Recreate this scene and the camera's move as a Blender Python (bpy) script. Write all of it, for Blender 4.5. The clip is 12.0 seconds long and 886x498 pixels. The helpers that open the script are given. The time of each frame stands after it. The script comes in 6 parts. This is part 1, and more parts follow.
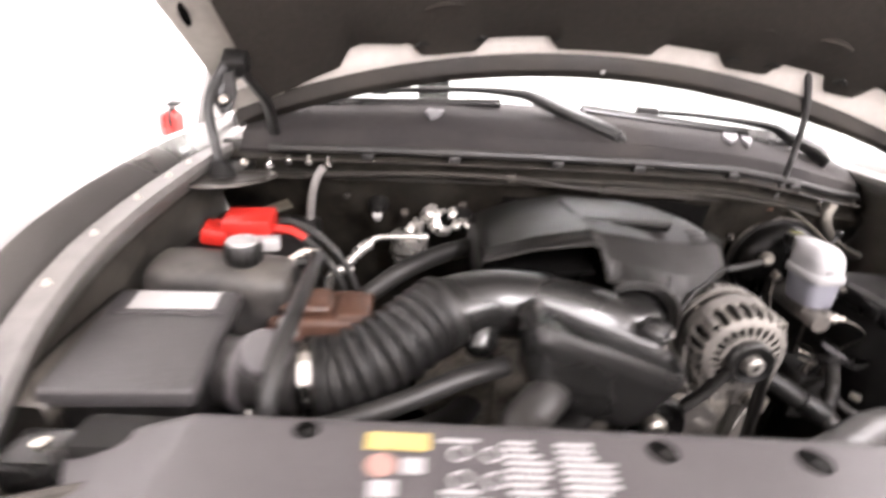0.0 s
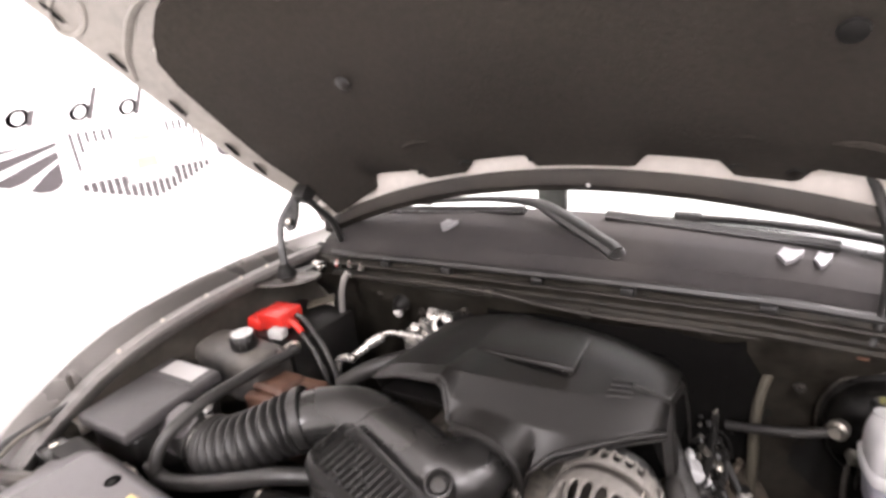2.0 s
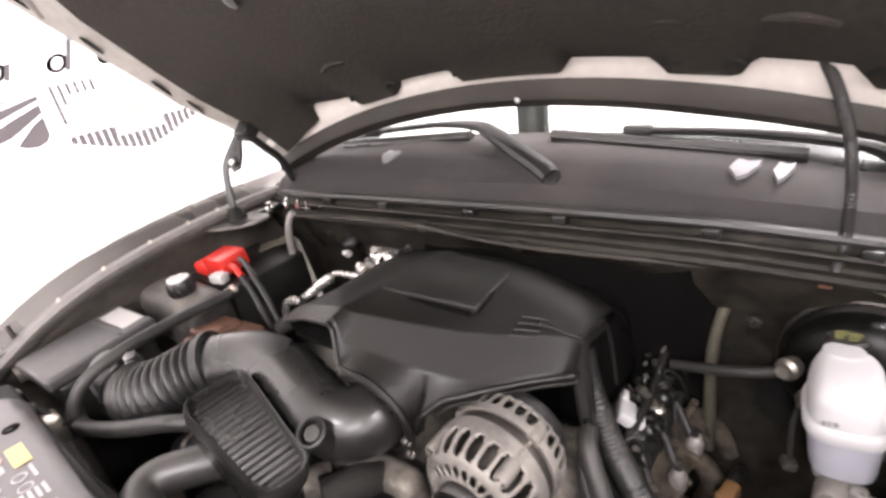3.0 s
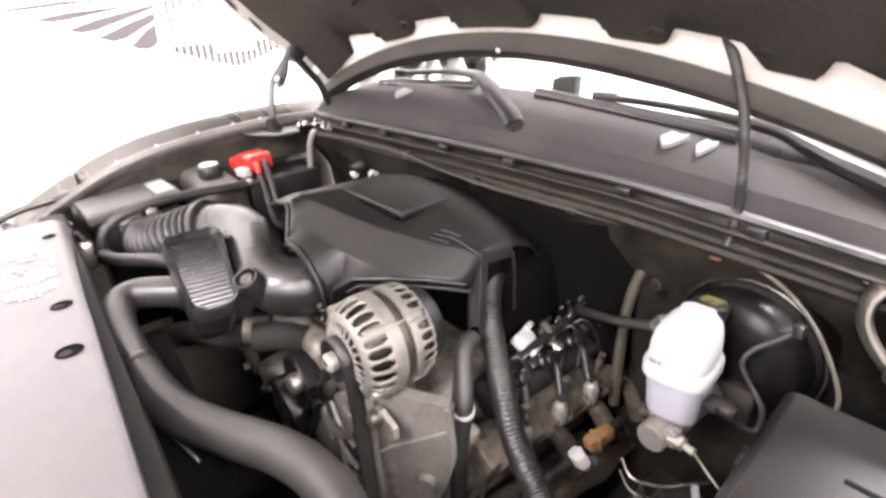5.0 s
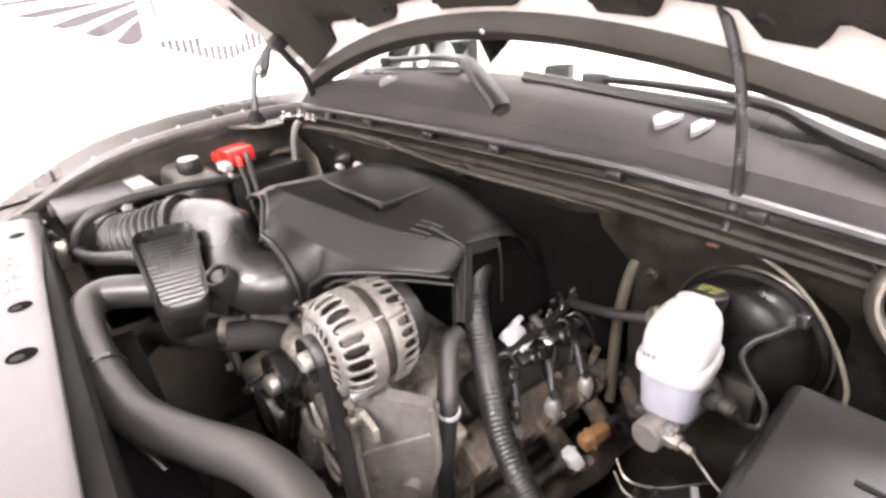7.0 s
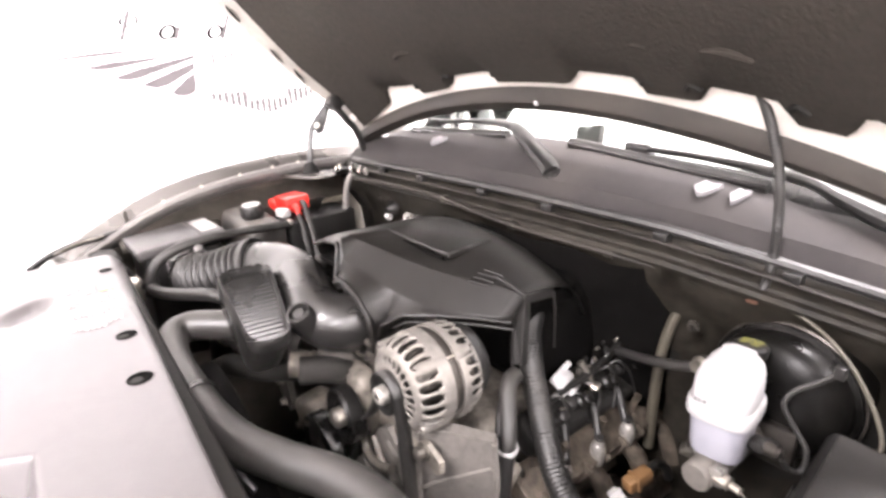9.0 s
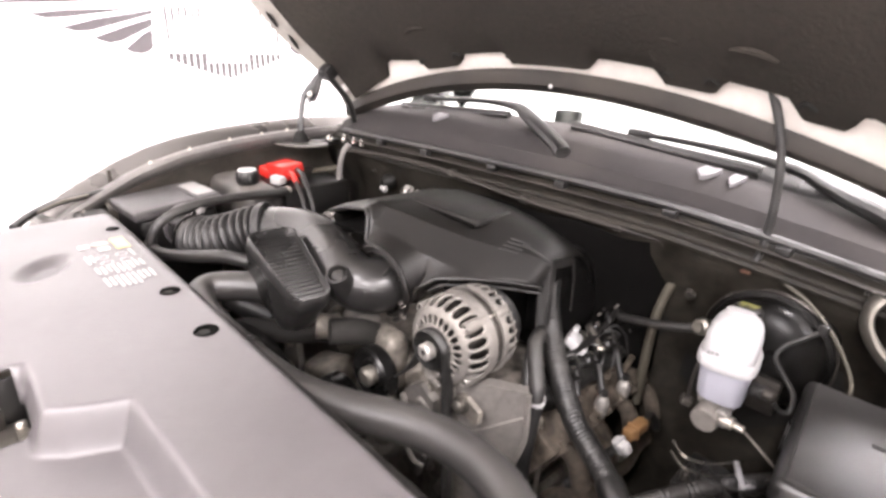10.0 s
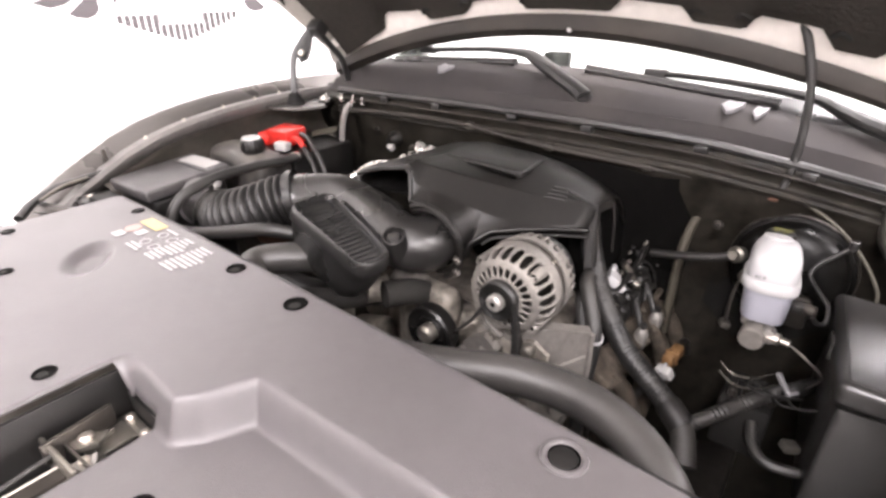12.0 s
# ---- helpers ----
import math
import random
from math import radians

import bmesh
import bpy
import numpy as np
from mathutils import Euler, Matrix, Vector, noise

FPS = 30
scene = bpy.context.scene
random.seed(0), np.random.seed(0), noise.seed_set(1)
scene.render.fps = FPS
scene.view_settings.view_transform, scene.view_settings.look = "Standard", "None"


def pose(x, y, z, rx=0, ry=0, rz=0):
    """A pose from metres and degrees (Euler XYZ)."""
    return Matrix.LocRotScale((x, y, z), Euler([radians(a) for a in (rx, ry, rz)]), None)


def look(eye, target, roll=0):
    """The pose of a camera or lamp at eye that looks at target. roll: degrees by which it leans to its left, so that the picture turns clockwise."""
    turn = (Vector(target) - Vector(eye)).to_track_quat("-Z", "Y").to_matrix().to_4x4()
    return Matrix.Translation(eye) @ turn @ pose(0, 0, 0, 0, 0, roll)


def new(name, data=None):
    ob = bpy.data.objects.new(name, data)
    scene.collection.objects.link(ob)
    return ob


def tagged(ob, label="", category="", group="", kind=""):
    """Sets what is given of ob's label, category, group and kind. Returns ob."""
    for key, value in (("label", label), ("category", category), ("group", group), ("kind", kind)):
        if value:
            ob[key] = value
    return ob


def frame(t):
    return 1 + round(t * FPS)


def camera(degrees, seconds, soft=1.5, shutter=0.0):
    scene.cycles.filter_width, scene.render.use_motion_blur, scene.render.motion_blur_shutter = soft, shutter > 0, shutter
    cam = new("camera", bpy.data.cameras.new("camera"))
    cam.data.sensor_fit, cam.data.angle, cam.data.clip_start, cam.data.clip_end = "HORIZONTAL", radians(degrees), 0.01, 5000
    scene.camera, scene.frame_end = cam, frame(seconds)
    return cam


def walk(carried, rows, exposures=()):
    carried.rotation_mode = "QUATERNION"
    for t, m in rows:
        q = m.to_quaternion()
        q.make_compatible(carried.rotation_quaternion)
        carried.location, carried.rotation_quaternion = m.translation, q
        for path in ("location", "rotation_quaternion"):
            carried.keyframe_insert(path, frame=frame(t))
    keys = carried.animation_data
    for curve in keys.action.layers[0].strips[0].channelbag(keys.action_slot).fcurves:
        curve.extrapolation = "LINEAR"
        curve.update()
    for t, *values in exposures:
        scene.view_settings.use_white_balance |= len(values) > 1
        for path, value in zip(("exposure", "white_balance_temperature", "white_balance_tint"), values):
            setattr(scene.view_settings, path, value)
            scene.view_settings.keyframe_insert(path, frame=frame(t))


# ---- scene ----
cam = camera(80.0, 12.0, soft=2.9, shutter=0.5)
PATH = [
    (0, (-0.3178, 0.0266, 1.4096), (-0.2286, 1.8632, 0.6228), 4.46),
    (0.5, (0.0473, 0.0370, 1.4671), (-0.3893, 1.8558, 0.7591), 1.26),
    (1, (0.1455, 0.0366, 1.4910), (-0.5989, 1.7387, 0.7502), -6.89),
    (1.5, (0.1998, -0.0002, 1.5123), (-0.5911, 1.6848, 0.7808), -0.36),
    (2, (0.3099, 0.1783, 1.5546), (-0.8064, 1.7119, 0.9207), -6.07),
    (2.5, (0.3823, 0.3231, 1.4844), (-0.8604, 1.6732, 0.6888), -10.66),
    (3, (0.4342, 0.3537, 1.4877), (-0.8081, 1.6922, 0.6723), -10.94),
    (3.2, (0.4653, 0.3282, 1.4958), (-0.7803, 1.6309, 0.6291), -8.18),
    (4.8, (0.6777, 0.3883, 1.4359), (-0.7734, 1.4852, 0.6047), -2.73),
    (5, (0.6721, 0.3958, 1.4253), (-0.7681, 1.4920, 0.5744), -2.97),
    (5.5, (0.6676, 0.4211, 1.4064), (-0.7532, 1.5262, 0.5348), -3.96),
    (6, (0.6656, 0.4318, 1.4057), (-0.7554, 1.5124, 0.5040), -3.15),
    (6.5, (0.6633, 0.4343, 1.4038), (-0.7668, 1.5165, 0.5184), -3.98),
    (6.7, (0.6615, 0.4366, 1.4027), (-0.7748, 1.5251, 0.5354), -3.91),
    (8.3, (0.6707, 0.4267, 1.3960), (-0.7733, 1.5130, 0.5388), -4.46),
    (8.5, (0.6737, 0.4088, 1.4065), (-0.7760, 1.5092, 0.5773), -4.06),
    (9, (0.6666, 0.3309, 1.4362), (-0.8376, 1.4496, 0.7391), -2.20),
    (9.5, (0.6378, 0.2498, 1.4473), (-0.8208, 1.4364, 0.7659), 0.69),
    (10, (0.5983, 0.1710, 1.4287), (-0.7045, 1.4881, 0.6749), 2.76),
    (10.5, (0.5651, 0.1181, 1.4147), (-0.6906, 1.4455, 0.6015), 0.76),
    (11, (0.5547, 0.1727, 1.4052), (-0.7161, 1.4685, 0.5652), -0.27),
    (11.5, (0.4985, 0.1071, 1.4092), (-0.6688, 1.4683, 0.5235), -1.19),
    (12, (0.4849, 0.0606, 1.4286), (-0.6295, 1.4524, 0.5225), 0.14),
]
EXPOSURES = [(0, -0.10), (1.5, -0.08), (2.3, -0.50), (3.2, -0.22), (5, 0.25), (6.7, 0.35), (8.5, 0.50), (9.5, 0.23), (10.5, -0.03), (12, -0.18)]
walk(cam, [(t, look(eye, target, roll)) for t, eye, target, roll in PATH], EXPOSURES)

# ---- world and lights ----
world = bpy.data.worlds.new("world")
scene.world = world
world.use_nodes = True
world.node_tree.nodes["Background"].inputs[0].default_value = (1.0, 0.98, 0.96, 1)
world.node_tree.nodes["Background"].inputs[1].default_value = 0.3

WALL_X = -1.755         # showroom wall beside the truck
ROOM = (-1.755, 5.2, -5.0, 8.0, 0.0, 3.4)
LAMP_POWER = 330.0


def lamp(x, y, sx, sy, power):
    data = bpy.data.lights.new("ceiling_lamp", "AREA")
    data.shape, data.size, data.size_y, data.energy = "RECTANGLE", sx, sy, power
    data.color = (1.0, 0.932, 0.962)
    ob = new("ceiling_lamp", data)
    ob.matrix_world = pose(x, y, ROOM[5] - 0.09)
    return ob


LAMPS = [(0.9, -2.2), (3.6, -2.2), (0.9, 1.4), (3.6, 1.4), (0.9, 5.0), (3.6, 5.0)]
for lx, ly in LAMPS:
    lamp(lx, ly, 0.34, 2.2, LAMP_POWER)

# ---- materials ----


def material(name, colour, rough=0.5, metal=0.0, vary=0.12, grain=60.0, blotch=6.0, bump=0.15, bump_scale=220.0, rough_vary=0.12,
             coat=0.0, spec=0.5, transmission=0.0, dust=0.0):
    m = bpy.data.materials.new(name)
    m.use_nodes = True
    nt = m.node_tree
    b = nt.nodes["Principled BSDF"]
    b.inputs["Metallic"].default_value = metal
    b.inputs["Coat Weight"].default_value = coat
    b.inputs["Coat Roughness"].default_value = 0.08
    b.inputs["Specular IOR Level"].default_value = spec
    b.inputs["Transmission Weight"].default_value = transmission
    co = nt.nodes.new("ShaderNodeTexCoord")
    fine, wide = nt.nodes.new("ShaderNodeTexNoise"), nt.nodes.new("ShaderNodeTexNoise")
    fine.inputs["Scale"].default_value, wide.inputs["Scale"].default_value = grain, blotch
    fine.inputs["Detail"].default_value, wide.inputs["Detail"].default_value = 4, 5
    for n in (fine, wide):
        nt.links.new(co.outputs["Object"], n.inputs["Vector"])
    both = nt.nodes.new("ShaderNodeMath")
    both.operation = "ADD"
    nt.links.new(fine.outputs["Fac"], both.inputs[0])
    nt.links.new(wide.outputs["Fac"], both.inputs[1])
    ramp = nt.nodes.new("ShaderNodeMapRange")
    ramp.inputs["From Min"].default_value, ramp.inputs["From Max"].default_value = 0.6, 1.4
    ramp.inputs["To Min"].default_value, ramp.inputs["To Max"].default_value = 1 - vary, 1 + vary
    nt.links.new(both.outputs[0], ramp.inputs["Value"])
    tint = nt.nodes.new("ShaderNodeVectorMath")
    tint.operation = "SCALE"
    tint.inputs[0].default_value = colour
    nt.links.new(ramp.outputs[0], tint.inputs["Scale"])
    last = tint.outputs[0]
    if dust:
        mix = nt.nodes.new("ShaderNodeMix")
        mix.data_type = "RGBA"
        mix.inputs[7].default_value = (0.30, 0.27, 0.23, 1)
        thr = nt.nodes.new("ShaderNodeMapRange")
        thr.inputs["From Min"].default_value, thr.inputs["From Max"].default_value = 0.42, 0.75
        thr.inputs["To Max"].default_value = dust
        nt.links.new(wide.outputs["Fac"], thr.inputs["Value"])
        nt.links.new(thr.outputs[0], mix.inputs[0])
        nt.links.new(last, mix.inputs[6])
        last = mix.outputs[2]
    nt.links.new(last, b.inputs["Base Color"])
    rr = nt.nodes.new("ShaderNodeMapRange")
    rr.inputs["From Min"].default_value, rr.inputs["From Max"].default_value = 0.3, 0.7
    rr.inputs["To Min"].default_value, rr.inputs["To Max"].default_value = max(rough - rough_vary, 0.02), min(rough + rough_vary, 1)
    nt.links.new(wide.outputs["Fac"], rr.inputs["Value"])
    nt.links.new(rr.outputs[0], b.inputs["Roughness"])
    if bump:
        tex, bp = nt.nodes.new("ShaderNodeTexNoise"), nt.nodes.new("ShaderNodeBump")
        tex.inputs["Scale"].default_value, tex.inputs["Detail"].default_value = bump_scale, 3
        bp.inputs["Strength"].default_value, bp.inputs["Distance"].default_value = bump, 0.002
        nt.links.new(co.outputs["Object"], tex.inputs["Vector"])
        nt.links.new(tex.outputs["Fac"], bp.inputs["Height"])
        nt.links.new(bp.outputs[0], b.inputs["Normal"])
    return m


WHITE_WALL = material("white_wall_paint", (0.84, 0.83, 0.82), 0.75, vary=0.02, bump=0.05, blotch=1.5)
FLOOR_TILE = material("floor_tile", (0.78, 0.76, 0.74), 0.25, vary=0.05, blotch=2)
SIGN_GREY = material("sign_vinyl_grey", (0.048, 0.041, 0.044), 0.5, vary=0.15, blotch=9, bump=0.0)
SIGN_GOLD = material("sign_vinyl_gold", (0.30, 0.26, 0.19), 0.5, bump=0.0)
SIGN_PALE = material("sign_vinyl_pale", (0.26, 0.25, 0.25), 0.5, bump=0.0)
PAINT = material("body_paint", (0.125, 0.118, 0.112), 0.30, metal=0.6, vary=0.10, coat=0.5, bump=0.02, grain=400)
# Body paint darkened, so the hood's rear flange carries its shade in colour.
PAINT_MATT = material("body_paint_darkened", (0.0135, 0.0110, 0.0086), 0.62, vary=0.25, bump=0.12, spec=0.32, dust=0.06)
# One inner-frame paint in two copies, a dim and a brightly lit one.
FRAME_DIM = material("inner_frame_paint_dim", (0.21, 0.195, 0.175), 0.45, vary=0.2, bump=0.1, dust=0.2)
FRAME_LIT = material("inner_frame_paint_lit", (0.58, 0.545, 0.505), 0.5, metal=0.0, vary=0.12, bump=0.04, dust=0.2)
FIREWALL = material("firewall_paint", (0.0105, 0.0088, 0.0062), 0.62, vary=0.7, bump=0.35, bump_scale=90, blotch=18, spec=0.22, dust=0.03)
LINER = material("hood_liner_felt", (0.0215, 0.0182, 0.0148), 0.92, vary=0.30, grain=90, blotch=5, bump=0.5, bump_scale=160, spec=0.2)
PANEL = material("cover_plastic_grey", (0.079, 0.073, 0.0745), 0.35, vary=0.10, bump=0.2, bump_scale=700, blotch=8, rough_vary=0.06)
BLACK = material("black_plastic", (0.0075, 0.0070, 0.0065), 0.40, vary=0.2, bump=0.12, bump_scale=500)
BLACK_SATIN = material("black_satin_plastic", (0.010, 0.0095, 0.009), 0.30, vary=0.2, bump=0.06, bump_scale=400, rough_vary=0.08)
DUCT = material("moulded_duct_plastic", (0.013, 0.0124, 0.0118), 0.27, vary=0.2, bump=0.05, bump_scale=400, rough_vary=0.06, spec=0.62)
# Rail paint lightened to carry glare; the wall's copy below is toned darker.
WING = material("dusty_wing_paint_lightened", (0.150, 0.142, 0.136), 0.42, metal=0.2, vary=0.25, bump=0.1, dust=0.15)
WING_WALL = material("grimy_wing_paint_darker", (0.040, 0.035, 0.028), 0.60, metal=0.1, vary=0.35, bump=0.15, blotch=12, dust=0.18)
COVER = material("engine_cover_plastic", (0.0070, 0.0063, 0.0056), 0.41, vary=0.15, bump=0.20, bump_scale=600, rough_vary=0.07, spec=0.31)
HOSE = material("thick_hose_rubber", (0.027, 0.0255, 0.0240), 0.42, vary=0.25, bump=0.12, bump_scale=300, dust=0.04)
RUBBER = material("rubber", (0.011, 0.0105, 0.010), 0.50, vary=0.25, bump=0.2, bump_scale=300, dust=0.06)
DULL_BLACK = material("dull_black", (0.0052, 0.0048, 0.0043), 0.7, vary=0.35, bump=0.2, spec=0.25, dust=0.03)
DUSTY = material("dust_covered_plastic", (0.030, 0.0285, 0.027), 0.45, vary=0.4, bump=0.15, blotch=11, dust=0.30)
LID_GREY = material("air_box_plastic", (0.050, 0.047, 0.0475), 0.45, vary=0.25, grain=180, bump=0.5, bump_scale=420, dust=0.04)
FUSE_TOP = material("dusty_lid_plastic", (0.0165, 0.0152, 0.0146), 0.42, vary=0.2, bump=0.2, bump_scale=500, dust=0.05)
JET = material("pale_grey_plastic", (0.165, 0.16, 0.165), 0.4, vary=0.1, bump=0.05)
COWL = material("cowl_plastic", (0.0265, 0.0240, 0.0238), 0.78, vary=0.16, bump=0.3, bump_scale=500, dust=0.06, spec=0.2)
ALU = material("cast_aluminium", (0.172, 0.161, 0.147), 0.52, metal=0.45, vary=0.28, grain=90, blotch=14, bump=0.5, bump_scale=260, dust=0.2)
ALU_DIRTY = material("oily_cast_aluminium", (0.160, 0.145, 0.124), 0.55, metal=0.4, vary=0.7, grain=70, blotch=22, bump=0.6, bump_scale=180, dust=0.12)
ALU_BRIGHT = material("bare_aluminium", (0.30, 0.285, 0.265), 0.38, metal=0.55, vary=0.3, grain=120, blotch=30, bump=0.25)
PULLEY = material("polished_black_pulley", (0.012, 0.0115, 0.011), 0.22, metal=0.5, vary=0.25, bump=0.05, spec=0.6)
RUST_CAST = material("rusty_cast_iron", (0.060, 0.048, 0.036), 0.62, metal=0.25, vary=0.8, grain=80, blotch=26, bump=0.7, bump_scale=180, dust=0.10)
STEEL_DULL = material("dull_zinc_steel", (0.24, 0.225, 0.20), 0.38, metal=0.9, vary=0.3, bump=0.2, dust=0.15)
SHINY = material("bright_refrigerant_aluminium", (0.52, 0.50, 0.47), 0.26, metal=0.75, vary=0.3, grain=120, blotch=40, bump=0.15)
STEEL = material("zinc_steel", (0.62, 0.58, 0.52), 0.30, metal=0.95, vary=0.18, bump=0.1)
CHROME = material("bright_steel", (0.80, 0.78, 0.75), 0.15, metal=1.0, vary=0.08, bump=0.02)
DARK_STEEL = material("dark_steel", (0.05, 0.045, 0.04), 0.40, metal=0.7, vary=0.3, bump=0.2, dust=0.12)
WHITE_PLASTIC = material("white_translucent_plastic", (0.33, 0.325, 0.325), 0.35, vary=0.03, bump=0.03, spec=0.4)
CUP_PLASTIC = material("milky_plastic", (0.24, 0.24, 0.27), 0.30, vary=0.05, bump=0.03)
RED = material("red_plastic", (0.45, 0.020, 0.014), 0.40, vary=0.12, bump=0.08)
RED_DARK = material("red_enamel", (0.60, 0.03, 0.025), 0.30, vary=0.1, bump=0.02)
# Yellow and red prints are paled to put the label's glare into colour.
YELLOW = material("yellow_print_paled", (0.48, 0.37, 0.14), 0.38, vary=0.06, bump=0.0)
RED_PRINT = material("red_print_paled", (0.34, 0.21, 0.18), 0.38, bump=0.0)
WHITE_PRINT = material("white_print", (0.36, 0.35, 0.35), 0.5, vary=0.04, bump=0.0)
BOOSTER = material("glossy_black_enamel", (0.0033, 0.0031, 0.0028), 0.34, vary=0.4, bump=0.08, blotch=20, rough_vary=0.12, spec=0.16, dust=0.01)
PALE_LABEL = material("pale_sticker", (0.36, 0.35, 0.34), 0.35, vary=0.05, bump=0.0)
YELLOW_INK = material("yellow_green_print", (0.16, 0.155, 0.04), 0.5, bump=0.0)
BROWN = material("brown_plastic", (0.085, 0.042, 0.027), 0.5, vary=0.3, bump=0.2)
ORANGE = material("orange_brown_plastic", (0.14, 0.075, 0.03), 0.5, vary=0.25, bump=0.15)
OLIVE = material("olive_sheath", (0.050, 0.044, 0.032), 0.6, vary=0.25, bump=0.25)
# Near-black: paints the shade in hollows and serves truly black parts too.
VOID = material("shade_and_black_parts", (0.0022, 0.0020, 0.0018), 0.9, vary=0.3, bump=0.1, spec=0.06)
LAMP_WHITE = material("lamp_housing", (0.8, 0.8, 0.8), 0.4, bump=0.0)
GLASS = bpy.data.materials.new("windscreen_glass")
GLASS.use_nodes = True
gb = GLASS.node_tree.nodes["Principled BSDF"]
gb.inputs["Base Color"].default_value = (0.86, 0.93, 0.90, 1)
gb.inputs["Roughness"].default_value = 0.01
gb.inputs["Transmission Weight"].default_value = 1.0
gb.inputs["IOR"].default_value = 1.05

# ---- mesh helpers ----


def finish(bm, smooth=True):
    bmesh.ops.recalc_face_normals(bm, faces=bm.faces)
    for f in bm.faces:
        f.smooth = smooth
    if smooth:
        for e in bm.edges:
            if len(e.link_faces) == 2 and e.calc_face_angle(0) > 0.6:
                e.smooth = False
    return bm


def mesh_object(name, bm, mat, smooth=True):
    finish(bm, smooth)
    me = bpy.data.meshes.new(name)
    bm.to_mesh(me)
    bm.free()
    me.materials.append(mat)
    return new(name, me)


def thing(name, at, label, category, group=""):
    ob = new(name)
    ob.location = at
    ob.empty_display_size = 0.02
    return tagged(ob, label, category, group)


def part(name, bm, mat, parent, label="", smooth=True):
    ob = mesh_object(name, bm, mat, smooth)
    shift = parent.location if parent.type == "EMPTY" else Vector((0, 0, 0))
    ob.parent = parent
    ob.matrix_parent_inverse = Matrix.Translation(-shift)
    return tagged(ob, label) if label else ob


def nudge(ob, x, y=0.0, z=0.0):
    ob.location += Vector((x, y, z))
    return ob


def single(name, bm, mat, label, category, group="", kind="", smooth=True):
    return tagged(mesh_object(name, bm, mat, smooth), label, category, group, kind)


def block(x0, x1, y0, y1, z0, z1, bevel=0.004, seg=2, turn=None):
    bm = bmesh.new()
    bmesh.ops.create_cube(bm, size=1)
    for v in bm.verts:
        v.co = Vector(((x0 + x1) / 2 + v.co.x * (x1 - x0), (y0 + y1) / 2 + v.co.y * (y1 - y0), (z0 + z1) / 2 + v.co.z * (z1 - z0)))
    if bevel:
        bmesh.ops.bevel(bm, geom=bm.edges[:], offset=bevel, segments=seg, affect="EDGES", profile=0.5)
    if turn is not None:
        c = Vector(((x0 + x1) / 2, (y0 + y1) / 2, (z0 + z1) / 2))
        r = Euler([radians(a) for a in turn]).to_matrix()
        for v in bm.verts:
            v.co = c + r @ (v.co - c)
    return bm


def spline(points, steps=6):
    pts = [Vector(p) for p in points]
    if len(pts) < 3:
        return pts
    ext = [2 * pts[0] - pts[1]] + pts + [2 * pts[-1] - pts[-2]]
    out = []
    for i in range(1, len(ext) - 2):
        p0, p1, p2, p3 = ext[i - 1:i + 3]
        for k in range(steps):
            t = k / steps
            out.append(0.5 * ((2 * p1) + (p2 - p0) * t + (2 * p0 - 5 * p1 + 4 * p2 - p3) * t * t + (3 * p1 - p0 - 3 * p2 + p3) * t ** 3))
    out.append(pts[-1])
    return out


def sweep(path, radius, sides=12, caps=True, flat=1.0, up=(0, 0, 1)):
    """A tube along a path; radius may be a number or a function of 0..1; flat squeezes it along up."""
    bm = bmesh.new()
    rings, n = [], len(path)
    frame_up = Vector(up)
    for i, p in enumerate(path):
        d = (path[min(i + 1, n - 1)] - path[max(i - 1, 0)]).normalized()
        a = d.cross(frame_up)
        if a.length < 1e-3:
            a = d.cross(Vector((0.3, 1, 0)))
        a.normalize()
        b = a.cross(d)
        frame_up = b
        r = radius(i / (n - 1)) if callable(radius) else radius
        rings.append([bm.verts.new(p + a * r * math.cos(2 * math.pi * k / sides) + b * r * flat * math.sin(2 * math.pi * k / sides)) for k in range(sides)])
    for r0, r1 in zip(rings, rings[1:]):
        for k in range(sides):
            bm.faces.new((r0[k], r0[(k + 1) % sides], r1[(k + 1) % sides], r1[k]))
    if caps:
        bm.faces.new(rings[0][::-1])
        bm.faces.new(rings[-1])
    return bm


def tube(points, radius, sides=12, steps=6, **kw):
    return sweep(spline(points, steps), radius, sides, **kw)


def lathe(profile, at, axis=(0, 0, 1), sides=24, caps=True):
    """Turns (radius, height) pairs round an axis through at."""
    bm = bmesh.new()
    q = Vector((0, 0, 1)).rotation_difference(Vector(axis).normalized()).to_matrix()
    rings = []
    for r, h in profile:
        rings.append([bm.verts.new(Vector(at) + q @ Vector((r * math.cos(2 * math.pi * k / sides), r * math.sin(2 * math.pi * k / sides), h))) for k in range(sides)])
    for r0, r1 in zip(rings, rings[1:]):
        for k in range(sides):
            bm.faces.new((r0[k], r0[(k + 1) % sides], r1[(k + 1) % sides], r1[k]))
    if caps:
        bm.faces.new(rings[0][::-1])
        bm.faces.new(rings[-1])
    return bm


def sheet(rows):
    """A surface through rows of points, all rows of one length."""
    bm = bmesh.new()
    vs = [[bm.verts.new(p) for p in row] for row in rows]
    for a, b in zip(vs, vs[1:]):
        for i in range(len(a) - 1):
            bm.faces.new((a[i], a[i + 1], b[i + 1], b[i]))
    return bm


def thick_sheet(rows, t=0.0025):
    """A sheet with its own thickness, laid downwards."""
    bm = sheet(rows)
    bmesh.ops.solidify(bm, geom=bm.faces[:], thickness=t)
    return bm


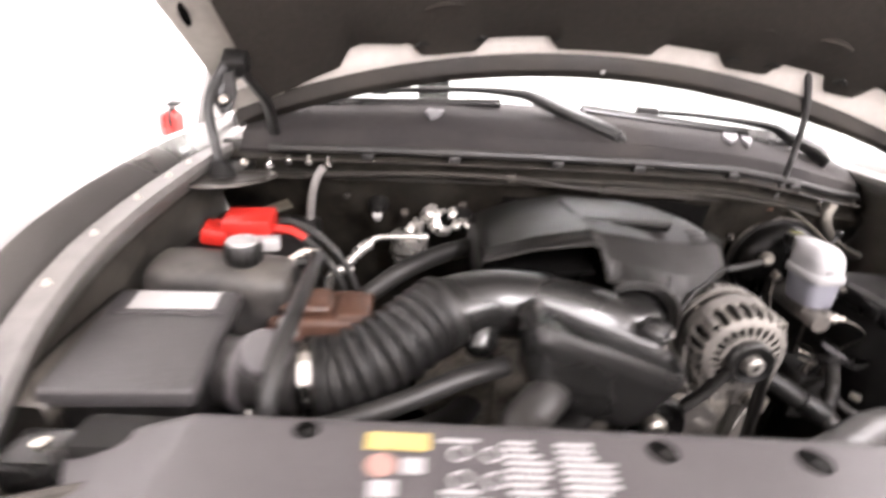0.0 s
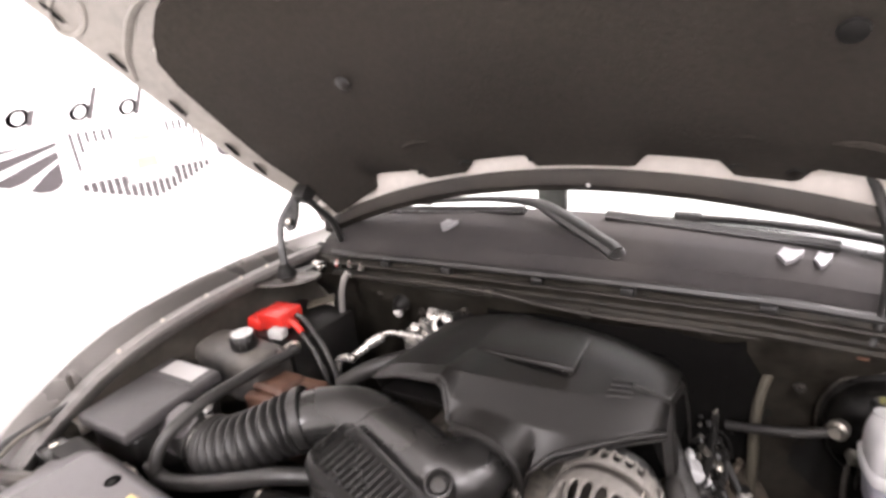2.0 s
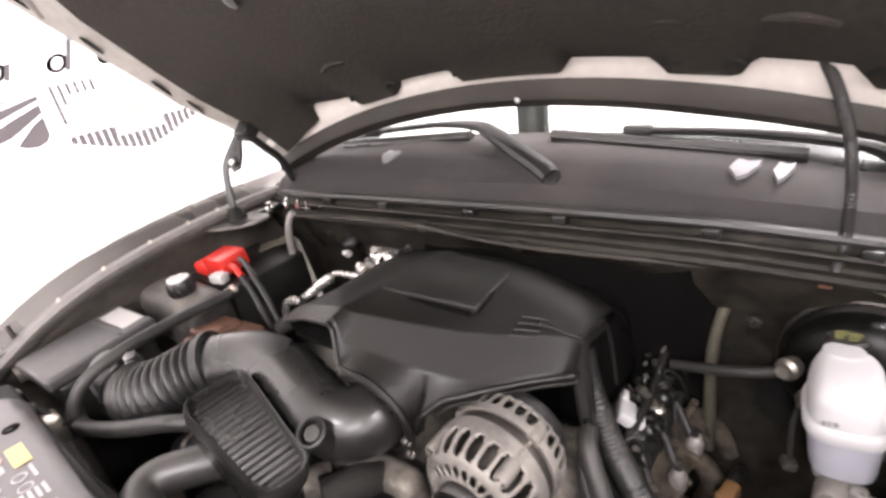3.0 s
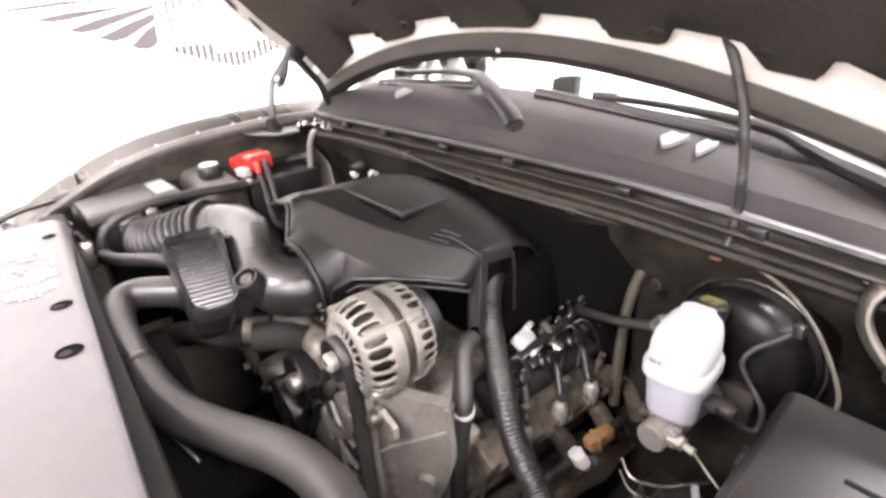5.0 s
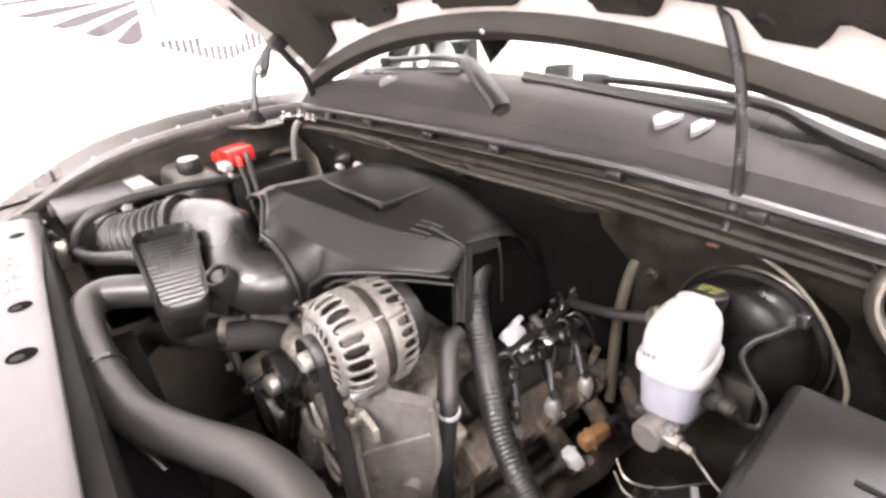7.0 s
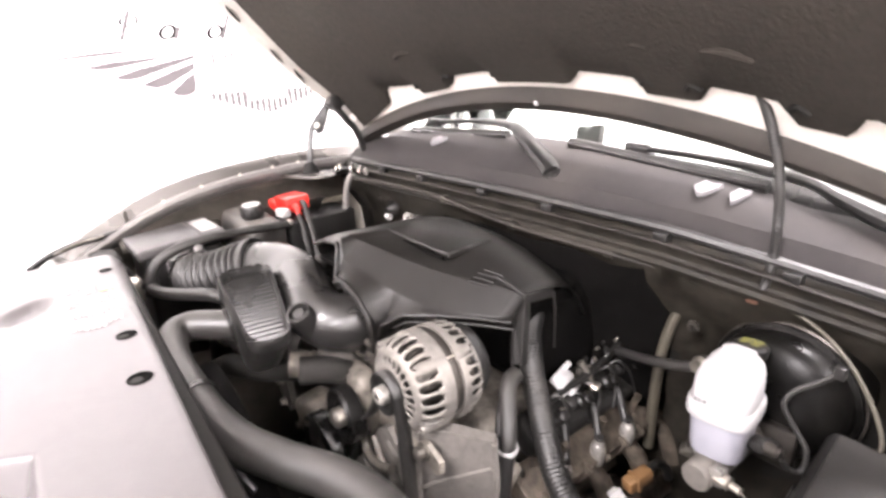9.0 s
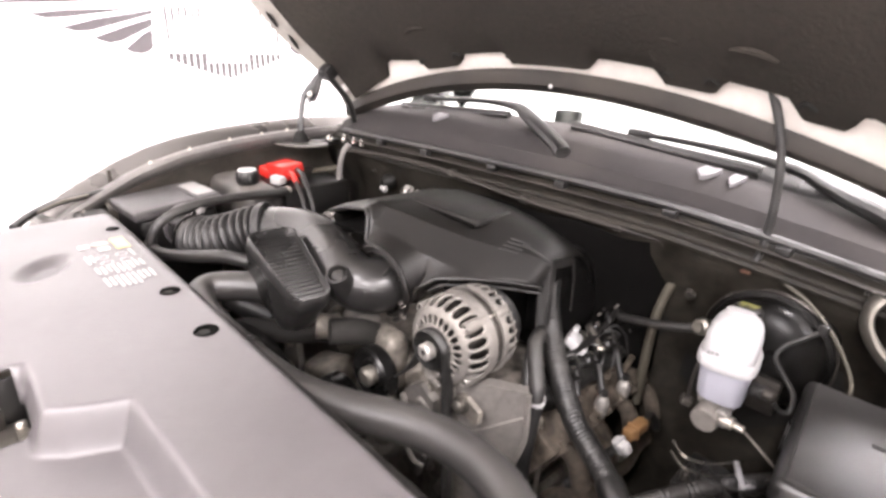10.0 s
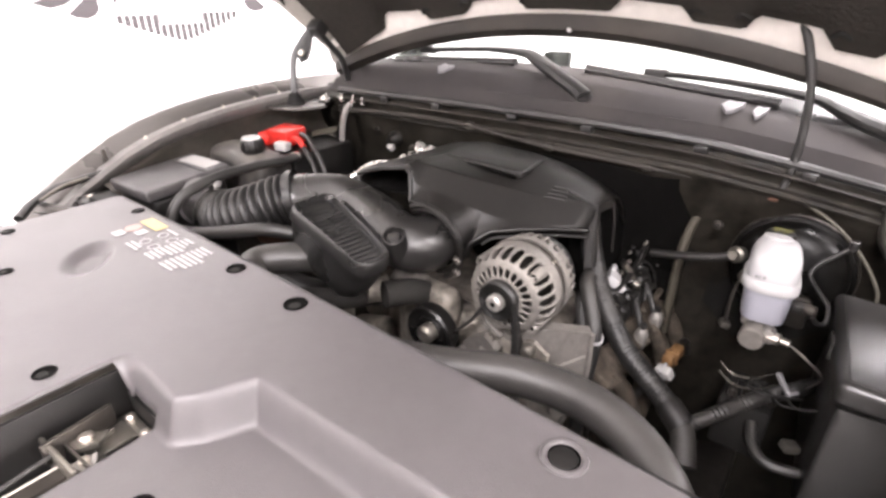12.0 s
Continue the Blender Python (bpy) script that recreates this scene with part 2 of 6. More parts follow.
def prism(outline, way):
    """A flat outline pushed along a vector."""
    bm = bmesh.new()
    a = [bm.verts.new(p) for p in outline]
    b = [bm.verts.new(Vector(p) + Vector(way)) for p in outline]
    bm.faces.new(a)
    bm.faces.new(b[::-1])
    for i in range(len(a)):
        j = (i + 1) % len(a)
        bm.faces.new((a[j], a[i], b[i], b[j]))
    return bm


def thicken(ob, t, offset=-1.0):
    m = ob.modifiers.new("thickness", "SOLIDIFY")
    m.thickness, m.offset = t, offset
    return ob


def soften(ob, levels=2):
    m = ob.modifiers.new("smooth", "SUBSURF")
    m.levels = m.render_levels = levels
    return ob


def lerp(table, x):
    """Piecewise-linear look-up in (x, value) pairs."""
    return float(np.interp(x, [a for a, _ in table], [b for _, b in table]))


# ---- the showroom ----
RX0, RX1, RY0, RY1, RZ0, RZ1 = ROOM


def structure(name, bm, mat, label, category):
    return single(name, bm, mat, label, category, kind="structure", smooth=False)


structure("floor", block(RX0 - 0.2, RX1 + 0.2, RY0 - 0.2, RY1 + 0.2, -0.2, 0, 0), FLOOR_TILE, "pale glossy tiled showroom floor", "floor")
structure("ceiling", block(RX0 - 0.2, RX1 + 0.2, RY0 - 0.2, RY1 + 0.2, RZ1, RZ1 + 0.2, 0), WHITE_WALL, "plain white showroom ceiling", "ceiling")
wall_west = structure("wall_west", block(RX0 - 0.2, RX0, RY0, RY1, 0, RZ1, 0), WHITE_WALL, "bright white painted wall with a grey winged crest", "wall")
structure("wall_east", block(RX1, RX1 + 0.2, RY0, RY1, 0, RZ1, 0), WHITE_WALL, "plain white painted showroom wall", "wall")
structure("wall_south", block(RX0 - 0.2, RX1 + 0.2, RY0 - 0.2, RY0, 0, RZ1, 0), WHITE_WALL, "plain white painted showroom wall", "wall")
structure("wall_north", block(RX0 - 0.2, RX1 + 0.2, RY1, RY1 + 0.2, 0, RZ1, 0), WHITE_WALL, "plain white painted showroom wall", "wall")
for lx, ly in LAMPS:
    fx = thing("ceiling_light", (lx, ly, RZ1), "long white ceiling light fixture", "ceiling light", "ceiling lights")
    part("housing", block(lx - 0.2, lx + 0.2, ly - 1.15, ly + 1.15, RZ1 - 0.07, RZ1, 0.008), LAMP_WHITE, fx)

# ---- the truck: body round the engine bay ----
RAIL = [(0.10, 0.80), (0.20, 0.935), (0.25, 0.990), (0.28, 1.024), (0.33, 1.068), (0.38, 1.092), (0.43, 1.112), (0.48, 1.134), (0.54, 1.155), (0.60, 1.170), (0.66, 1.181), (0.72, 1.189), (0.80, 1.196), (0.90, 1.200), (1.00, 1.199), (1.20, 1.190)]


def smooth_step(k):
    k = min(1.0, max(0.0, k))
    return 3 * k * k - 2 * k ** 3


def fender(side):
    """One front wing with the bolted rail along its inner edge; side -1 is the passenger's."""
    s = side
    f = thing("front_fender", (s * 0.80, 0.7, 0.9), "dark brown metallic front fender with a bolted inner rail", "fender", "front fenders")
    ys = [0.10, 0.16, 0.22, 0.28, 0.32, 0.36, 0.39, 0.42, 0.45, 0.48, 0.51, 0.54, 0.57, 0.60, 0.64, 0.70, 0.76, 0.85, 0.95, 1.05, 1.28]
    skin, rail, wall = [], [], []
    for y in ys:
        z = lerp(RAIL, y)
        inn = 0.018 - 0.012 * smooth_step((y - 0.55) / 0.3) - 0.48 * max(0.0, 0.50 - y) ** 1.5
        skin.append([(s * (0.712 + inn), y, z - 0.038), (s * (0.720 + inn), y, z - 0.029), (s * (0.730 + inn), y, z - 0.014), (s * (0.745 + inn), y, z - 0.004), (s * (0.765 + inn), y, z - 0.006), (s * (0.79 + inn), y, z - 0.022),
                     (s * (0.83 + inn), y, z - 0.06), (s * (0.90 + inn), y, z - 0.15), (s * (0.945 + inn), y, z - 0.28), (s * 0.96, y, 0.55), (s * 0.95, y, 0.05)])
        z -= 0.024
        rail.append([(s * (0.672 + inn), y, z - 0.030), (s * (0.668 + inn), y, z - 0.008), (s * (0.674 + inn), y, z), (s * (0.706 + inn), y, z - 0.003), (s * (0.709 + inn), y, z - 0.012), (s * (0.716 + inn), y, z - 0.016)])
        wall.append([(s * (0.676 + inn), y, z - 0.022), (s * (0.690 + inn), y, z - 0.05), (s * (0.705 + inn), y, 1.0), (s * (0.72 + inn), y, 0.85), (s * (0.72 + inn), y, 0.05)])
    thicken(part("skin", sheet(skin), PAINT, f), 0.002)
    thicken(part("rail", sheet(rail), WING, f, "painted rail, its glare lightened into the colour"), 0.0015)
    thicken(part("inner_wall", sheet(wall), WING_WALL, f, "grimy brown inner wing, darker than its rail"), 0.002)
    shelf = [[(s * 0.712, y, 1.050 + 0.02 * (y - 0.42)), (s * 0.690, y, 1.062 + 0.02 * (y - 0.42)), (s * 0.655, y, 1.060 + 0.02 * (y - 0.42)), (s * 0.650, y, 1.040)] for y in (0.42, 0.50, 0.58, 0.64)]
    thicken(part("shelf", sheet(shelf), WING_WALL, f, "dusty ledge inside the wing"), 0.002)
    for y in (0.532, 0.621, 0.716, 0.800, 0.870):
        z = lerp(RAIL, y) - 0.026
        part("rail_bolt", lathe([(0.0045, -0.002), (0.0045, 0.0015), (0.003, 0.002), (0.0028, 0.005), (0.0015, 0.006)], (s * (0.708 - 0.012 * smooth_step((y - 0.55) / 0.3)), y, z), sides=10), STEEL, f)
    part("rail_tab", block(s * 0.722 - 0.004, s * 0.722 + 0.004, 0.445, 0.453, 1.080, 1.120, 0.002), DARK_STEEL, f)
    return f


fender(-1)
fender(1)

# Nose corner with the lamp's black housing beside the radiator cover.
nose = thing("headlamp_housing", (-0.62, 0.28, 1.02), "black headlamp housing in the front corner of the bay", "headlamp")
part("shell", block(-0.70, -0.52, 0.16, 0.36, 0.90, 1.03, 0.02, 3, turn=(-14, 0, 8)), BLACK, nose)
# Black strip along the line between fender and cover.
part("rim", tube([(-0.615, 0.255, 1.058), (-0.650, 0.290, 1.068), (-0.682, 0.335, 1.074), (-0.694, 0.385, 1.076), (-0.694, 0.43, 1.080)], 0.009, 10, 5, flat=0.8), BLACK, nose, "black strip under the fender's edge")
# A steel strip paints the glint on the black strip.
part("rim_highlight", tube([(-0.640, 0.300, 1.072), (-0.668, 0.345, 1.079), (-0.678, 0.395, 1.082)], 0.0035, 8, 4), STEEL_DULL, nose)
part("mount", block(-0.655, -0.60, 0.355, 0.40, 1.02, 1.06, 0.008), BLACK_SATIN, nose)
part("screw", lathe([(0.007, 0), (0.007, 0.006), (0.004, 0.007)], (-0.625, 0.375, 1.058), sides=8), STEEL, nose)
part("cross_strut", tube([(-0.70, 0.30, 1.045), (-0.62, 0.31, 1.055), (-0.55, 0.33, 1.06)], 0.012, 10), DARK_STEEL, nose)

bulk = thing("firewall", (0, 1.15, 0.8), "dusty brown firewall panel behind the engine", "firewall")
XS = [-0.70, -0.60, -0.51, -0.38, -0.264, -0.16, -0.073, 0.0, 0.084, 0.18, 0.28, 0.36, 0.42, 0.50, 0.56, 0.66, 0.735]


def rail_y(x):
    return lerp([(-0.72, 1.00), (-0.51, 0.972), (-0.264, 0.976), (-0.073, 0.984), (0.084, 0.993), (0.28, 1.018), (0.42, 1.055), (0.56, 1.11), (0.72, 1.17)], x)


def rail_z(x):
    return lerp([(-0.72, 1.165), (-0.51, 1.181), (-0.264, 1.188), (-0.073, 1.190), (0.084, 1.190), (0.28, 1.182), (0.42, 1.160), (0.56, 1.128), (0.72, 1.10)], x)


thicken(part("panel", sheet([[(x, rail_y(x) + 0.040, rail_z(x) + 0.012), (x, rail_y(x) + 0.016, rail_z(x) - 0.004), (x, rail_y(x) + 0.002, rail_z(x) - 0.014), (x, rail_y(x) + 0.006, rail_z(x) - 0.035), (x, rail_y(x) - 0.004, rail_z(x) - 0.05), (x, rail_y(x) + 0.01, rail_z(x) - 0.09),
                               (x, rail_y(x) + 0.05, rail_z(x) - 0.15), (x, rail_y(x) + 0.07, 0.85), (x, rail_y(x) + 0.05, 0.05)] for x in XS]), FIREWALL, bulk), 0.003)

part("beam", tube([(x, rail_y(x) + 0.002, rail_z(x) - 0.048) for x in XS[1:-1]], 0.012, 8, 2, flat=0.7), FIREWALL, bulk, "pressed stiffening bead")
# Near-black pad; the sheet after it paints shade over the lower firewall.
part("firewall_dark_pad", sheet([[(x, rail_y(x) - 0.022 + 0.010 * k + 0.006 * math.sin(19 * x + 2 * k) + 0.09 * max(0.0, (x - 0.20) / 0.1) ** 2, rail_z(x) - 0.062 - 0.004 * math.sin(31 * x) - 0.075 * k) for k in range(6)] for x in [-0.17 + 0.03 * i for i in range(16)]]), VOID, bulk, "near-black pad on the firewall behind the cover")
part("firewall_shade", sheet([[(x, rail_y(x) + 0.025 + 0.030 * min(1, max(0, (x - 0.22) / 0.05)) + 0.012 * k + 0.005 * math.sin(23 * x + k), lerp([(0.12, 1.10), (0.23, 1.07), (0.27, 0.97), (0.42, 0.95), (0.72, 0.93)], x) + 0.003 * math.sin(37 * x) - 0.12 * k) for k in range(7)] for x in [0.12 + 0.025 * i for i in range(25)]]), DULL_BLACK, bulk, "near-black sheet painting shade on the lower firewall")
for x, z in ((-0.46, 1.10), (-0.35, 1.07), (-0.24, 1.09), (0.33, 1.04), (0.46, 1.075)):
    part("weld_stud", lathe([(0.009, 0), (0.009, 0.005), (0.004, 0.006), (0.004, 0.014)], (x, rail_y(x) + 0.012, z), (0, -1, 0), 8), DARK_STEEL, bulk)
part("cable_boot", lathe([(0.020, 0), (0.018, 0.012), (0.010, 0.022), (0.008, 0.03)], (-0.40, rail_y(-0.40) + 0.01, 1.085), (0, -1, 0), 14), BLACK, bulk)

cowl = thing("cowl_panel", (0, 1.05, 1.2), "dark grey textured plastic cowl panel below the windscreen", "cowl panel")
SX = [-0.66 + i * 0.06 for i in range(24)]


def cowl_top(x):
    return (lerp([(-0.70, 1.078), (-0.30, 1.062), (0.06, 1.068), (0.31, 1.10), (0.50, 1.155), (0.75, 1.25)], x),
            lerp([(-0.70, 1.206), (-0.60, 1.226), (-0.30, 1.250), (0.06, 1.252), (0.31, 1.236), (0.50, 1.205), (0.75, 1.14)], x))


rows = []
for x in SX:
    y0, z0 = rail_y(x), rail_z(x)
    y1, z1 = cowl_top(x)
    rows.append([(x, y0 + 0.012, z0 - 0.012), (x, y0 + 0.014, z0 + 0.001), (x, y0 + 0.022, z0 + 0.006), (x, y0 + 0.4 * (y1 - y0), z0 + 0.52 * (z1 - z0)),
                 (x, y1 - 0.012, z1 - 0.006), (x, y1, z1), (x, y1 + 0.06, z1 + 0.004), (x, y1 + 0.10, z1 + 0.012)])
thicken(part("shell", sheet(rows), COWL, cowl), 0.003)
part("seal", tube([(x, rail_y(x) + 0.004, rail_z(x) + 0.004) for x in XS[1:-1]], 0.0075, 8, 3), RUBBER, cowl, "black rubber bonnet seal")
part("seal_flange", tube([(x, rail_y(x) - 0.008, rail_z(x) - 0.014) for x in XS[1:-1]], 0.006, 8, 3, flat=0.5), PAINT_MATT, cowl, "painted metal flange under the seal")
for x in (-0.42, -0.264, -0.073, 0.084, 0.28, 0.44):
    part("seal_clip", block(x - 0.011, x + 0.011, rail_y(x) - 0.012, rail_y(x) + 0.004, rail_z(x) - 0.013, rail_z(x) + 0.001, 0.002), BLACK_SATIN, cowl)
# Pale irregular patches paint the glare on the washer jets.
for x, w in ((-0.305, 0.018), (0.298, 0.017), (0.340, 0.011)):
    y, z = cowl_top(x)
    part("washer_jet", prism([(x - w, y - 0.012, z - 0.003), (x - 0.3 * w, y - 0.026, z - 0.011), (x + 0.2 * w, y - 0.022, z - 0.009), (x + 0.9 * w, y - 0.008, z - 0.002), (x + w, y + 0.004, z + 0.002), (x + 0.3 * w, y + 0.001, z + 0.001), (x - 0.6 * w, y + 0.008, z + 0.002)], (0, -0.002, 0.006)), JET, cowl, "pale washer jet patch, its glare painted in", smooth=False)


# Windscreen and pillars; the cab is left open so the white room shows through.
screen = thing("windscreen", (0, 1.3, 1.3), "clear curved windscreen with a black lower band", "windscreen")
glass_rows = []
for v in (0, 0.25, 0.5, 0.75, 1):
    glass_rows.append([(x, 1.155 + 0.09 * (x - 0.05) ** 2 + 0.62 * v, 1.252 - 0.10 * (x - 0.05) ** 2 + 0.60 * v) for x in [-0.74 + 0.1233 * i for i in range(13)]])
pane = thicken(part("pane", sheet(glass_rows), GLASS, screen), 0.005)
pane.visible_shadow = False
part("black_band", sheet([[(x, 1.150 + 0.09 * (x - 0.05) ** 2 + 0.62 * v, 1.2515 - 0.10 * (x - 0.05) ** 2 + 0.60 * v) for x in [-0.74 + 0.1233 * i for i in range(13)]] for v in (-0.03, 0.012)]), BLACK_SATIN, screen)
# Dark block, placed to fit the patch in the camera's view.
mirror = thing("dark_screen_patch", (-0.30, 1.6, 1.2), "dark block placed to show as a patch behind the windscreen", "mirror")
part("shell", block(-0.350, -0.262, 1.59, 1.62, 1.185, 1.30, 0.008), COWL, mirror)
for sx in (-1, 1):
    pil = thing("windscreen_pillar", (sx * 0.8, 1.3, 1.2), "dark metallic windscreen pillar", "pillar", "windscreen pillars")
    part("pillar", tube([(sx * 0.80, 1.20, 1.10), (sx * 0.80, 1.30, 1.25), (sx * 0.78, 1.56, 1.54), (sx * 0.76, 1.80, 1.84)], 0.03, 10), PAINT, pil)
    part("foot", block(sx * 0.86 - 0.09, sx * 0.86 + 0.09, 1.22, 1.32, 0.05, 1.02, 0.02), PAINT, pil)


def wiper(pts, tip0, tip1, label):
    w = thing("wiper", pts[0], label, "wiper", "wipers")
    part("arm", tube(pts, lambda t: 0.0175 - 0.0100 * min(1, max(0, t - 0.30) * 1.8), 10, flat=0.8), BLACK, w)
    part("pivot_cap", lathe([(0.015, -0.03), (0.0165, -0.010), (0.015, 0.004), (0.010, 0.006)], pts[0], (0.1, -0.5, 0.8), 14), BLACK_SATIN, w)
    mid = [(a + b) / 2 for a, b in zip(tip0, tip1)]
    part("blade", tube([tip0, mid, tip1], 0.0085, 6, flat=1.3), RUBBER, w)
    part("blade_spine", tube([tip0, mid, tip1], 0.0115, 6, flat=0.35), BLACK_SATIN, w)
    part("hook", block(pts[-1][0] - 0.022, pts[-1][0] + 0.022, pts[-1][1] - 0.008, pts[-1][1] + 0.008, pts[-1][2] - 0.008, pts[-1][2] + 0.008, 0.003), BLACK, w)
    return w


wiper([(0.050, 1.036, 1.230), (0.030, 1.047, 1.239), (-0.02, 1.069, 1.256), (-0.075, 1.094, 1.274), (-0.106, 1.107, 1.284), (-0.122, 1.113, 1.288), (-0.150, 1.119, 1.290), (-0.20, 1.128, 1.290), (-0.27, 1.132, 1.287), (-0.42, 1.131, 1.275)],
      (-0.55, 1.150, 1.240), (-0.17, 1.142, 1.264), "black wiper arm with a bent elbow resting on the glass")
wiper([(0.56, 1.165, 1.192), (0.522, 1.148, 1.213), (0.48, 1.142, 1.228), (0.445, 1.140, 1.242), (0.40, 1.138, 1.258), (0.27, 1.146, 1.268), (0.14, 1.150, 1.270)],
      (0.00, 1.140, 1.266), (0.36, 1.142, 1.240), "black wiper arm lying along the windscreen's lower edge")
# Open hood: rear flange toned dark, inner frame toned pale, felt liner with scalloped tabs.
hood = thing("hood", (0, 1.04, 1.33), "open truck hood with a dark felt liner and pale inner frame", "hood")
SLOPE = radians(51)
# The rear edge stands steeper than the rest of the hood.
HOOD_Y = [(-0.01, 1.080), (0.0, 1.070), (0.03, 1.050), (0.06, 1.048), (0.115, 1.044), (0.17, 1.008), (0.23, 0.952), (0.30, 0.883)]
HOOD_Z = [(-0.01, 1.322), (0.0, 1.330), (0.03, 1.352), (0.06, 1.372), (0.115, 1.404), (0.17, 1.447), (0.23, 1.500), (0.30, 1.563)]


def hood_at(x, v, lift=0.0):
    """A point of the hood's underside, v metres up its slope from the rear edge; lift pushes it towards the engine."""
    y = lerp(HOOD_Y, v) if v < 0.30 else 1.072 - v * math.cos(SLOPE)
    z = (lerp(HOOD_Z, v) if v < 0.30 else 1.330 + v * math.sin(SLOPE)) - 0.30 * x * x
    return Vector((x, y - lift * math.sin(SLOPE), z - lift * math.cos(SLOPE)))


def half_width(v):
    return 0.675 + 0.15 * v


def rear_edge(x):
    """How far up the slope the rear edge begins; trimmed at the driver's corner to fit the camera's view."""
    return 0.04 * max(0.0, x - 0.25)


HV = [0, 0.02, 0.05, 0.1, 0.2, 0.35, 0.5, 0.7, 0.9, 1.1, 1.22]
outer = sheet([[hood_at(half_width(v) * k / 8, max(v, rear_edge(half_width(v) * k / 8) + 0.1 * v), -0.035 + 0.03 * (abs(k) / 8) ** 6) for k in range(-8, 9)] for v in HV])
thicken(part("outer_skin", outer, PAINT, hood, "dark brown metallic outer skin"), 0.002, 1)
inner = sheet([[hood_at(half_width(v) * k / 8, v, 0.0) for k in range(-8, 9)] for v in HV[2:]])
thicken(part("inner_frame", inner, FRAME_LIT, hood, "inner frame in the lit copy of its paint"), 0.002, 1)
for sx in (-1, 1):
    part("side_hem", sheet([[hood_at(sx * w, v, l) for w, l in ((half_width(v) + 0.002, -0.008), (half_width(v) + 0.001, 0.003), (half_width(v) - 0.012, 0.004), (half_width(v) - 0.10, 0.003))] for v in (0.06, 0.12, 0.20, 0.30, 0.40, 0.50, 0.60, 0.80, 1.0, 1.2)]), FRAME_DIM, hood, "side hem in the dim copy of the frame paint")
part("front_field", sheet([[hood_at(half_width(v) * k / 8, v, 0.003) for k in range(-8, 9)] for v in (0.57, 0.70, 0.85, 1.0, 1.2)]), FRAME_DIM, hood, "front of the inner frame in its dim paint")
part("rear_flange", sheet([[hood_at(0.675 * k / 16, v + rear_edge(0.675 * k / 16) * max(0.0, 1 - v / 0.07), lift) for k in range(-16, 17)] for v, lift in ((-0.004, -0.03), (0.0, -0.004), (0.006, 0.004), (0.03, 0.009), (0.052, 0.008), (0.060, 0.004), (0.066, 0.001))]), PAINT_MATT, hood, "rear edge of the hood, painted dark for its shade")


def scallop(x):
    """Where up the slope the liner's rear edge lies: long tabs with gaps that bare the frame."""
    edge = lerp([(-0.62, 0.060), (-0.56, 0.070), (-0.52, 0.085), (-0.44, 0.105), (-0.38, 0.090), (-0.30, 0.082), (0.0, 0.080), (0.20, 0.082), (0.30, 0.092), (0.40, 0.098), (0.50, 0.115), (0.58, 0.100), (0.62, 0.070)], x)
    notch = 0.0
    for c, w in ((-0.408, 0.076), (-0.165, 0.076), (0.149, 0.074), (0.358, 0.064), (0.53, 0.06)):
        d = abs(x - c)
        notch = max(notch, min(1.0, max(0.0, (w - d) / 0.024)))
    notch = notch * notch * (3 - 2 * notch)
    return edge + 0.006 + 0.034 * notch


lx = [-0.62 + i * 1.24 / 124 for i in range(125)]
lrows = []
for k, lift in ((0, 0.001), (0.004, 0.012), (0.02, 0.016)):
    lrows.append([hood_at(x, scallop(x) + k, lift) for x in lx])
for v in (0.17, 0.22, 0.28, 0.36, 0.44, 0.50, 0.55, 0.58, 0.595, 0.60):
    pinch = 1 - 0.16 * max(0.0, (v - 0.50) / 0.10) ** 3
    lrows.append([hood_at(x * (1 + 0.14 * v) * pinch, v, 0.016 + (0.012 * math.sin(v * 9) + 0.004 * math.sin(9 * x + 6 * v) * math.sin(8 * v)) * math.exp(-((x / 0.5) ** 4))) for x in lx])
lrows.append([hood_at(x * 1.08 * 0.83, 0.605, 0.001) for x in lx])
part("liner", sheet(lrows), LINER, hood, "dark grey felt insulation pad")
for sx in (-1, 1):
    for v in (0.275, 0.340, 0.475, 0.60, 0.72, 0.86):
        # A flat black disc paints each hole's shade on the frame.
        p = hood_at(sx * (half_width(v) - 0.025), v, 0.0065)
        bm = lathe([(0.0125, 0.0), (0.013, 0.001), (0.010, 0.0012), (0.001, 0.0012)], (0, 0, 0), sides=18)
        for q in bm.verts:
            q.co = p + Vector((q.co.x * 0.62, -q.co.y * 1.7 * math.cos(SLOPE) - q.co.z * math.sin(SLOPE), q.co.y * 1.7 * math.sin(SLOPE) - q.co.z * math.cos(SLOPE)))
        part("hole_shade", bm, VOID, hood, "black oval disc painting a hole's shade on the frame")
    for v in (0.35, 0.52):
        part("liner_clip", lathe([(0.014, 0), (0.013, 0.004), (0.004, 0.006)], hood_at(sx * 0.33, v, 0.026), (0, -math.sin(SLOPE), -math.cos(SLOPE)), 14), BLACK, hood)
for sx in (-1, 1):
    part("frame_rib", tube([hood_at(sx * 0.50, 0.60, 0.002), hood_at(sx * 0.60, 0.625, 0.004), hood_at(sx * 0.70, 0.60, 0.002), hood_at(sx * 0.745, 0.56, 0.0)], 0.010, 10, 5, flat=0.6), FRAME_DIM, hood)
    part("frame_ring", tube([hood_at(sx * 0.74 + 0.045 * math.cos(a), 0.70 + 0.028 * math.sin(a), 0.002) for a in [i * math.pi / 10 for i in range(21)]], 0.006, 8, 2), FRAME_DIM, hood, "pressed oval pocket")
part("flange_plug", lathe([(0.005, 0), (0.004, 0.002)], hood_at(0.0, 0.03, 0.009), (0, -1, -0.5), 10), PALE_LABEL, hood)


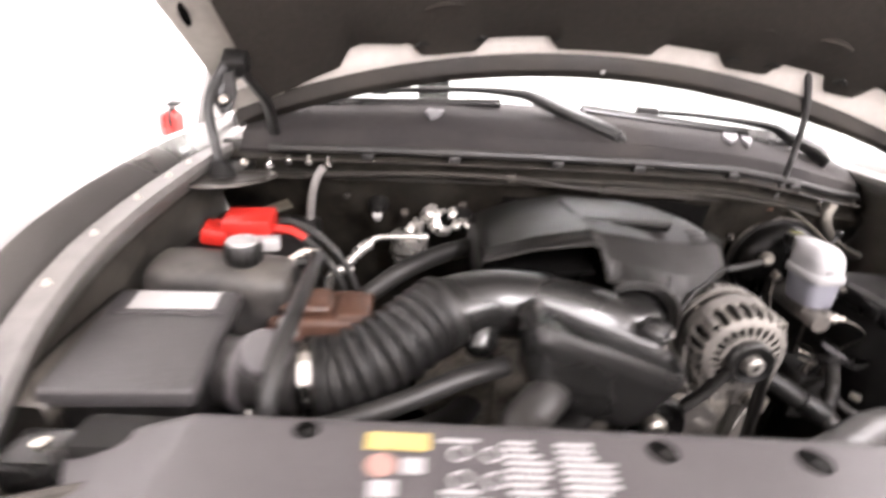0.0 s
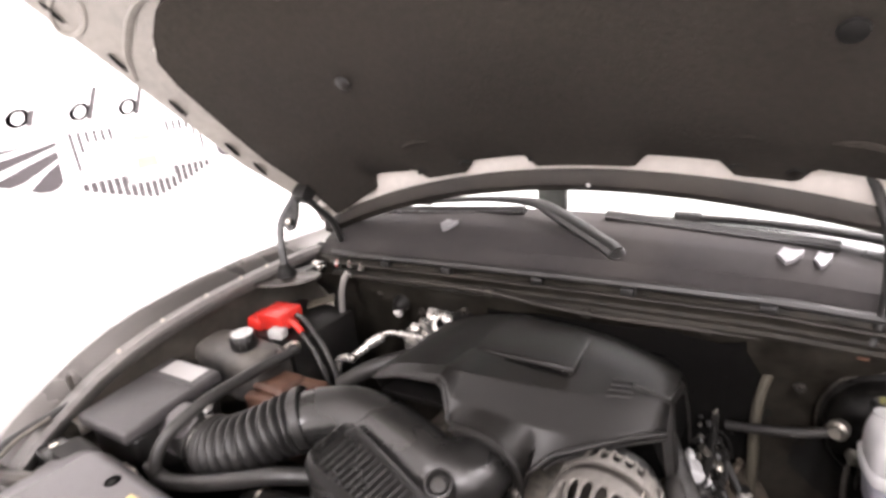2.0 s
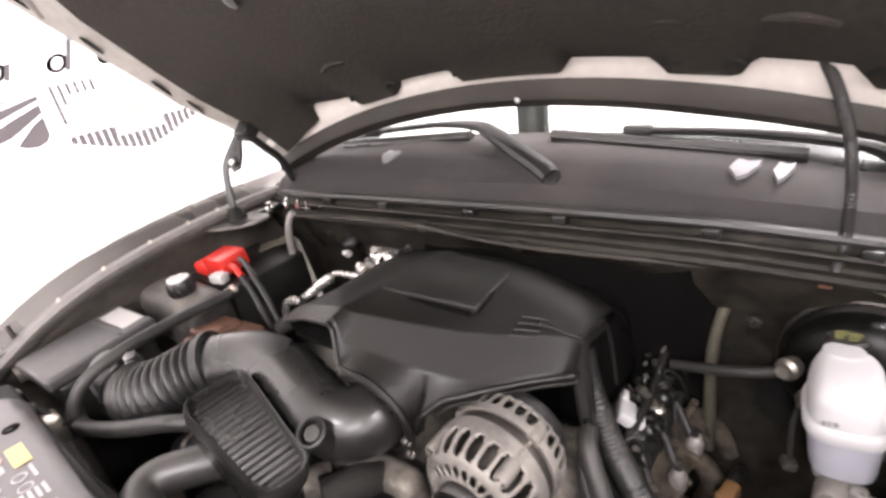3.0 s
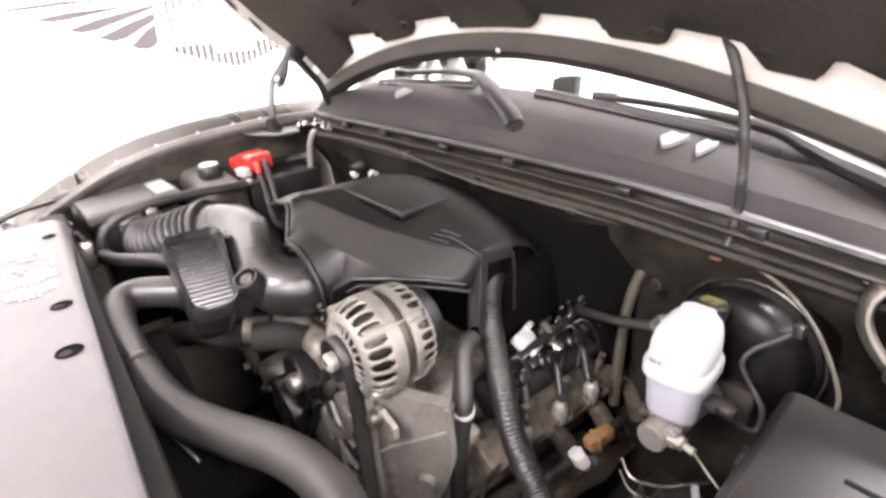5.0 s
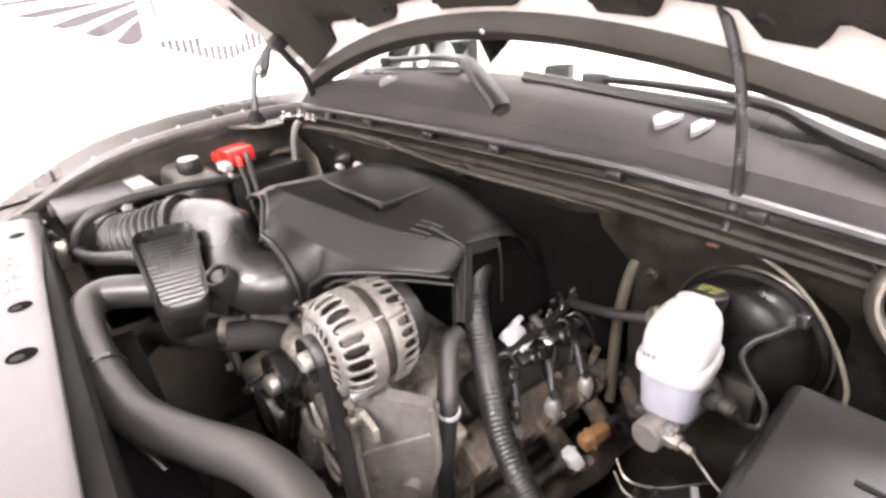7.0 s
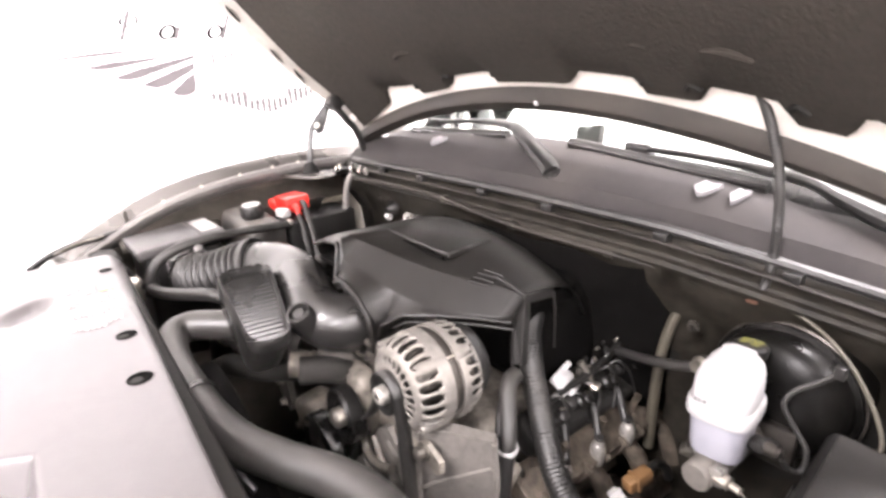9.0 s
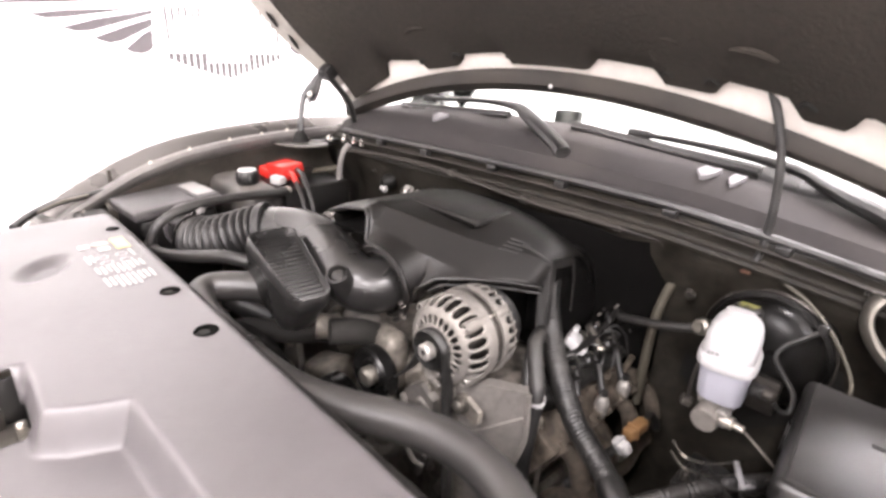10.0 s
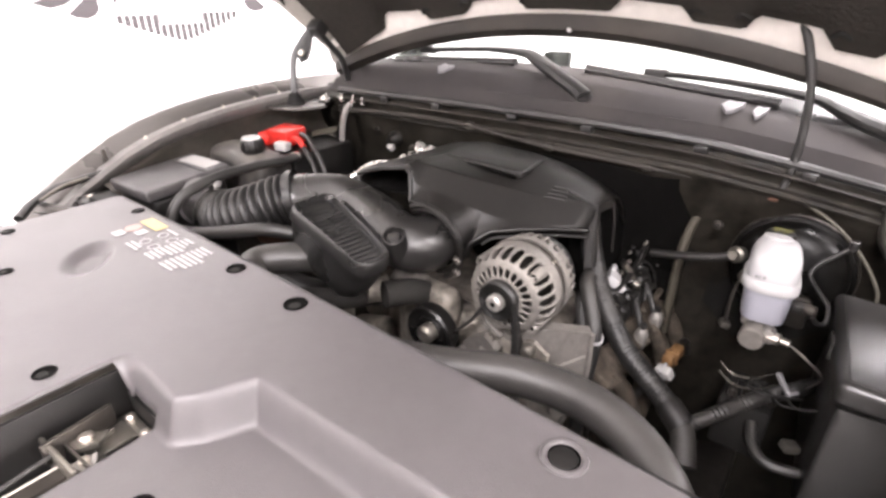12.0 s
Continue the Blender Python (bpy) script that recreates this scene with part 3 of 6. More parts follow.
for x0, v0 in ((-0.30, 0.20), (-0.12, 0.19), (0.10, 0.19), (0.24, 0.19), (0.36, 0.20)):
    part("liner_tuck", tube([hood_at(x0 - 0.03, v0, 0.018), hood_at(x0, v0 + 0.006, 0.022), hood_at(x0 + 0.03, v0, 0.018)], 0.006, 8, 4), LINER, hood)


# Dull black strips paint the shaded folds above the scalloped edge.
for x0 in (-0.335, -0.235, -0.09, 0.07, 0.225, 0.295, 0.425):
    v0 = scallop(x0) + 0.030
    part("fold_shade", tube([hood_at(x0 - 0.010, v0, 0.0155), hood_at(x0, v0 + 0.012, 0.0175), hood_at(x0 + 0.012, v0 + 0.004, 0.0155)], 0.0045, 8, 4), DULL_BLACK, hood, "dark strip painting a fold's shade on the felt")


def hinge(sx):
    h = part("hinge", tube([(sx * 0.652, 0.885, 1.160), (sx * 0.660, 0.892, 1.200), (sx * 0.669, 0.903, 1.240), (sx * 0.671, 0.915, 1.268), (sx * 0.664, 0.940, 1.300), (sx * 0.652, 0.958, 1.325)], 0.0085, 8, flat=0.7), BLACK, hood, "dark steel hinge arm")
    part("eyelet", prism([(sx * 0.668, 0.912, 1.272), (sx * 0.655, 0.915, 1.245), (sx * 0.640, 0.920, 1.250), (sx * 0.634, 0.930, 1.275), (sx * 0.640, 0.945, 1.312), (sx * 0.660, 0.942, 1.305)], (0, 0.008, 0.002)), BLACK, h, smooth=False)
    part("link", tube([(sx * 0.640, 0.965, 1.318), (sx * 0.618, 0.985, 1.282), (sx * 0.604, 1.005, 1.250), (sx * 0.600, 1.02, 1.200)], 0.016, 8, flat=0.5), BLACK, h)
    part("bracket", block(sx * 0.642 - 0.020, sx * 0.642 + 0.020, 0.950, 0.985, 1.305, 1.340, 0.006, turn=(40, 0, 0)), BLACK, h)
    part("foot_boot", lathe([(0.024, 0.0), (0.022, 0.008), (0.015, 0.022), (0.010, 0.030)], (sx * 0.650, 0.884, 1.148), (sx * 0.15, 0, 1), 14), DULL_BLACK, h)
    part("foot", block(sx * 0.650 - 0.032, sx * 0.650 + 0.022, 0.86, 0.99, 1.136, 1.152, 0.005), BLACK, h)
    for dx, dy, dz in ((0.650, 0.920, 1.268), (0.655, 0.905, 1.152), (0.640, 0.965, 1.152)):
        part("bolt", lathe([(0.008, 0), (0.008, 0.005), (0.005, 0.008)], (sx * dx, dy, dz), (0, -0.8, 0.6), 8), STEEL, h)
    return h


hinge(-1)
hinge(1)
tower = thing("mount_plate", (-0.60, 0.89, 1.15), "oval dull steel mounting plate beside the hinge", "bracket")
part("plate", lathe([(0.050, -0.006), (0.058, -0.003), (0.056, 0.001), (0.048, 0.002), (0.044, 0.000), (0.010, 0.0005)], (0, 0, 0), sides=28), DARK_STEEL, tower)
for ob in tower.children:
    for v in ob.data.vertices:
        v.co = Vector((-0.630 + v.co.x * 1.05 + 0.35 * v.co.y, 0.870 + v.co.y * 0.95 + 0.30 * v.co.x, 1.152 + v.co.z))
for i, (bx, by) in enumerate(((-0.56, 0.96), (-0.525, 0.965), (-0.49, 0.962), (-0.585, 0.93))):
    part("stud", lathe([(0.009, 0), (0.009, 0.008), (0.004, 0.009), (0.004, 0.018)], (bx, by, 1.158), sides=8), CHROME, tower)

# Plastic cover over the radiator support.
cover = thing("radiator_cover", (0, 0.2, 1.05), "large grey textured plastic cover over the radiator support", "radiator cover")


STEP = [(-0.090, 0.197), (0.068, 0.192), (0.081, 0.208), (0.104, 0.255), (0.62, 0.280)]


def panel_z(x, y):
    """Height of the cover: a flat top, a lower shelf in front of the stepped line, rounded ends."""
    best, side = 9.0, 0.0
    for (x0, y0), (x1, y1) in zip(STEP, STEP[1:]):
        dx, dy = x1 - x0, y1 - y0
        t = min(1.0, max(0.0, ((x - x0) * dx + (y - y0) * dy) / (dx * dx + dy * dy)))
        d = math.hypot(x - x0 - t * dx, y - y0 - t * dy)
        if d < best:
            best, side = d, dx * (y - y0) - dy * (x - x0)
    signed = best if side < 0 else -best
    depth = lerp([(-0.7, 0.0), (-0.032, 0.0), (-0.006, 0.036), (0.010, 0.042), (0.7, 0.046)], x)
    z = 1.092 - depth * smooth_step((signed + 0.003) / 0.021)
    z -= 5.5 * max(0.0, x - 0.455) ** 2 + 0.35 * max(0.0, -0.50 - x)
    z -= 0.5 * max(0.0, 0.05 - y) ** 2
    u, w = x + 0.288, y - 0.254
    z -= 0.011 * smooth_step(1.6 - math.hypot((u * 0.8 - w * 0.6) / 0.036, (u * 0.6 + w * 0.8) / 0.020))
    edge = max(0.0, y - 0.378)
    return z - 30 * edge * edge


bm = bmesh.new()
px = [-0.65 + 0.0026 * i for i in range(460)]
py = [-0.14 + 0.0026 * i for i in range(204)]
grid = {}
for i, x in enumerate(px):
    for j, y in enumerate(py):
        back = lerp([(-0.65, 0.414), (-0.5, 0.408), (-0.40, 0.402), (-0.20, 0.393), (0.06, 0.388), (0.30, 0.385), (0.46, 0.380), (0.51, 0.35), (0.54, 0.27)], x)
        left = lerp([(-0.14, -0.425), (0.10, -0.465), (0.38, -0.62), (0.40, -0.65)], y)
        yy = -0.14 + (y + 0.14) * (back + 0.14) / 0.5278
        xx = max(x, left)
        grid[i, j] = bm.verts.new((xx, yy, panel_z(xx, yy)))
for i in range(len(px) - 1):
    for j in range(len(py) - 1):
        cx, cy = grid[i, j].co.x + 0.0013, grid[i, j].co.y + 0.0013
        if -0.030 < cx < 0.041 and cy < 0.182:
            continue
        if grid[i, j].co.x == grid[i + 1, j].co.x and grid[i, j + 1].co.x == grid[i + 1, j + 1].co.x:
            continue
        try:
            bm.faces.new((grid[i, j], grid[i + 1, j], grid[i + 1, j + 1], grid[i, j + 1]))
        except ValueError:
            pass
bmesh.ops.remove_doubles(bm, verts=bm.verts, dist=1e-5)
loose = [v for v in bm.verts if not v.link_faces]
bmesh.ops.delete(bm, geom=loose, context="VERTS")
shell = part("shell", bm, PANEL, cover)
if sum(p.normal.z for p in shell.data.polygons) < 0:
    shell.data.flip_normals()
thicken(shell, 0.004)
for e in shell.data.edges:
    e.use_edge_sharp = False
# Flat black discs on the surface paint the shade of the pin recesses.
for x, y, r in ((-0.402, 0.371, 0.009), (-0.104, 0.363, 0.0115), (0.026, 0.359, 0.0130), (0.374, 0.353, 0.0165), (-0.470, 0.212, 0.008), (-0.328, 0.171, 0.008), (-0.062, 0.132, 0.0095), (0.116, 0.130, 0.011)):
    pin = part("pin_hole_shade", lathe([(r + 0.0015, 0.0004), (r + 0.001, 0.0012), (r, 0.0014), (r * 0.9, 0.0010), (r * 0.1, 0.0008)], (x, y, panel_z(x, y)), sides=20), VOID, cover)
    if r > 0.0145:
        part("pin_rim", lathe([(r * 1.2, 0.0), (r * 1.15, 0.0022), (r * 1.0, 0.0030), (r * 0.86, 0.0022), (r * 0.80, 0.0006)], (x, y, panel_z(x, y) + 0.0004), sides=28, caps=False), PANEL, pin)
        part("pin_head", lathe([(r * 0.72, 0.0), (r * 0.68, 0.0014), (r * 0.50, 0.0020), (r * 0.1, 0.0022)], (x, y - r * 0.10, panel_z(x, y) + 0.0011), sides=18), BLACK_SATIN, pin)
    else:
        part("pin_head", lathe([(r * 0.55, 0.0), (r * 0.50, 0.0005), (r * 0.1, 0.0006)], (x + r * 0.25, y - r * 0.30, panel_z(x, y) + 0.0009), sides=12), DULL_BLACK, pin)

latch = thing("hood_latch", (-0.04, 0.09, 0.98), "dull steel hood latch plates inside the cover's opening", "latch")
# Near-black block paints the shade at the bottom of the opening.
part("well_shade", block(-0.085, 0.085, -0.14, 0.19, 0.90, 0.955, 0.004), VOID, latch)
part("side_wall", block(-0.040, -0.036, -0.14, 0.175, 0.99, 1.090, 0.001), BLACK, latch)
part("back_wall", block(-0.036, 0.034, 0.174, 0.178, 0.97, 1.060, 0.001), BLACK, latch)
# Base bracket with a square window near its rear edge.
for x0, x1, y0, y1 in ((-0.034, 0.034, 0.160, 0.172), (-0.034, 0.004, 0.118, 0.160), (0.026, 0.034, 0.118, 0.160), (0.004, 0.026, 0.118, 0.130)):
    part("base_plate", block(x0, x1, y0, y1, 1.034, 1.038, 0.001), STEEL_DULL, latch)
part("cross_plate", block(-0.034, 0.034, 0.096, 0.100, 1.020, 1.062, 0.001, turn=(0, 0, 4)), STEEL_DULL, latch, "upright latch plate")
part("cross_plate", block(-0.030, 0.030, 0.108, 0.111, 1.022, 1.056, 0.001, turn=(0, 0, 4)), DARK_STEEL, latch)
part("claw", prism([(-0.022, 0.108, 1.046), (-0.002, 0.112, 1.048), (0.006, 0.128, 1.050), (-0.002, 0.146, 1.050), (-0.008, 0.138, 1.048), (-0.020, 0.128, 1.046)], (0, 0, 0.005)), STEEL_DULL, latch, smooth=False)
part("claw", prism([(0.008, 0.102, 1.046), (0.024, 0.106, 1.046), (0.026, 0.118, 1.048), (0.014, 0.124, 1.048)], (0, 0, 0.004)), ALU_BRIGHT, latch, smooth=False)
part("lever", block(-0.026, -0.020, 0.09, 0.155, 1.040, 1.064, 0.002, turn=(0, 0, 8)), DARK_STEEL, latch)
part("pivot", lathe([(0.007, 0), (0.007, 0.004), (0.004, 0.006)], (-0.010, 0.124, 1.052), sides=12), STEEL, latch)
part("pivot", lathe([(0.005, 0), (0.005, 0.004), (0.003, 0.005)], (0.016, 0.112, 1.050), sides=12), STEEL, latch)
part("rail", block(-0.006, 0.010, -0.12, 0.098, 1.024, 1.042, 0.002), DARK_STEEL, latch)
# A separate bright strip follows the rail's upper edge.
part("rail_edge", tube([(-0.006, -0.11, 1.043), (-0.006, 0.0, 1.043), (-0.006, 0.096, 1.043)], 0.0014, 6, 2), STEEL, latch, "bright strip along the rail's upper edge")
part("stay", block(-0.032, -0.028, 0.000, 0.030, 0.99, 1.074, 0.001), STEEL_DULL, latch)
part("stay", block(0.018, 0.022, -0.060, -0.030, 0.98, 1.040, 0.001), STEEL_DULL, latch)
part("spring", tube([(0.018 + 0.005 * math.cos(i * 0.9), 0.04 + 0.0009 * i, 1.030 + 0.005 * math.sin(i * 0.9)) for i in range(60)], 0.0010, 6, 1), STEEL_DULL, latch)
part("cable", tube([(-0.018, -0.12, 1.01), (-0.016, -0.02, 1.03), (-0.012, 0.06, 1.048), (-0.014, 0.10, 1.052)], 0.0025, 8, 4), RUBBER, latch)
for bx, by in ((-0.022, 0.166), (0.012, 0.166), (-0.024, 0.124)):
    part("bolt", lathe([(0.0055, 0), (0.0055, 0.004), (0.003, 0.006)], (bx, by, 1.038), sides=8), STEEL, latch)

nudge(latch, 0.006, 0.010, -0.010)

label = thing("warning_label", (-0.25, 0.33, 1.093), "printed caution label with a yellow block on the cover", "label")
LZ = 1.0928


def print_bar(name, x0, x1, y0, y1, mat):
    part(name, block(x0, x1, y0, y1, LZ, LZ + 0.0006, 0), mat, label)


print_bar("yellow_block", -0.352, -0.300, 0.352, 0.371, YELLOW)
part("red_disc", lathe([(0.012, 0), (0.012, 0.0006)], (-0.338, 0.336, LZ), sides=18), RED_PRINT, label)
print_bar("icon", -0.322, -0.304, 0.328, 0.344, WHITE_PRINT)
print_bar("icon", -0.345, -0.325, 0.306, 0.321, WHITE_PRINT)
rng = random.Random(4)
for i in range(4):
    part("icon_ring", lathe([(0.0085, 0), (0.0085, 0.0006), (0.0065, 0.0006), (0.0065, 0)], (-0.288 + 0.026 * (i % 2) + 0.012, 0.351 - 0.026 * (i // 2), LZ), sides=16, caps=False), WHITE_PRINT, label)
for col, (cx, wd) in enumerate(((-0.292, 0.046), (-0.240, 0.038), (-0.196, 0.046))):
    for i in range(9 if col else 3):
        yy = 0.367 - i * 0.0072 - (0.0 if col else 0.045 * (i > 0))
        print_bar("text_bar", cx, cx + wd * rng.uniform(0.6, 1.0), yy - 0.0040, yy, WHITE_PRINT)

# Radiator, shroud and the bay's floor, low and dark.
shroud = thing("radiator_shroud", (0, 0.42, 0.7), "black radiator fan shroud", "radiator")
part("frame", block(-0.60, 0.50, 0.36, 0.405, 0.05, 1.075, 0.01), DULL_BLACK, shroud)
part("fan_ring", lathe([(0.23, 0), (0.23, 0.06), (0.215, 0.06), (0.215, 0)], (-0.05, 0.405, 0.78), (0, 1, 0), 36, caps=False), VOID, shroud)
part("fan_hub", lathe([(0.07, 0), (0.07, 0.05), (0.03, 0.07)], (-0.03, 0.42, 0.80), (0, 1, 0), 20), BLACK, shroud)
for i in range(7):
    a = i * 2 * math.pi / 7
    part("fan_blade", block(-0.03 + 0.14 * math.cos(a) - 0.075, -0.03 + 0.14 * math.cos(a) + 0.075, 0.425, 0.432, 0.80 + 0.14 * math.sin(a) - 0.03, 0.80 + 0.14 * math.sin(a) + 0.03, 0.002, turn=(20, -math.degrees(a), 0)), BLACK_SATIN, shroud)
tray = thing("bay_floor", (0, 0.8, 0.3), "dark underbody of the engine bay", "underbody")
part("tray", block(-0.735, 0.735, 0.36, 1.24, 0.25, 0.32, 0.01), DULL_BLACK, tray)
part("frame_rail", block(-0.47, -0.39, 0.40, 1.2, 0.05, 0.50, 0.01), DARK_STEEL, tray)
part("frame_rail", block(0.39, 0.47, 0.40, 1.2, 0.05, 0.50, 0.01), DARK_STEEL, tray)

clips = thing("headlamp_connector", (-0.60, 0.40, 1.04), "black connectors and pale clips beside the headlamp", "connector")
rng5 = random.Random(5)
for i in range(7):
    cx, cy = -0.655 + 0.022 * i, 0.392 + 0.006 * (i % 3)
    part("connector", block(cx - 0.010, cx + 0.010, cy - 0.009, cy + 0.009, 1.010, 1.036 + 0.012 * rng5.random(), 0.003, turn=(rng5.uniform(-20, 20), rng5.uniform(-20, 20), rng5.uniform(0, 60))), BLACK_SATIN if i % 3 else STEEL_DULL, clips)
part("lead", tube([(-0.67, 0.385, 1.03), (-0.63, 0.40, 1.045), (-0.58, 0.405, 1.030), (-0.53, 0.415, 1.035), (-0.49, 0.43, 1.01)], 0.005, 8), RUBBER, clips)

# ---- the engine ----
engine = thing("engine_block", (0.03, 0.85, 0.6), "grimy cast engine block with a pale front cover", "engine")
part("block", block(-0.20, 0.165, 0.70, 1.10, 0.30, 0.90, 0.03, 3), ALU_DIRTY, engine)
part("front_cover", block(-0.12, 0.17, 0.655, 0.71, 0.55, 0.93, 0.02, 3), ALU_DIRTY, engine)
part("head", block(0.175, 0.238, 0.76, 1.10, 0.72, 0.855, 0.006, 2, turn=(0, 30, 0)), RUST_CAST, engine, "oily brown cylinder head")
for i in range(7):
    part("head_fin", block(0.236, 0.254, 0.782 + 0.046 * i, 0.791 + 0.046 * i, 0.752, 0.842, 0.003, 2, turn=(0, 30, 0)), RUST_CAST, engine)
part("head", block(-0.30, -0.16, 0.72, 1.06, 0.74, 0.90, 0.02, 3, turn=(0, -38, 0)), ALU_DIRTY, engine)
part("valve_cover", block(0.166, 0.232, 0.80, 1.09, 0.860, 0.910, 0.018, 3, turn=(0, 40, 0)), DULL_BLACK, engine)
# Manifold colour is near-black to hold its shade under the cover.
part("manifold", block(-0.12, 0.165, 0.86, 1.06, 0.90, 1.085, 0.045, 4), VOID, engine, "black intake manifold, its shade under the cover painted in")
part("throttle_body", lathe([(0.045, 0), (0.050, 0.01), (0.050, 0.03), (0.043, 0.06), (0.043, 0.10)], (-0.033, 0.672, 1.045), (0.0, 1, 0.0), 24), BLACK_SATIN, engine)


cov = thing("engine_cover", (0, 0.8, 1.1), "black moulded plastic engine cover with a raised centre pad", "engine cover")
# Feature lines across the cover as (x, y, z): front lip, crease above the front face, edge of the top, crown.
LOW = [(-0.228, 0.697, 1.108), (-0.16, 0.688, 1.134), (-0.085, 0.675, 1.153), (-0.074, 0.672, 1.148), (-0.066, 0.664, 1.127), (-0.060, 0.657, 1.108), (-0.045, 0.652, 1.111), (-0.02, 0.650, 1.112), (0.002, 0.650, 1.107), (0.018, 0.652, 1.097),
       (0.030, 0.656, 1.082), (0.036, 0.660, 1.068), (0.040, 0.664, 1.050), (0.043, 0.667, 1.033), (0.047, 0.669, 1.047), (0.052, 0.670, 1.060), (0.075, 0.690, 1.079), (0.11, 0.720, 1.083), (0.15, 0.765, 1.079), (0.186, 0.803, 1.072)]
CREASE = [(-0.228, 0.704, 1.114), (-0.085, 0.683, 1.159), (-0.074, 0.680, 1.153), (-0.063, 0.672, 1.133), (0.0, 0.687, 1.117), (0.05, 0.702, 1.101), (0.10, 0.727, 1.089), (0.15, 0.769, 1.084), (0.186, 0.806, 1.077)]
PLATEAU = [(-0.228, 0.722, 1.116), (-0.16, 0.712, 1.142), (-0.085, 0.702, 1.162), (-0.070, 0.704, 1.157), (0.0, 0.731, 1.143), (0.06, 0.760, 1.128), (0.10, 0.784, 1.119), (0.145, 0.812, 1.115), (0.186, 0.838, 1.103)]
CROWN = [(-0.228, 0.80, 1.108), (-0.16, 0.80, 1.138), (-0.08, 0.81, 1.153), (0.02, 0.83, 1.151), (0.08, 0.845, 1.143), (0.12, 0.855, 1.132), (0.15, 0.862, 1.122), (0.186, 0.87, 1.104)]


def on(line, x):
    return Vector((x, lerp([(p[0], p[1]) for p in line], x), lerp([(p[0], p[2]) for p in line], x)))


CX = [-0.228, -0.21, -0.19, -0.16, -0.13, -0.105, -0.092, -0.085, -0.080, -0.074, -0.070, -0.066, -0.063, -0.060, -0.052, -0.045, -0.033, -0.02, -0.006, 0.008, 0.018, 0.027, 0.032, 0.036, 0.040, 0.043, 0.047, 0.052, 0.062, 0.075, 0.092, 0.11, 0.13, 0.15, 0.168, 0.186]
crow = []
for x in CX:
    a, b, c, d = on(LOW, x), on(CREASE, x), on(PLATEAU, x), on(CROWN, x)
    hollow = 0.05 * (b - a).length
    back = d.z
    crow.append([a + Vector((0, 0.012, -0.006)), a + Vector((0, 0.002, -0.002)), a, a.lerp(b, 0.06), a.lerp(b, 0.5) + Vector((0, hollow, 0)), b.lerp(a, 0.06), b, b.lerp(c, 0.05),
                 b.lerp(c, 0.5) + Vector((0, 0.0008, -0.0008)), c.lerp(b, 0.05), c, c.lerp(d, 0.04), c.lerp(d, 0.35), c.lerp(d, 0.7), d, (x, 0.90, back - 0.003), (x, 0.93, back - 0.014), (x, 0.955, back - 0.040), (x, 0.972, 1.03)])
thicken(part("shell", sheet(crow), COVER, cov), 0.003)
part("side_left", sheet([[(-0.228, y, z) for y, z in ((0.70, 1.100), (0.76, 1.110), (0.85, 1.106), (0.95, 1.07), (0.975, 1.03))], [(-0.232, y, z) for y, z in ((0.72, 1.05), (0.76, 1.05), (0.85, 1.04), (0.95, 1.03), (0.975, 1.0))]]), COVER, cov)
part("pad", block(-0.088, 0.066, 0.775, 0.875, 1.140, 1.1530, 0.0050, 4, turn=(-1.5, 2.2, 6)), COVER, cov, "raised rectangular pad")
# A near-black bead draws the shadow in front of the pad.
part("pad_groove_shade", tube([(-0.03, 0.768, 1.1480), (0.0, 0.772, 1.1465), (0.03, 0.776, 1.1445), (0.062, 0.781, 1.1405)], 0.0034, 8, 4), VOID, cov, "black bead painting the groove's shadow before the pad")
rim = [on(LOW, x) + Vector((0, -0.001, 0)) for x in CX]
FOOT = CX.index(0.043)
part("lip", sweep(spline(rim[:FOOT + 1], 2), 0.0036, 8), COVER, cov, "rolled front edge")
part("lip", sweep(spline(rim[FOOT:], 2), 0.0036, 8), COVER, cov, "rolled front edge")
part("inner_lip", sweep(spline([p + Vector((0.002, 0.006, -0.012)) for p in rim[FOOT + 3:]], 2), 0.0030, 8), COVER, cov)
for r, y, thick, a0, a1 in ((0.0645, 0.6500, 0.0050, 122, -62), (0.0560, 0.6535, 0.0042, 125, -80)):
    part("ring_flange", tube([(-0.019 + r * math.cos(q), y + 0.010 * (1 - math.sin(q)) / 2, 1.046 + r * math.sin(q)) for q in [radians(a0 + (a1 - a0) * k / 12) for k in range(13)]], thick, 8, 2), COVER, cov, "raised ring round the intake mouth")
for bx, by, bz in ((0.040, 0.655, 1.030), (0.036, 0.658, 1.006)):
    part("cover_bolt", lathe([(0.0075, 0), (0.0075, 0.004), (0.005, 0.005), (0.005, 0.010), (0.003, 0.011)], (bx, by, bz), (0, -0.7, 0.7), 10), DARK_STEEL, cov)
# A near-black plate puts shade beneath the horn.
part("horn_shade", prism([(-0.222, 0.700, 1.085), (-0.074, 0.680, 1.110), (-0.078, 0.78, 1.120), (-0.215, 0.79, 1.09)], (0, 0, -0.006)), VOID, cov, "black plate painting the shade under the horn", smooth=False)
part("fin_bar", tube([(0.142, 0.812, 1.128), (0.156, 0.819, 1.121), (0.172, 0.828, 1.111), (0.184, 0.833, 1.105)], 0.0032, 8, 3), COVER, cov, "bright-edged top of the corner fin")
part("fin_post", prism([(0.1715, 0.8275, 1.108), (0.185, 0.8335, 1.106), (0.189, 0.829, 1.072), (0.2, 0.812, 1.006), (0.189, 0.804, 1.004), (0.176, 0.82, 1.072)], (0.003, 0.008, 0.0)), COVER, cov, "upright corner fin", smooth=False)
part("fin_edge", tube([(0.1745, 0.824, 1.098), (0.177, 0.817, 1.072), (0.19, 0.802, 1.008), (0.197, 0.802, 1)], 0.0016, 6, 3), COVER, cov)
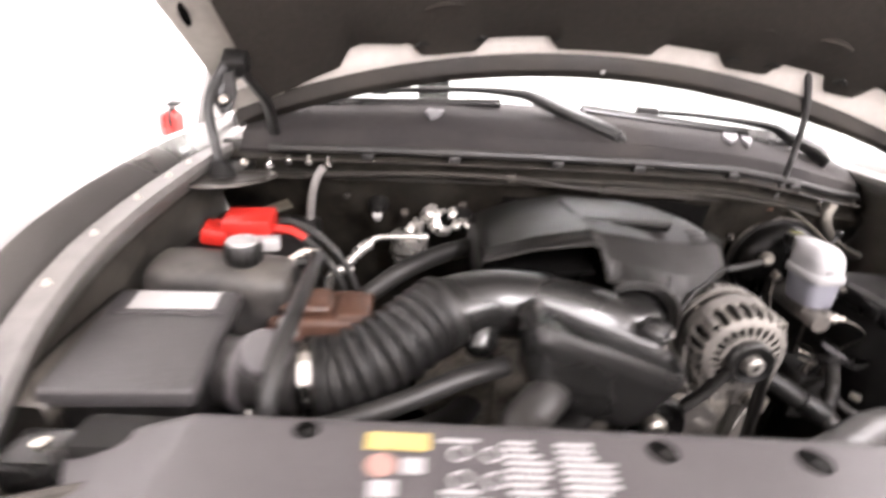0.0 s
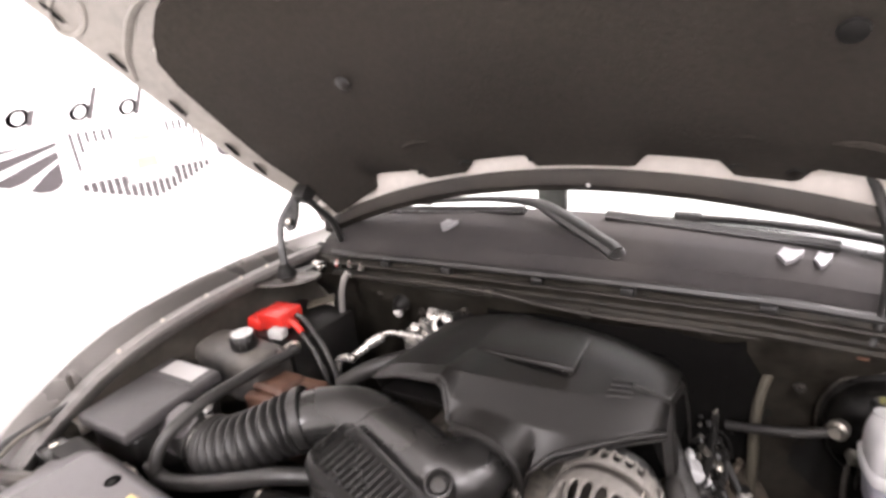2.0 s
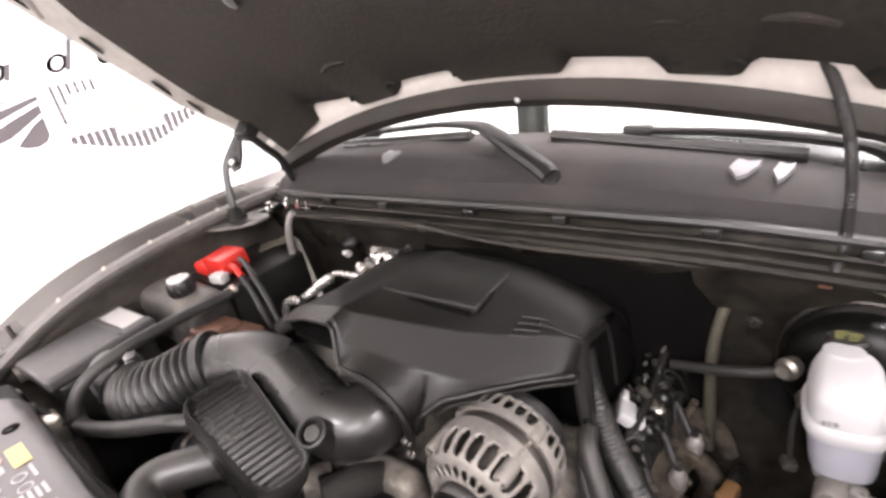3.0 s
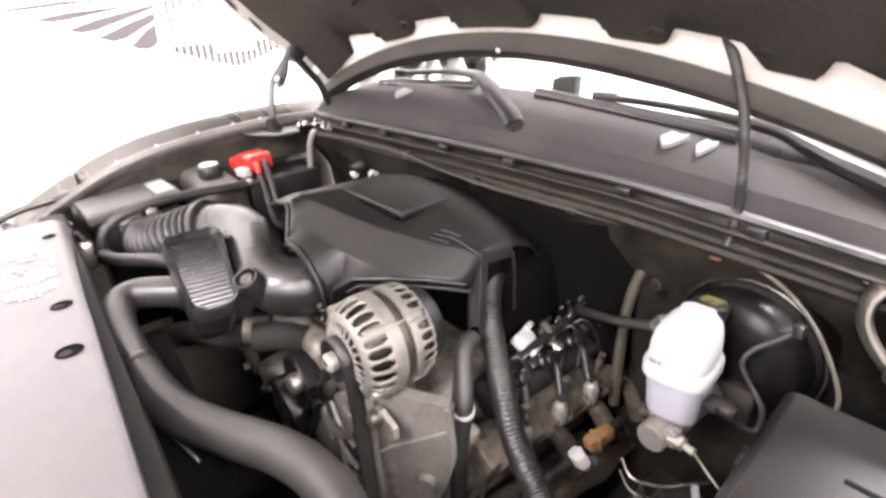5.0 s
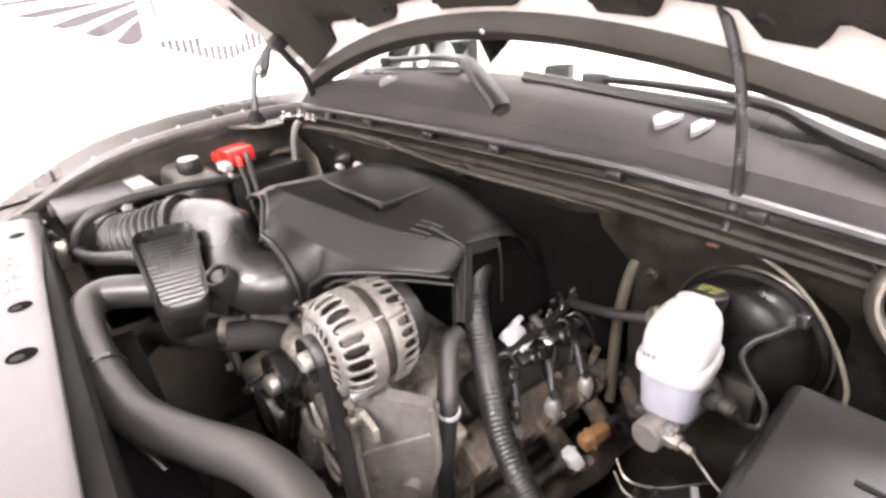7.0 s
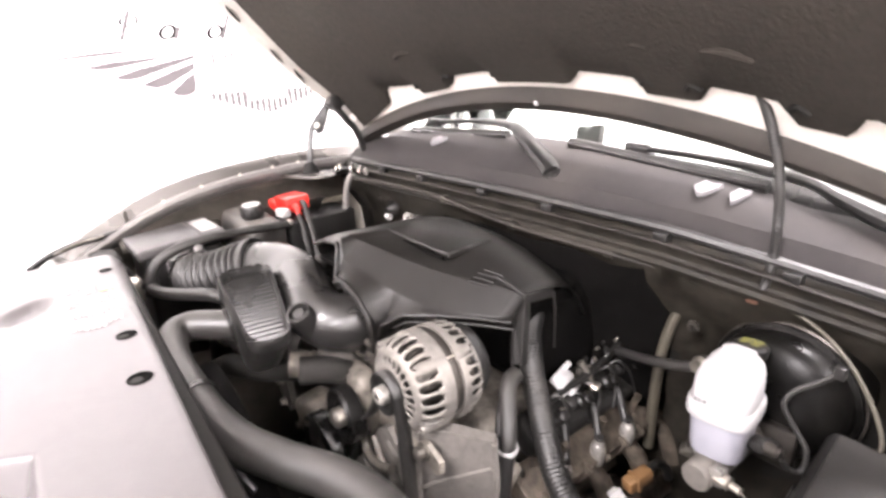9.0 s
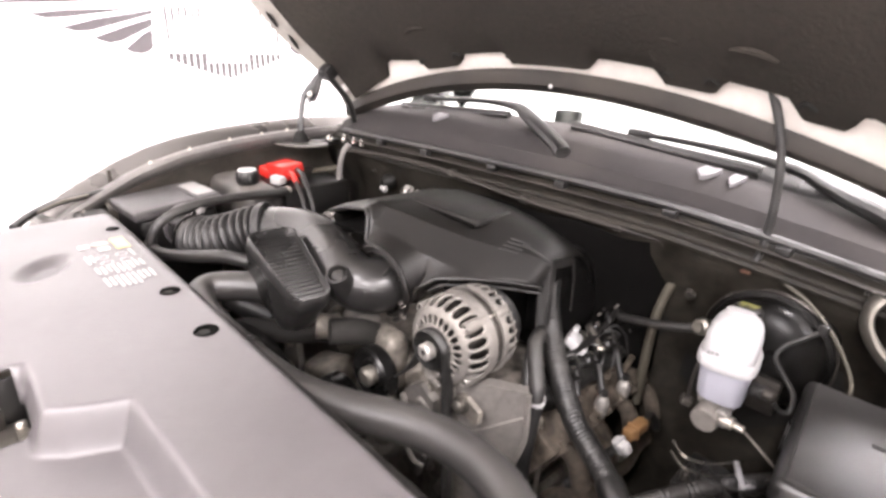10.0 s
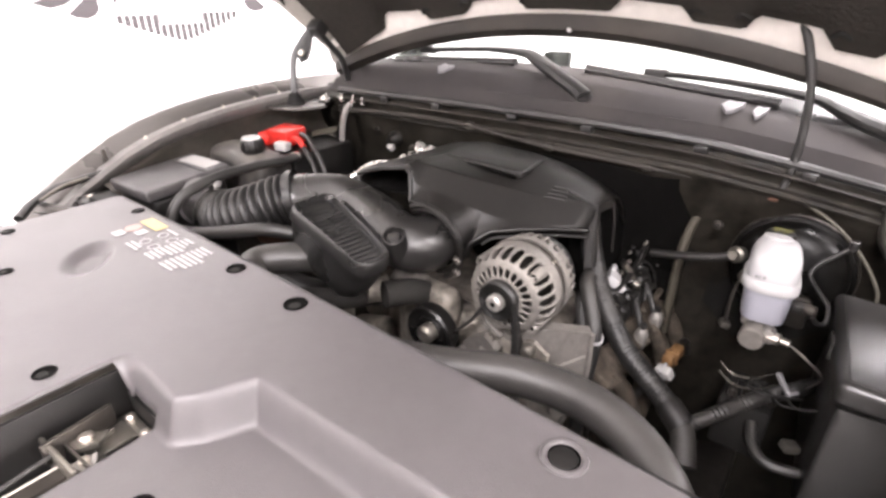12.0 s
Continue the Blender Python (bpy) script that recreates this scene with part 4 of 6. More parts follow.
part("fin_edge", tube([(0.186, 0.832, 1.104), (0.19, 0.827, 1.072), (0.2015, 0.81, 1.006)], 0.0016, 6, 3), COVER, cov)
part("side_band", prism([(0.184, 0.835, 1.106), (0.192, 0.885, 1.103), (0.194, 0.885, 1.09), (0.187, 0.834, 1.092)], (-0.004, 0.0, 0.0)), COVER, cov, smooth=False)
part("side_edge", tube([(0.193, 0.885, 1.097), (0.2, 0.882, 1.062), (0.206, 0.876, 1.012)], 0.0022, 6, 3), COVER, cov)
# A near-black block puts shade behind the corner fin.
part("hollow", block(0.136, 0.174, 0.845, 0.96, 0.96, 1.085, 0.006), VOID, cov, "black block painting the shade behind the fin")
for i in range(4):
    y = 0.783 + 0.010 * i
    part("grille_rib", tube([(0.112, y + 0.006, 1.1175 + 0.0030 * i), (0.126, y + 0.012, 1.1165 + 0.0028 * i), (0.142, y + 0.018, 1.1150 + 0.0022 * i)], 0.0013, 6, 3), COVER, cov)

ALT = Vector((0.125, 0.0, 1.008))
BACK = 0.018        # how much nearer the housing sits to its pulley


def slotted(profile, n, cuts, y0, thin=0.34):
    """A turned shell about the alternator's axis with n slots; cuts maps a profile step to full (2) or narrow (1) openings."""
    bm = bmesh.new()
    shares = (thin / 2, 0.13, 0.53 - thin / 2 - thin / 2 + 0.21, 0.13, thin / 2)
    edges, at = [], 0.0
    for k in range(n):
        for j, share in enumerate(shares):
            edges.append((at, j))
            at += share / sum(shares) / n
    rings = [[bm.verts.new((ALT.x + r * math.cos(2 * math.pi * a), y - y0, ALT.z + r * math.sin(2 * math.pi * a))) for a, j in edges] for r, y in profile]
    for i, (r0, r1) in enumerate(zip(rings, rings[1:])):
        opening = cuts.get(i, 0)
        for k, (a, j) in enumerate(edges):
            if (opening == 2 and j in (1, 2, 3)) or (opening == 1 and j == 2):
                continue
            q = (k + 1) % len(edges)
            bm.faces.new((r0[k], r0[q], r1[q], r1[k]))
    return bm


def alternator():
    a = thing("alternator", (0.125, 0.70, 0.94), "cast aluminium alternator with slotted ends and a belt pulley", "alternator")
    c = lambda y: (ALT.x, y - BACK, ALT.z)
    part("rotor", lathe([(0.0400, 0), (0.0440, 0.016), (0.0500, 0.03), (0.0530, 0.05), (0.0530, 0.095)], c(0.660), (0, 1, 0), 32), DARK_STEEL, a, "dark windings inside the slots")
    front = [(0.0250, 0.648), (0.0270, 0.642), (0.0310, 0.641), (0.0345, 0.6415), (0.0365, 0.642), (0.0460, 0.644), (0.0485, 0.645), (0.0520, 0.646), (0.0560, 0.648), (0.0585, 0.650),
             (0.0612, 0.653), (0.0650, 0.659), (0.0675, 0.667), (0.0685, 0.675), (0.0690, 0.680), (0.0693, 0.683), (0.0693, 0.699), (0.0660, 0.700)]
    thicken(part("front_housing", slotted(front, 24, {3: 1, 4: 2, 5: 1, 9: 1, 10: 2, 11: 2, 12: 2, 13: 1}, BACK, 0.26), ALU, a, "cast front housing with cooling slots"), 0.0042)
    part("stator", lathe([(0.0640, 0), (0.0652, 0.002), (0.0652, 0.015), (0.0640, 0.017)], c(0.698), (0, 1, 0), 40), DARK_STEEL, a, "dark laminated stator band")
    rear = [(0.0650, 0.713), (0.0690, 0.714), (0.0692, 0.717), (0.0690, 0.722), (0.0690, 0.724), (0.0688, 0.728), (0.0680, 0.739), (0.0650, 0.747), (0.0590, 0.751), (0.0480, 0.752)]
    thicken(part("rear_housing", slotted(rear, 28, {4: 1, 5: 2, 6: 2, 7: 2}, BACK, 0.26), ALU, a, "cast rear housing with cooling slots"), 0.0042)
    part("rear_cap", lathe([(0.0564, 0), (0.0564, 0.02), (0.0501, 0.03), (0.0182, 0.032)], c(0.744), (0, 1, 0), 32), BLACK, a, "black plastic rear cap")
    for t in (0.80, 2.45, 3.95, 5.55):
        bx, bz = ALT.x + 0.0615 * math.cos(t), ALT.z + 0.0615 * math.sin(t)
        boss = part("bolt_boss", lathe([(0.0046, 0.010), (0.0050, 0.001), (0.0070, 0.000), (0.0086, 0.003), (0.0092, 0.012), (0.0092, 0.044)], (bx, 0.652 - BACK, bz), (0, 1, 0), 14), ALU, a)
        part("through_bolt", lathe([(0.0042, 0), (0.0042, 0.028)], (bx, 0.696 - BACK, bz), (0, 1, 0), 8), STEEL, boss)
        # Black plug paints the shade inside the bolt hole.
        part("bolt_hole_shade", lathe([(0.0046, 0), (0.0046, 0.004)], (bx, 0.656 - BACK, bz), (0, 1, 0), 10), VOID, boss)
        part("rear_boss", lathe([(0.0100, 0), (0.0105, 0.004), (0.0100, 0.022), (0.0060, 0.028)], (bx, 0.712 - BACK, bz), (0, 1, 0), 12), ALU, a)
    part("pulley", lathe([(0.012, 0.006), (0.024, 0.004), (0.029, 0.0), (0.029, 0.004), (0.0265, 0.006), (0.0265, 0.021), (0.029, 0.023), (0.020, 0.026)], c(0.607 + BACK), (0, 1, 0), 36), DULL_BLACK, a, "dark ribbed pulley")
    part("pulley_nut", lathe([(0.0035, 0.004), (0.004, -0.004), (0.0045, -0.007), (0.0100, -0.007), (0.0130, -0.004), (0.0135, 0.010)], c(0.606 + BACK), (0, 1, 0), 12), ALU_BRIGHT, a, "bright hex nut")
    # Black disc paints the shade inside the nut.
    part("nut_bore_shade", lathe([(0.0040, 0), (0.0040, 0.002)], c(0.6000 + BACK), (0, 1, 0), 12), VOID, a)
    tab = part("ear", prism([(0.150, 0.640, 0.924), (0.160, 0.640, 0.938), (0.174, 0.641, 0.940), (0.197, 0.645, 0.922), (0.196, 0.645, 0.902), (0.186, 0.644, 0.898), (0.164, 0.641, 0.910)], (0.001, 0.008, 0)), ALU_DIRTY, a, "bolted ear", smooth=False)
    part("ear_bolt", lathe([(0.0125, 0), (0.0125, 0.003), (0.0092, 0.004), (0.0092, 0.013), (0.006, 0.015)], (0.168, 0.640, 0.926), (0.1, -1, 0.1), 10), STEEL_DULL, tab)
    return a


alt = alternator()
brk = thing("alternator_bracket", (0.15, 0.69, 0.8), "pale cast aluminium accessory bracket below the alternator", "bracket")
part("casting", prism([(0.060, 0.662, 0.925), (0.085, 0.658, 0.942), (0.130, 0.655, 0.925), (0.165, 0.660, 0.90), (0.150, 0.665, 0.80), (0.140, 0.66, 0.60), (0.08, 0.66, 0.60), (0.060, 0.66, 0.80)], (0.0, 0.055, 0.0)), ALU, brk, smooth=False)
part("side_web", prism([(0.146, 0.652, 0.945), (0.190, 0.672, 0.958), (0.238, 0.708, 0.952), (0.236, 0.716, 0.885), (0.232, 0.714, 0.84), (0.205, 0.695, 0.74), (0.160, 0.658, 0.62), (0.142, 0.646, 0.62), (0.140, 0.645, 0.80)], (-0.012, 0.014, 0.0)), ALU, brk, "smooth cast side plate", smooth=False)
part("plate_edge", tube([(0.150, 0.646, 0.916), (0.148, 0.643, 0.86), (0.150, 0.643, 0.78), (0.156, 0.648, 0.66)], 0.0055, 8, 4), ALU, brk)
part("plate_edge", tube([(0.238, 0.707, 0.950), (0.236, 0.714, 0.88), (0.231, 0.712, 0.84), (0.206, 0.692, 0.745)], 0.0045, 8, 4), ALU, brk)
part("ridge", tube([(0.152, 0.646, 0.85), (0.176, 0.668, 0.868), (0.232, 0.708, 0.905)], 0.0035, 8, 3), ALU, brk)
part("pivot_boss", lathe([(0.010, 0.010), (0.014, 0.011), (0.017, 0.006), (0.017, -0.02)], (0.204, 0.690, 0.800), (0.55, -0.8, 0.1), 16), ALU, brk)
for k in range(3):
    part("hoop", tube([(ALT.x + (0.046 + 0.013 * k) * math.cos(q), 0.640 + 0.008 * k, ALT.z + (0.062 + 0.022 * k) * math.sin(q)) for q in [radians(d) for d in (182, 200, 220, 240, 262)]], 0.0052 - 0.0006 * k, 8, 4), (ALU, ALU, ALU)[k], brk, "curved cast web")
part("pipe", tube([(0.030, 0.625, 0.870), (0.052, 0.618, 0.858), (0.082, 0.616, 0.858), (0.112, 0.622, 0.868)], 0.0075, 10), STEEL_DULL, brk, "dull metal coolant pipe")
part("knuckle", block(0.075, 0.115, 0.630, 0.660, 0.865, 0.900, 0.010, 3, turn=(10, 25, 0)), ALU, brk)
part("bore", lathe([(0.028, 0), (0.028, 0.012), (0.020, 0.012), (0.020, 0.002)], (0.075, 0.656, 0.835), (0, -1, 0), 24), ALU, brk)
part("web_plate", prism([(0.030, 0.640, 0.862), (0.062, 0.632, 0.905), (0.092, 0.630, 0.925), (0.118, 0.632, 0.905), (0.122, 0.636, 0.84), (0.105, 0.638, 0.76), (0.070, 0.640, 0.74), (0.040, 0.642, 0.80)], (0, 0.016, 0)), ALU, brk, "pale cast web behind the belt", smooth=False)
for q0, q1, z0, z1 in ((0.050, 0.110, 0.885, 0.840), (0.046, 0.112, 0.835, 0.795), (0.060, 0.104, 0.790, 0.770)):
    part("web_rib", tube([(q0, 0.630, z0), ((q0 + q1) / 2, 0.627, (z0 + z1) / 2 - 0.008), (q1, 0.630, z1)], 0.0050, 8, 3), ALU, brk)
part("lower_rib", block(0.070, 0.080, 0.640, 0.66, 0.72, 0.86, 0.004), ALU, brk)
for bx, by, bz in ((0.096, 0.652, 0.912), (0.10, 0.655, 0.76), (0.135, 0.648, 0.74)):
    part("bolt", lathe([(0.013, 0), (0.013, 0.004), (0.010, 0.005), (0.010, 0.012), (0.006, 0.014)], (bx, by, bz), (0.1, -1, 0.1), 10), STEEL_DULL, brk)


def ribbon(pts, width, thick=0.003):
    """A flat belt: pts in the x-z plane, its width along y."""
    p = spline(pts, 5)
    rows = []
    for i, q in enumerate(p):
        rows.append([q + Vector((0, -width / 2, 0)), q + Vector((0, width / 2, 0))])
    return sheet(rows)


def lower_run(x, z, dx, dz):
    return [(x + dx * q, 0.619, z + dz * q) for q in (0, 0.33, 0.66, 1)]


belt = thing("drive_belt", (0.13, 0.62, 0.85), "black ribbed rubber drive belt", "belt")
arc = [(ALT.x + 0.0305 * math.cos(t), 0.619, ALT.z + 0.0305 * math.sin(t)) for t in [math.radians(d) for d in range(-10, 221, 22)]]
thicken(part("band", ribbon([(0.172, 0.619, 0.62), (0.167, 0.619, 0.80), (0.160, 0.619, 0.93)] + arc + [(0.077, 0.619, 0.955), (0.050, 0.619, 0.925)], 0.021), RUBBER, belt), 0.004)
thicken(part("lower_band", ribbon(lower_run(0.036, 0.885, -0.075, -0.13), 0.021), RUBBER, belt), 0.004)
thicken(part("lower_band", ribbon(lower_run(-0.160, 0.80, -0.020, -0.16), 0.021), RUBBER, belt), 0.004)
idl = thing("idler_pulley", (0.011, 0.594, 0.906), "dark idler pulley with a bright centre bolt", "pulley")
part("wheel", lathe([(0.014, 0.010), (0.030, 0.010), (0.038, 0.004), (0.043, 0.0), (0.0455, 0.003), (0.0455, 0.024), (0.036, 0.028)], (0.004, 0.598, 0.906), (0, 1, 0), 40), PULLEY, idl)
part("face_ring", lathe([(0.019, 0.008), (0.021, 0.003), (0.025, 0.003), (0.028, 0.009)], (0.004, 0.599, 0.906), (0, 1, 0), 32, caps=False), PULLEY, idl)
part("centre_bolt", lathe([(0.004, -0.005), (0.011, -0.007), (0.0165, -0.003), (0.0165, 0.012)], (0.004, 0.594, 0.906), (0, 1, 0), 12), STEEL, idl, "bright worn centre bolt")
part("stalk", lathe([(0.014, 0), (0.014, 0.05)], (0.004, 0.62, 0.906), (0, 1, 0), 12), ALU_DIRTY, idl)
pump = thing("water_pump", (-0.03, 0.62, 0.86), "dark pulley and pale pump casting", "pump")
part("pulley", lathe([(0.03, 0.004), (0.06, 0.006), (0.066, 0.0), (0.068, 0.003), (0.068, 0.026), (0.05, 0.03)], (-0.095, 0.596, 0.775), (0, 1, 0), 40), PULLEY, pump)
part("pulley_hub", lathe([(0.010, -0.004), (0.024, -0.002), (0.030, 0.006)], (-0.095, 0.598, 0.775), (0, 1, 0), 20), DARK_STEEL, pump)
part("casting", block(-0.08, 0.03, 0.625, 0.67, 0.82, 0.97, 0.018, 3), ALU_DIRTY, pump)
part("housing", lathe([(0.030, -0.03), (0.040, -0.028), (0.044, -0.01), (0.055, 0.0), (0.058, 0.03)], (0.005, 0.655, 0.775), (0, 1, 0), 24), ALU, pump)
part("volute", tube([(0.045, 0.65, 0.86), (0.050, 0.640, 0.81), (0.030, 0.632, 0.755), (-0.02, 0.632, 0.725), (-0.06, 0.64, 0.745)], 0.014, 10), ALU, pump)
part("lug", block(-0.03, 0.02, 0.635, 0.66, 0.835, 0.865, 0.006), ALU, pump)
for bx, bz in ((0.05, 0.835), (-0.03, 0.855), (0.02, 0.70)):
    part("bolt", lathe([(0.010, 0), (0.010, 0.003), (0.007, 0.004), (0.007, 0.010)], (bx, 0.634, bz), (0, -1, 0), 8), STEEL_DULL, pump)
part("outlet", tube([(-0.03, 0.64, 0.95), (-0.04, 0.61, 0.965), (-0.06, 0.57, 0.97)], 0.022, 12), DULL_BLACK, pump)
part("thermostat_housing", block(-0.095, -0.035, 0.610, 0.660, 0.935, 0.985, 0.014, 3, turn=(0, 18, 10)), ALU, pump, "pale cast thermostat housing")
part("thermostat_neck", lathe([(0.022, 0), (0.025, 0.004), (0.022, 0.010), (0.022, 0.04)], (-0.085, 0.606, 0.955), (-0.5, -0.8, 0.1), 18), ALU_DIRTY, pump)
part("pump_body", block(-0.225, -0.135, 0.610, 0.680, 0.745, 0.825, 0.016, 3, turn=(0, -12, 14)), ALU_DIRTY, pump)
part("pump_plate", prism([(-0.285, 0.600, 0.800), (-0.262, 0.598, 0.862), (-0.228, 0.598, 0.866), (-0.222, 0.600, 0.800), (-0.245, 0.602, 0.770)], (0, 0.012, 0)), ALU, pump, "pale bracket plate", smooth=False)
for k, (bx, by, bz) in enumerate(((-0.245, 0.596, 0.845), (-0.248, 0.597, 0.795), (-0.150, 0.606, 0.800), (-0.200, 0.606, 0.765), (-0.060, 0.606, 0.968))):
    part("bolt", lathe([(0.010, 0), (0.010, 0.003), (0.007, 0.004), (0.007, 0.010)], (bx, by, bz), (0, -1, 0.1), 8), STEEL_DULL, pump)

# Air path: lidded air box, sensor neck, bellows, duct and resonator.
box = thing("air_box", (-0.59, 0.53, 0.9), "grey lidded air filter box with a pale sticker", "air box")
part("tub", block(-0.662, -0.536, 0.440, 0.604, 0.80, 1.054, 0.012, 3, turn=(0, 0, 4)), BLACK, box)
lid = part("lid", block(-0.672, -0.530, 0.430, 0.614, 1.056, 1.079, 0.006, 3, turn=(3, 0, 4)), LID_GREY, box, "dark grey moulded lid")
part("lid_seam", block(-0.662, -0.540, 0.556, 0.561, 1.0755, 1.0840, 0.001, turn=(3, 0, 4)), LID_GREY, lid)
part("sticker", block(-0.652, -0.556, 0.568, 0.606, 1.0828, 1.0836, 0, turn=(3, 0, 4)), PALE_LABEL, lid, "pale printed sticker")
neck = thing("air_sensor_neck", (-0.485, 0.53, 1.03), "dusty grey air flow sensor neck beside the air box", "air sensor")
part("neck", tube([(-0.540, 0.530, 1.030), (-0.50, 0.525, 1.030), (-0.440, 0.518, 1.030)], 0.040, 20), FUSE_TOP, neck)
part("rim", lathe([(0.040, -0.006), (0.044, -0.004), (0.044, 0.004), (0.040, 0.006)], (-0.505, 0.525, 1.030), (1, -0.1, 0), 24, caps=False), PANEL, neck)
part("sensor", lathe([(0.026, -0.012), (0.028, 0.0), (0.028, 0.014), (0.024, 0.018), (0.004, 0.019)], (-0.478, 0.512, 1.062), (0.25, -0.55, 0.8), 20), PANEL, neck, "round grey sensor housing")
part("plug", block(-0.470, -0.449, 0.528, 0.548, 1.074, 1.094, 0.004, turn=(-10, 14, 20)), PALE_LABEL, neck, "pale sensor plug")
part("plug_neck", block(-0.476, -0.452, 0.514, 0.534, 1.060, 1.084, 0.004, turn=(-10, 14, 20)), BLACK_SATIN, neck)
bel = thing("intake_bellows", (-0.39, 0.555, 1.05), "black corrugated rubber intake bellows with a steel clamp", "air duct")
bpath = spline([(-0.440, 0.520, 1.026), (-0.41, 0.525, 1.031), (-0.365, 0.548, 1.046), (-0.325, 0.580, 1.064), (-0.30, 0.602, 1.072)], 40)
part("bellows", sweep(bpath, lambda t: 0.0440 + 0.0042 * (2 * abs(math.sin(t * math.pi * 13)) - 1), 24), RUBBER, bel)
part("clamp", lathe([(0.0475, -0.006), (0.0490, -0.006), (0.0490, 0.006), (0.0475, 0.006)], (-0.444, 0.519, 1.026), (0.97, 0.10, 0.12), 28, caps=False), CHROME, bel, "bright worm-drive clamp")
part("clamp", lathe([(0.0475, -0.006), (0.0490, -0.006), (0.0490, 0.006), (0.0475, 0.006)], (-0.304, 0.598, 1.072), (0.75, 0.6, 0.2), 28, caps=False), RUBBER, bel)
duct = thing("intake_duct", (-0.15, 0.62, 1.06), "black satin moulded intake duct", "air duct")
part("duct", tube([(-0.315, 0.590, 1.069), (-0.285, 0.612, 1.074), (-0.235, 0.632, 1.078), (-0.17, 0.632, 1.076), (-0.11, 0.622, 1.068), (-0.078, 0.616, 1.058), (-0.052, 0.624, 1.050), (-0.038, 0.645, 1.046), (-0.033, 0.680, 1.045)], lambda t: 0.0475 - 0.003 * math.sin(t * 3.1), 28), DUCT, duct)
part("bulge", lathe([(0.002, -0.026), (0.016, -0.021), (0.025, -0.006), (0.024, 0.012), (0.012, 0.026)], (-0.250, 0.592, 1.050), (0.1, 0.75, 0.45), 20), DUCT, duct, "rounded drain bulge under the duct")
part("collar", lathe([(0.050, -0.008), (0.052, -0.004), (0.052, 0.006), (0.050, 0.008)], (-0.034, 0.664, 1.045), (0, 1, 0), 28, caps=False), BLACK, duct)
res = thing("intake_resonator", (-0.11, 0.53, 1.04), "black ribbed resonator box beside the intake duct", "resonator")
A, B, C, D = Vector((-0.192, 0.492, 1.121)), Vector((-0.022, 0.487, 1.066)), Vector((-0.014, 0.545, 1.064)), Vector((-0.200, 0.585, 1.114))


def quad_ring(k, drop, n=6):
    """A rounded outline inside the resonator's top, shrunk by k and dropped along its normal."""
    m = (A + B + C + D) / 4
    nrm = (B - A).cross(D - A).normalized()
    out = []
    cs = [A, B, C, D]
    for i, p in enumerate(cs):
        a, b = cs[i - 1], cs[(i + 1) % 4]
        r = 0.024
        pa, pb = p + (a - p).normalized() * r, p + (b - p).normalized() * r
        for j in range(n + 1):
            t = j / n
            out.append((1 - t) ** 2 * pa + 2 * t * (1 - t) * p + t * t * pb)
    return [m + (q - m) * k - nrm * drop for q in out]


bm = bmesh.new()
rings = [[bm.verts.new(q) for q in quad_ring(k, d)] for k, d in ((0.80, 0.007), (0.89, 0.006), (0.915, 0.000), (0.935, -0.0045), (0.960, -0.0055), (0.985, -0.0025), (1.003, 0.004), (1.010, 0.012), (1.003, 0.018), (0.965, 0.021), (0.90, 0.045), (0.80, 0.072), (0.62, 0.086))]
for r0, r1 in zip(rings, rings[1:]):
    for i in range(len(r0)):
        j = (i + 1) % len(r0)
        bm.faces.new((r0[i], r0[j], r1[j], r1[i]))
bm.faces.new(rings[0])
bm.faces.new(rings[-1][::-1])
part("body", bm, DUCT, res)
for i in range(16):
    t = 0.11 + 0.78 * i / 15
    p, q = A.lerp(B, t), D.lerp(C, t)
    nrm = (B - A).cross(D - A).normalized()
    part("rib", tube([p.lerp(q, 0.09) - nrm * 0.0078, p.lerp(q, 0.5) - nrm * 0.0078, p.lerp(q, 0.91) - nrm * 0.0078], 0.0036, 6, 2), DUCT, res)
port = part("port", lathe([(0.019, -0.05), (0.019, 0.0), (0.0175, 0.003), (0.0150, 0.0035), (0.0135, 0.001), (0.0125, -0.006), (0.002, -0.007)], (-0.034, 0.564, 1.089), (0.25, -0.45, 0.85), 24), BLACK_SATIN, res, "round capped port")
part("port_cap", lathe([(0.011, 0.0), (0.0115, 0.003), (0.009, 0.006), (0.002, 0.0065)], (-0.0345, 0.5655, 1.0845), (0.25, -0.45, 0.85), 20), DUCT, port)

hose = thing("radiator_hose", (0.0, 0.44, 1.0), "thick black rubber upper radiator hose", "hose")
part("hose", tube([(-0.10, 0.60, 1.000), (-0.135, 0.55, 1.022), (-0.172, 0.495, 1.032), (-0.200, 0.452, 1.032), (-0.182, 0.424, 1.028), (-0.12, 0.413, 1.022), (-0.03, 0.416, 1.016), (0.04, 0.423, 1.010), (0.10, 0.438, 1.004), (0.16, 0.468, 1.000), (0.23, 0.506, 1.000), (0.30, 0.522, 1.000), (0.37, 0.512, 0.998), (0.43, 0.478, 0.985), (0.47, 0.43, 0.95), (0.49, 0.40, 0.90)], 0.0245, 18), HOSE, hose)
part("clip", lathe([(0.0252, -0.005), (0.0272, -0.004), (0.0272, 0.004), (0.0252, 0.005)], (-0.012, 0.4175, 1.0145), (1, 0.09, -0.08), 24, caps=False), BLACK_SATIN, hose)
low = thing("coolant_hose", (-0.25, 0.5, 0.95), "black rubber coolant hose under the resonator", "hose")
part("hose", tube([(-0.09, 0.60, 0.955), (-0.13, 0.55, 0.95), (-0.19, 0.52, 0.94), (-0.25, 0.50, 0.92), (-0.28, 0.46, 0.88)], 0.019, 14), DULL_BLACK, low)
